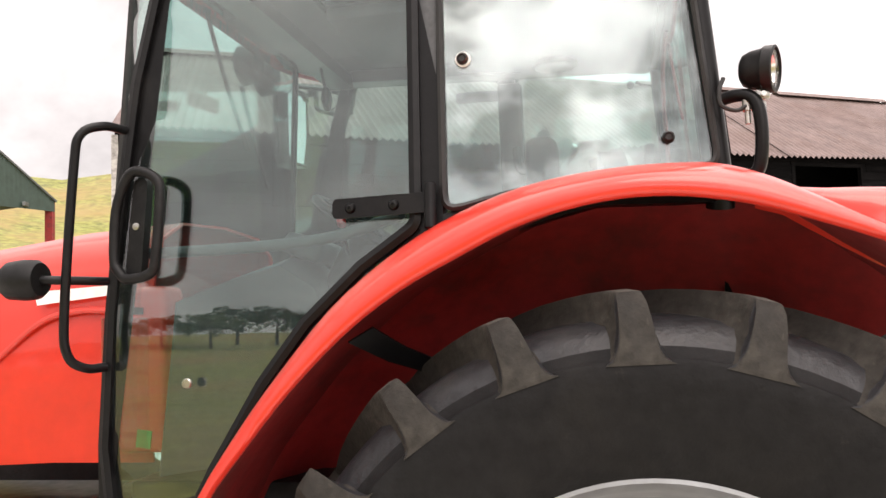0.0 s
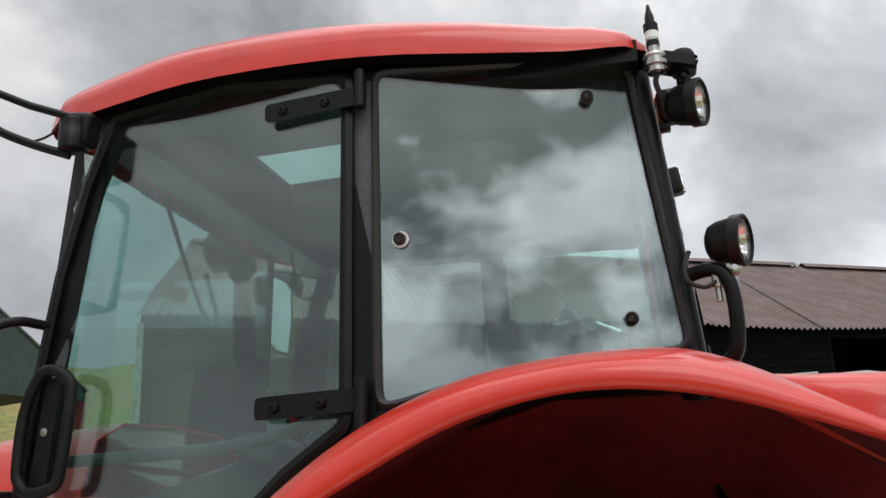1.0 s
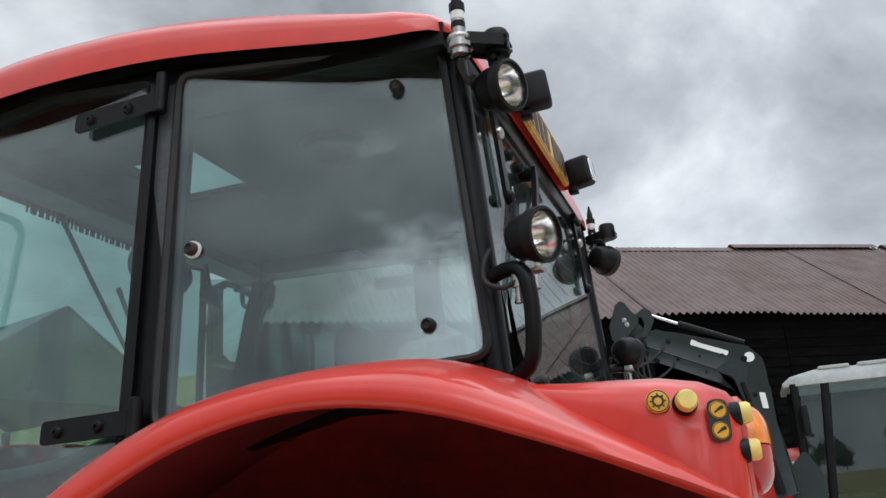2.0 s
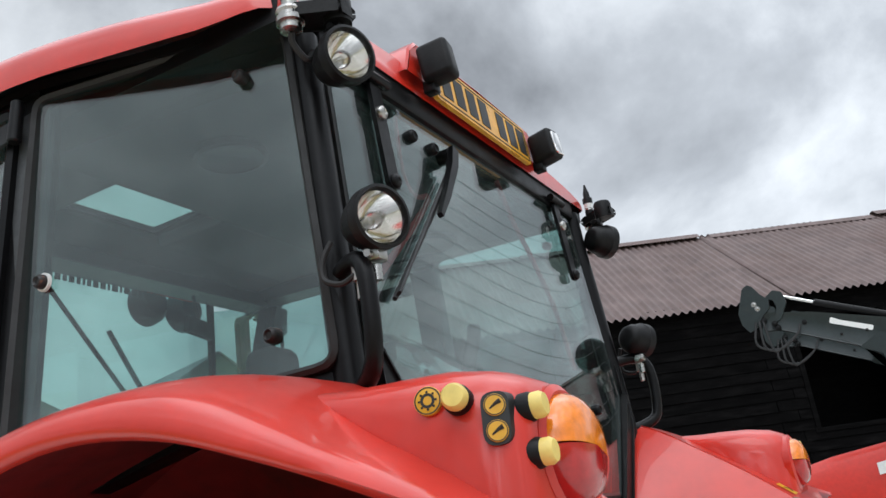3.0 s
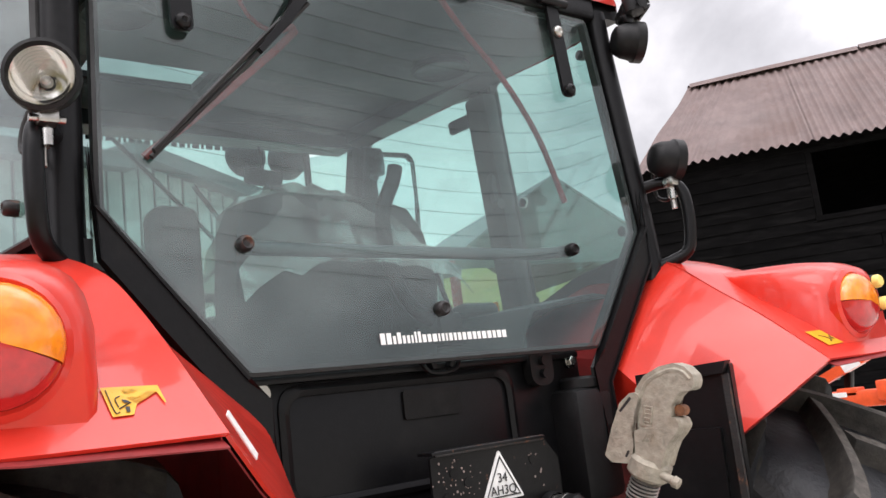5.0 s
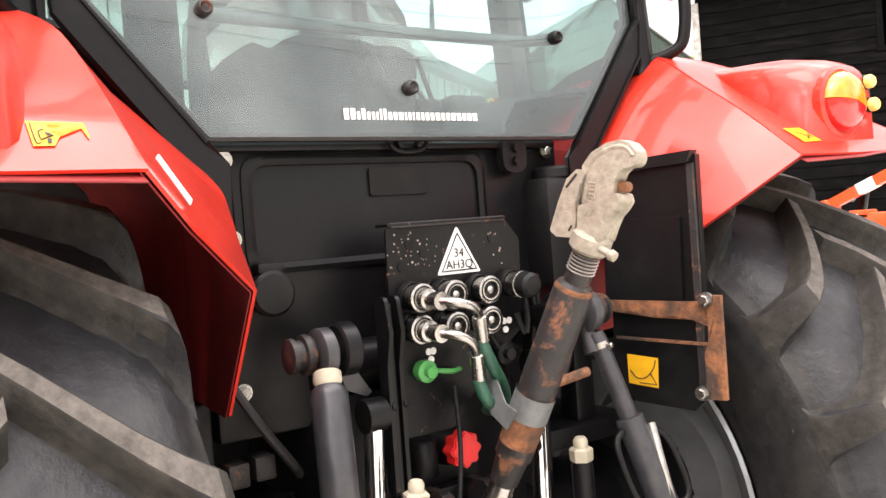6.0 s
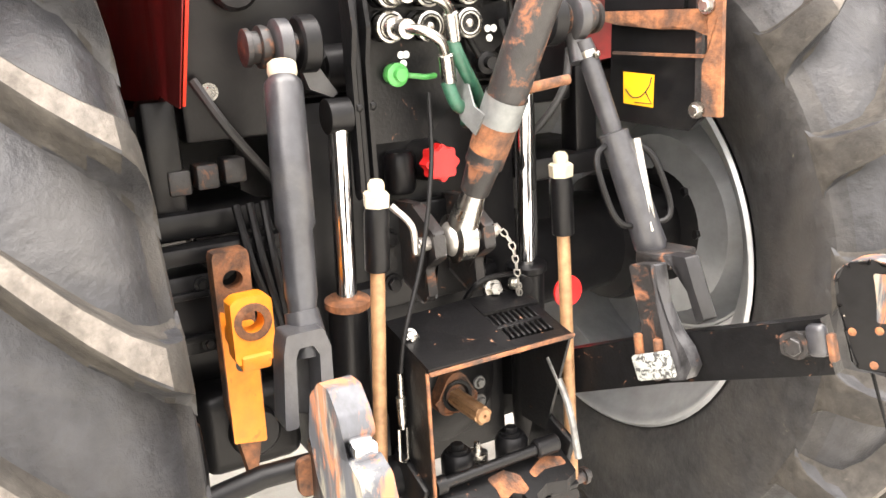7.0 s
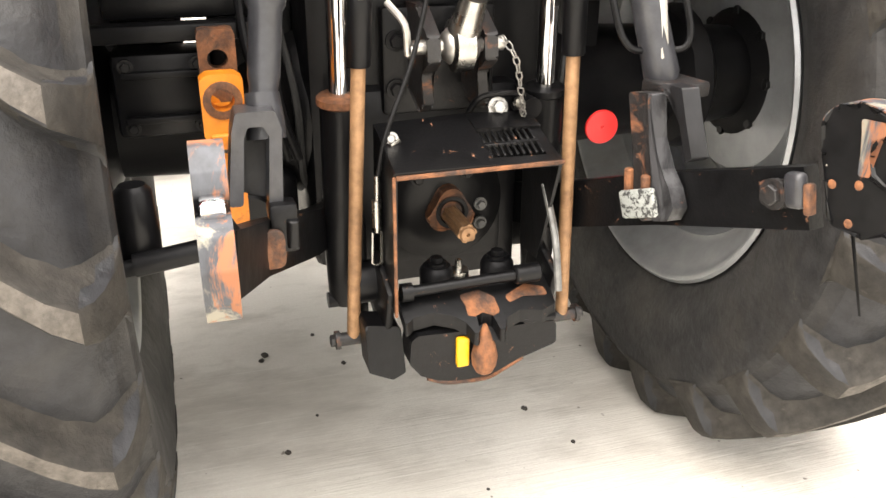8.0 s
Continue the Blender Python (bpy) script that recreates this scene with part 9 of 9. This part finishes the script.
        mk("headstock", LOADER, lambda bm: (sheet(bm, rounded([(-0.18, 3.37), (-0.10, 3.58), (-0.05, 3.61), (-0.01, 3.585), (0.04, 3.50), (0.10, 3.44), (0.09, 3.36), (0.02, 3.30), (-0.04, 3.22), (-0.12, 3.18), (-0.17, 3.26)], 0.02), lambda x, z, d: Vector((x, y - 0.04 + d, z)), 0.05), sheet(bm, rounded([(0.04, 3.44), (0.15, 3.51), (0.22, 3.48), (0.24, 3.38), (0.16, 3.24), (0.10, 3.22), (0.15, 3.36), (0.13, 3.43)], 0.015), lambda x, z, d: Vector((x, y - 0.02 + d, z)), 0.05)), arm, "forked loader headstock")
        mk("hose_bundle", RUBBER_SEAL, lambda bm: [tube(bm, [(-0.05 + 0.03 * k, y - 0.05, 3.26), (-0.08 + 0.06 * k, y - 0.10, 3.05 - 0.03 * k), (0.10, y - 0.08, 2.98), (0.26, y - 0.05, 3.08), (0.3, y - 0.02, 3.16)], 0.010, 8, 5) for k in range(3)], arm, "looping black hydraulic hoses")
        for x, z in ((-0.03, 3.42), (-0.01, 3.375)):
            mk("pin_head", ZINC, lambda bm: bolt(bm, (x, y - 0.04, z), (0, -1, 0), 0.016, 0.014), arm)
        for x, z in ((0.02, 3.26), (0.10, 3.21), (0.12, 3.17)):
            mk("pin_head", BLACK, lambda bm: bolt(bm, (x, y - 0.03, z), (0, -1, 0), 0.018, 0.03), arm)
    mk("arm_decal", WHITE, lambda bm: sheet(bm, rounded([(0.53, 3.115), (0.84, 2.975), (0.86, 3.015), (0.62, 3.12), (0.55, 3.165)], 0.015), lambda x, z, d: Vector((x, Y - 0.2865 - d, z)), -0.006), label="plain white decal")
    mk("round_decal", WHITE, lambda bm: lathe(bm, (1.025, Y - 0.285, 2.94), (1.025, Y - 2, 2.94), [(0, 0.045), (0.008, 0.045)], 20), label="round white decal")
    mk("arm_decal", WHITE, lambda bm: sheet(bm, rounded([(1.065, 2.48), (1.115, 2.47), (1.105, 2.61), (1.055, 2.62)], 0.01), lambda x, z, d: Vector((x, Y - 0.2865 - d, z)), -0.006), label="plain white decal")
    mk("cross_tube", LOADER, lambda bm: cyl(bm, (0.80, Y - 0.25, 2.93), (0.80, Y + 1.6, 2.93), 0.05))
    for x, r, yy in ((4.6, 1.05, 9.1), (-1.5, 0.75, 9.2), (4.6, 1.05, 11.1), (-1.5, 0.75, 11.0)):
        w2 = mk("wheel", RUBBER, lambda bm: lathe(bm, (x, Y + yy - 0.22, r + GROUND), (x, Y + 9, r + GROUND), [(0, r * 0.55), (0.02, r * 0.9), (0.06, r), (0.38, r), (0.42, r * 0.9), (0.44, r * 0.55)], 40), label="black-tyred wheel")
        mk("rim", RIM, lambda bm: lathe(bm, (x, Y + yy - 0.2, r + GROUND), (x, Y + 9, r + GROUND), [(0, r * 0.56), (0.08, r * 0.5), (0.12, r * 0.1)], 30, cap=False), w2)
    mk("rear_fender", RED, lambda bm: grid(bm, [[(2.75 + 0.92 * math.cos(a), Y + yy, 0.85 + 0.92 * math.sin(a)) for yy in (-0.2, 0.3)] for a in [0.3 + k * 0.26 for k in range(9)]], 0.02), label="red wheel fender")
    mk("chassis", BLACK, lambda bm: box(bm, (1.4, Y + 10.15, 1.2), (6.8, 0.8, 0.9), bevel=0.05))
    return t2


build_loader_tractor()


def build_implement():
    """The orange-red folding implement standing by the right wheel."""
    im = thing("mounted_implement", -0.3, 3.0, GROUND, "orange-red folding farm implement with a white-banded arm", "implement")
    a, b = Vector((-0.475, 3.0, 1.633)), Vector((-0.247, 3.0, 1.728))
    d = (b - a).normalized()
    arm = smallpart("folding_arm", IMPLEMENT, lambda bm: tube(bm, [a, a + d * 0.2, a + d * 0.62], 0.034, 4), im)
    smallpart("white_band", WHITE, lambda bm: tube(bm, [a + d * 0.175, a + d * 0.265], 0.0365, 4), arm, "white reflective band")
    smallpart("arm_knuckle", IMPLEMENT, lambda bm: (sheet(bm, rounded([(-0.515, 1.615), (-0.50, 1.655), (-0.465, 1.665), (-0.44, 1.625), (-0.445, 1.575), (-0.50, 1.575)], 0.01), lambda x, z, e: Vector((x, 2.95 + e, z)), 0.1), bolt(bm, (-0.475, 2.95, 1.63), (0, -1, 0), 0.014, 0.015)), arm, "pivot cheeks of the arm")
    beam = smallpart("beam", IMPLEMENT, lambda bm: (box(bm, (0.10, 3.0, 1.553), (1.15, 0.10, 0.075), bevel=0.008), box(bm, (-0.30, 2.99, 1.585), (0.10, 0.08, 0.04), bevel=0.006), box(bm, (-0.12, 2.99, 1.585), (0.06, 0.12, 0.09), bevel=0.008)), im, "orange-red cross beam")
    smallpart("beam_plate", WHITE, lambda bm: sheet(bm, rounded([(-0.42, 1.565), (-0.30, 1.565), (-0.30, 1.588), (-0.42, 1.588)], 0.006), lambda x, z, e: Vector((x, 2.9465 + e, z)), 0.003), beam, "plain white label")
    smallpart("bracket", BLACK, lambda bm: (box(bm, (-0.33, 3.06, 1.66), (0.035, 0.04, 0.16), (0, 12, 0), 0.008), box(bm, (-0.40, 3.07, 1.68), (0.05, 0.05, 0.06), (0, 35, 0), 0.01)), im)
    smallpart("stand", IMPLEMENT, lambda bm: (box(bm, (0.0, 3.0, 0.82), (0.08, 0.08, 1.42), bevel=0.01), box(bm, (0.6, 3.0, 0.82), (0.08, 0.08, 1.42), bevel=0.01), box(bm, (0.3, 3.0, 0.11), (1.0, 0.4, 0.08), bevel=0.02)), im)
    return im


build_implement()

# crumbs of dark soil on the yard
SOIL = shader("dark_soil", (0.035, 0.03, 0.025), 0.9, grain=(90, 0.3))


def soil_crumbs(bm):
    rng = random.Random(7)
    for x, y, r in ((-0.146, -0.327, 0.012), (-0.12, -0.34, 0.008), (-0.228, -0.174, 0.006), (0.332, -0.324, 0.008), (0.323, 0.301, 0.008), (0.492, 0.364, 0.006), (-0.041, -0.114, 0.007), (0.195, -0.23, 0.004), (-0.23, -0.59, 0.008), (0.05, 0.42, 0.005), (0.6, 0.1, 0.004)):
        v = bmesh.ops.create_icosphere(bm, subdivisions=2, radius=r)["verts"]
        for w in v:
            w.co = Vector((w.co.x * 1.3, w.co.y, w.co.z * 0.55)) * rng.uniform(0.75, 1.2) + Vector((x, y, GROUND + r * 0.3))


bm = B()
soil_crumbs(bm)
crumbs = part("soil_crumbs", bm, SOIL, None)
tagged(crumbs, "scattered crumbs of dark soil on pale concrete", "soil", "", "stuff")

# ---- trees ----
LEAF = shader("tree_foliage", (0.05, 0.075, 0.02), 0.8, grain=(2.0, 0.35), stain=(0.6, (0.085, 0.10, 0.03), 0.45, 0.7))
BARK = shader("tree_bark", (0.09, 0.07, 0.05), 0.9, grain=(6, 0.3), bump=(0.3, 12))


def build_tree(seed, height, spread):
    rng = random.Random(seed)
    tree = thing("tree", 0, 0, 0, "broadleaved tree in full dark green leaf on the pasture", "tree", "trees round the fields")
    bm = B()
    tube(bm, [(0, 0, -0.3), (0.05, 0, height * 0.3), (0.1, 0.05, height * 0.75)], lambda t: lerp(0.05, 0.012, t) * height * 0.6, 8, 3)
    limbs = []
    for k in range(11):
        a, z = rng.uniform(0, math.tau), height * rng.uniform(0.25, 0.6)
        e = Vector((math.cos(a) * spread * rng.uniform(0.5, 0.85), math.sin(a) * spread * rng.uniform(0.5, 0.85), z + height * rng.uniform(0.1, 0.32)))
        tube(bm, [(0.05, 0.02, z), Vector((0.05, 0.02, z)).lerp(e, 0.5) + Vector((0, 0, 0.2)), e], lambda t: lerp(0.018, 0.004, t) * height * 0.6, 6, 2)
        limbs.append(e)
    part("trunk", bm, BARK, tree)
    bm = B()
    limbs.append(Vector((0.1, 0.05, height * 0.85)))
    for e in limbs:
        for c in range(4):
            cc = e + Vector((rng.gauss(0, 1), rng.gauss(0, 1), rng.gauss(0, 0.7))) * spread * 0.2
            cr = spread * rng.uniform(0.16, 0.3)
            for q in range(34):
                v = Vector((rng.gauss(0, 1), rng.gauss(0, 1), rng.gauss(0, 0.8))).normalized() * cr * rng.uniform(0.55, 1.05)
                p, s = cc + v, rng.uniform(0.05, 0.11) * height * 0.55
                u = Vector((rng.gauss(0, 1), rng.gauss(0, 1), rng.gauss(0, 1))).normalized()
                w_ = u.orthogonal().normalized()
                n = u.cross(w_)
                vs = [bm.verts.new(p + u * s), bm.verts.new(p + w_ * s * 0.6 + n * s * 0.2), bm.verts.new(p - u * s * 0.8), bm.verts.new(p - w_ * s * 0.6 + n * s * 0.15)]
                bm.faces.new(vs)
    part("crown", bm, LEAF, tree)
    return tree


random.seed(3)
protos = [build_tree(k, h, s) for k, (h, s) in enumerate(((9, 4.2), (7, 3.6), (6, 3.4)))]
for p, (x, y) in zip(protos, ((-60.0, -90.0), (-40.0, -92.0), (46.0, 30.0))):
    p.matrix_basis = pose(x, y, ground_height(x, y) - 0.1)
for k in range(44):
    a = radians(-260 + k * 4.2 + random.uniform(-2, 2))
    r = random.uniform(85, 125)
    x, y = -2 + r * math.sin(a), r * math.cos(a)
    copy_thing(protos[k % 3], pose(x, y, ground_height(x, y) - 0.1, 0, 0, random.uniform(0, 360)))
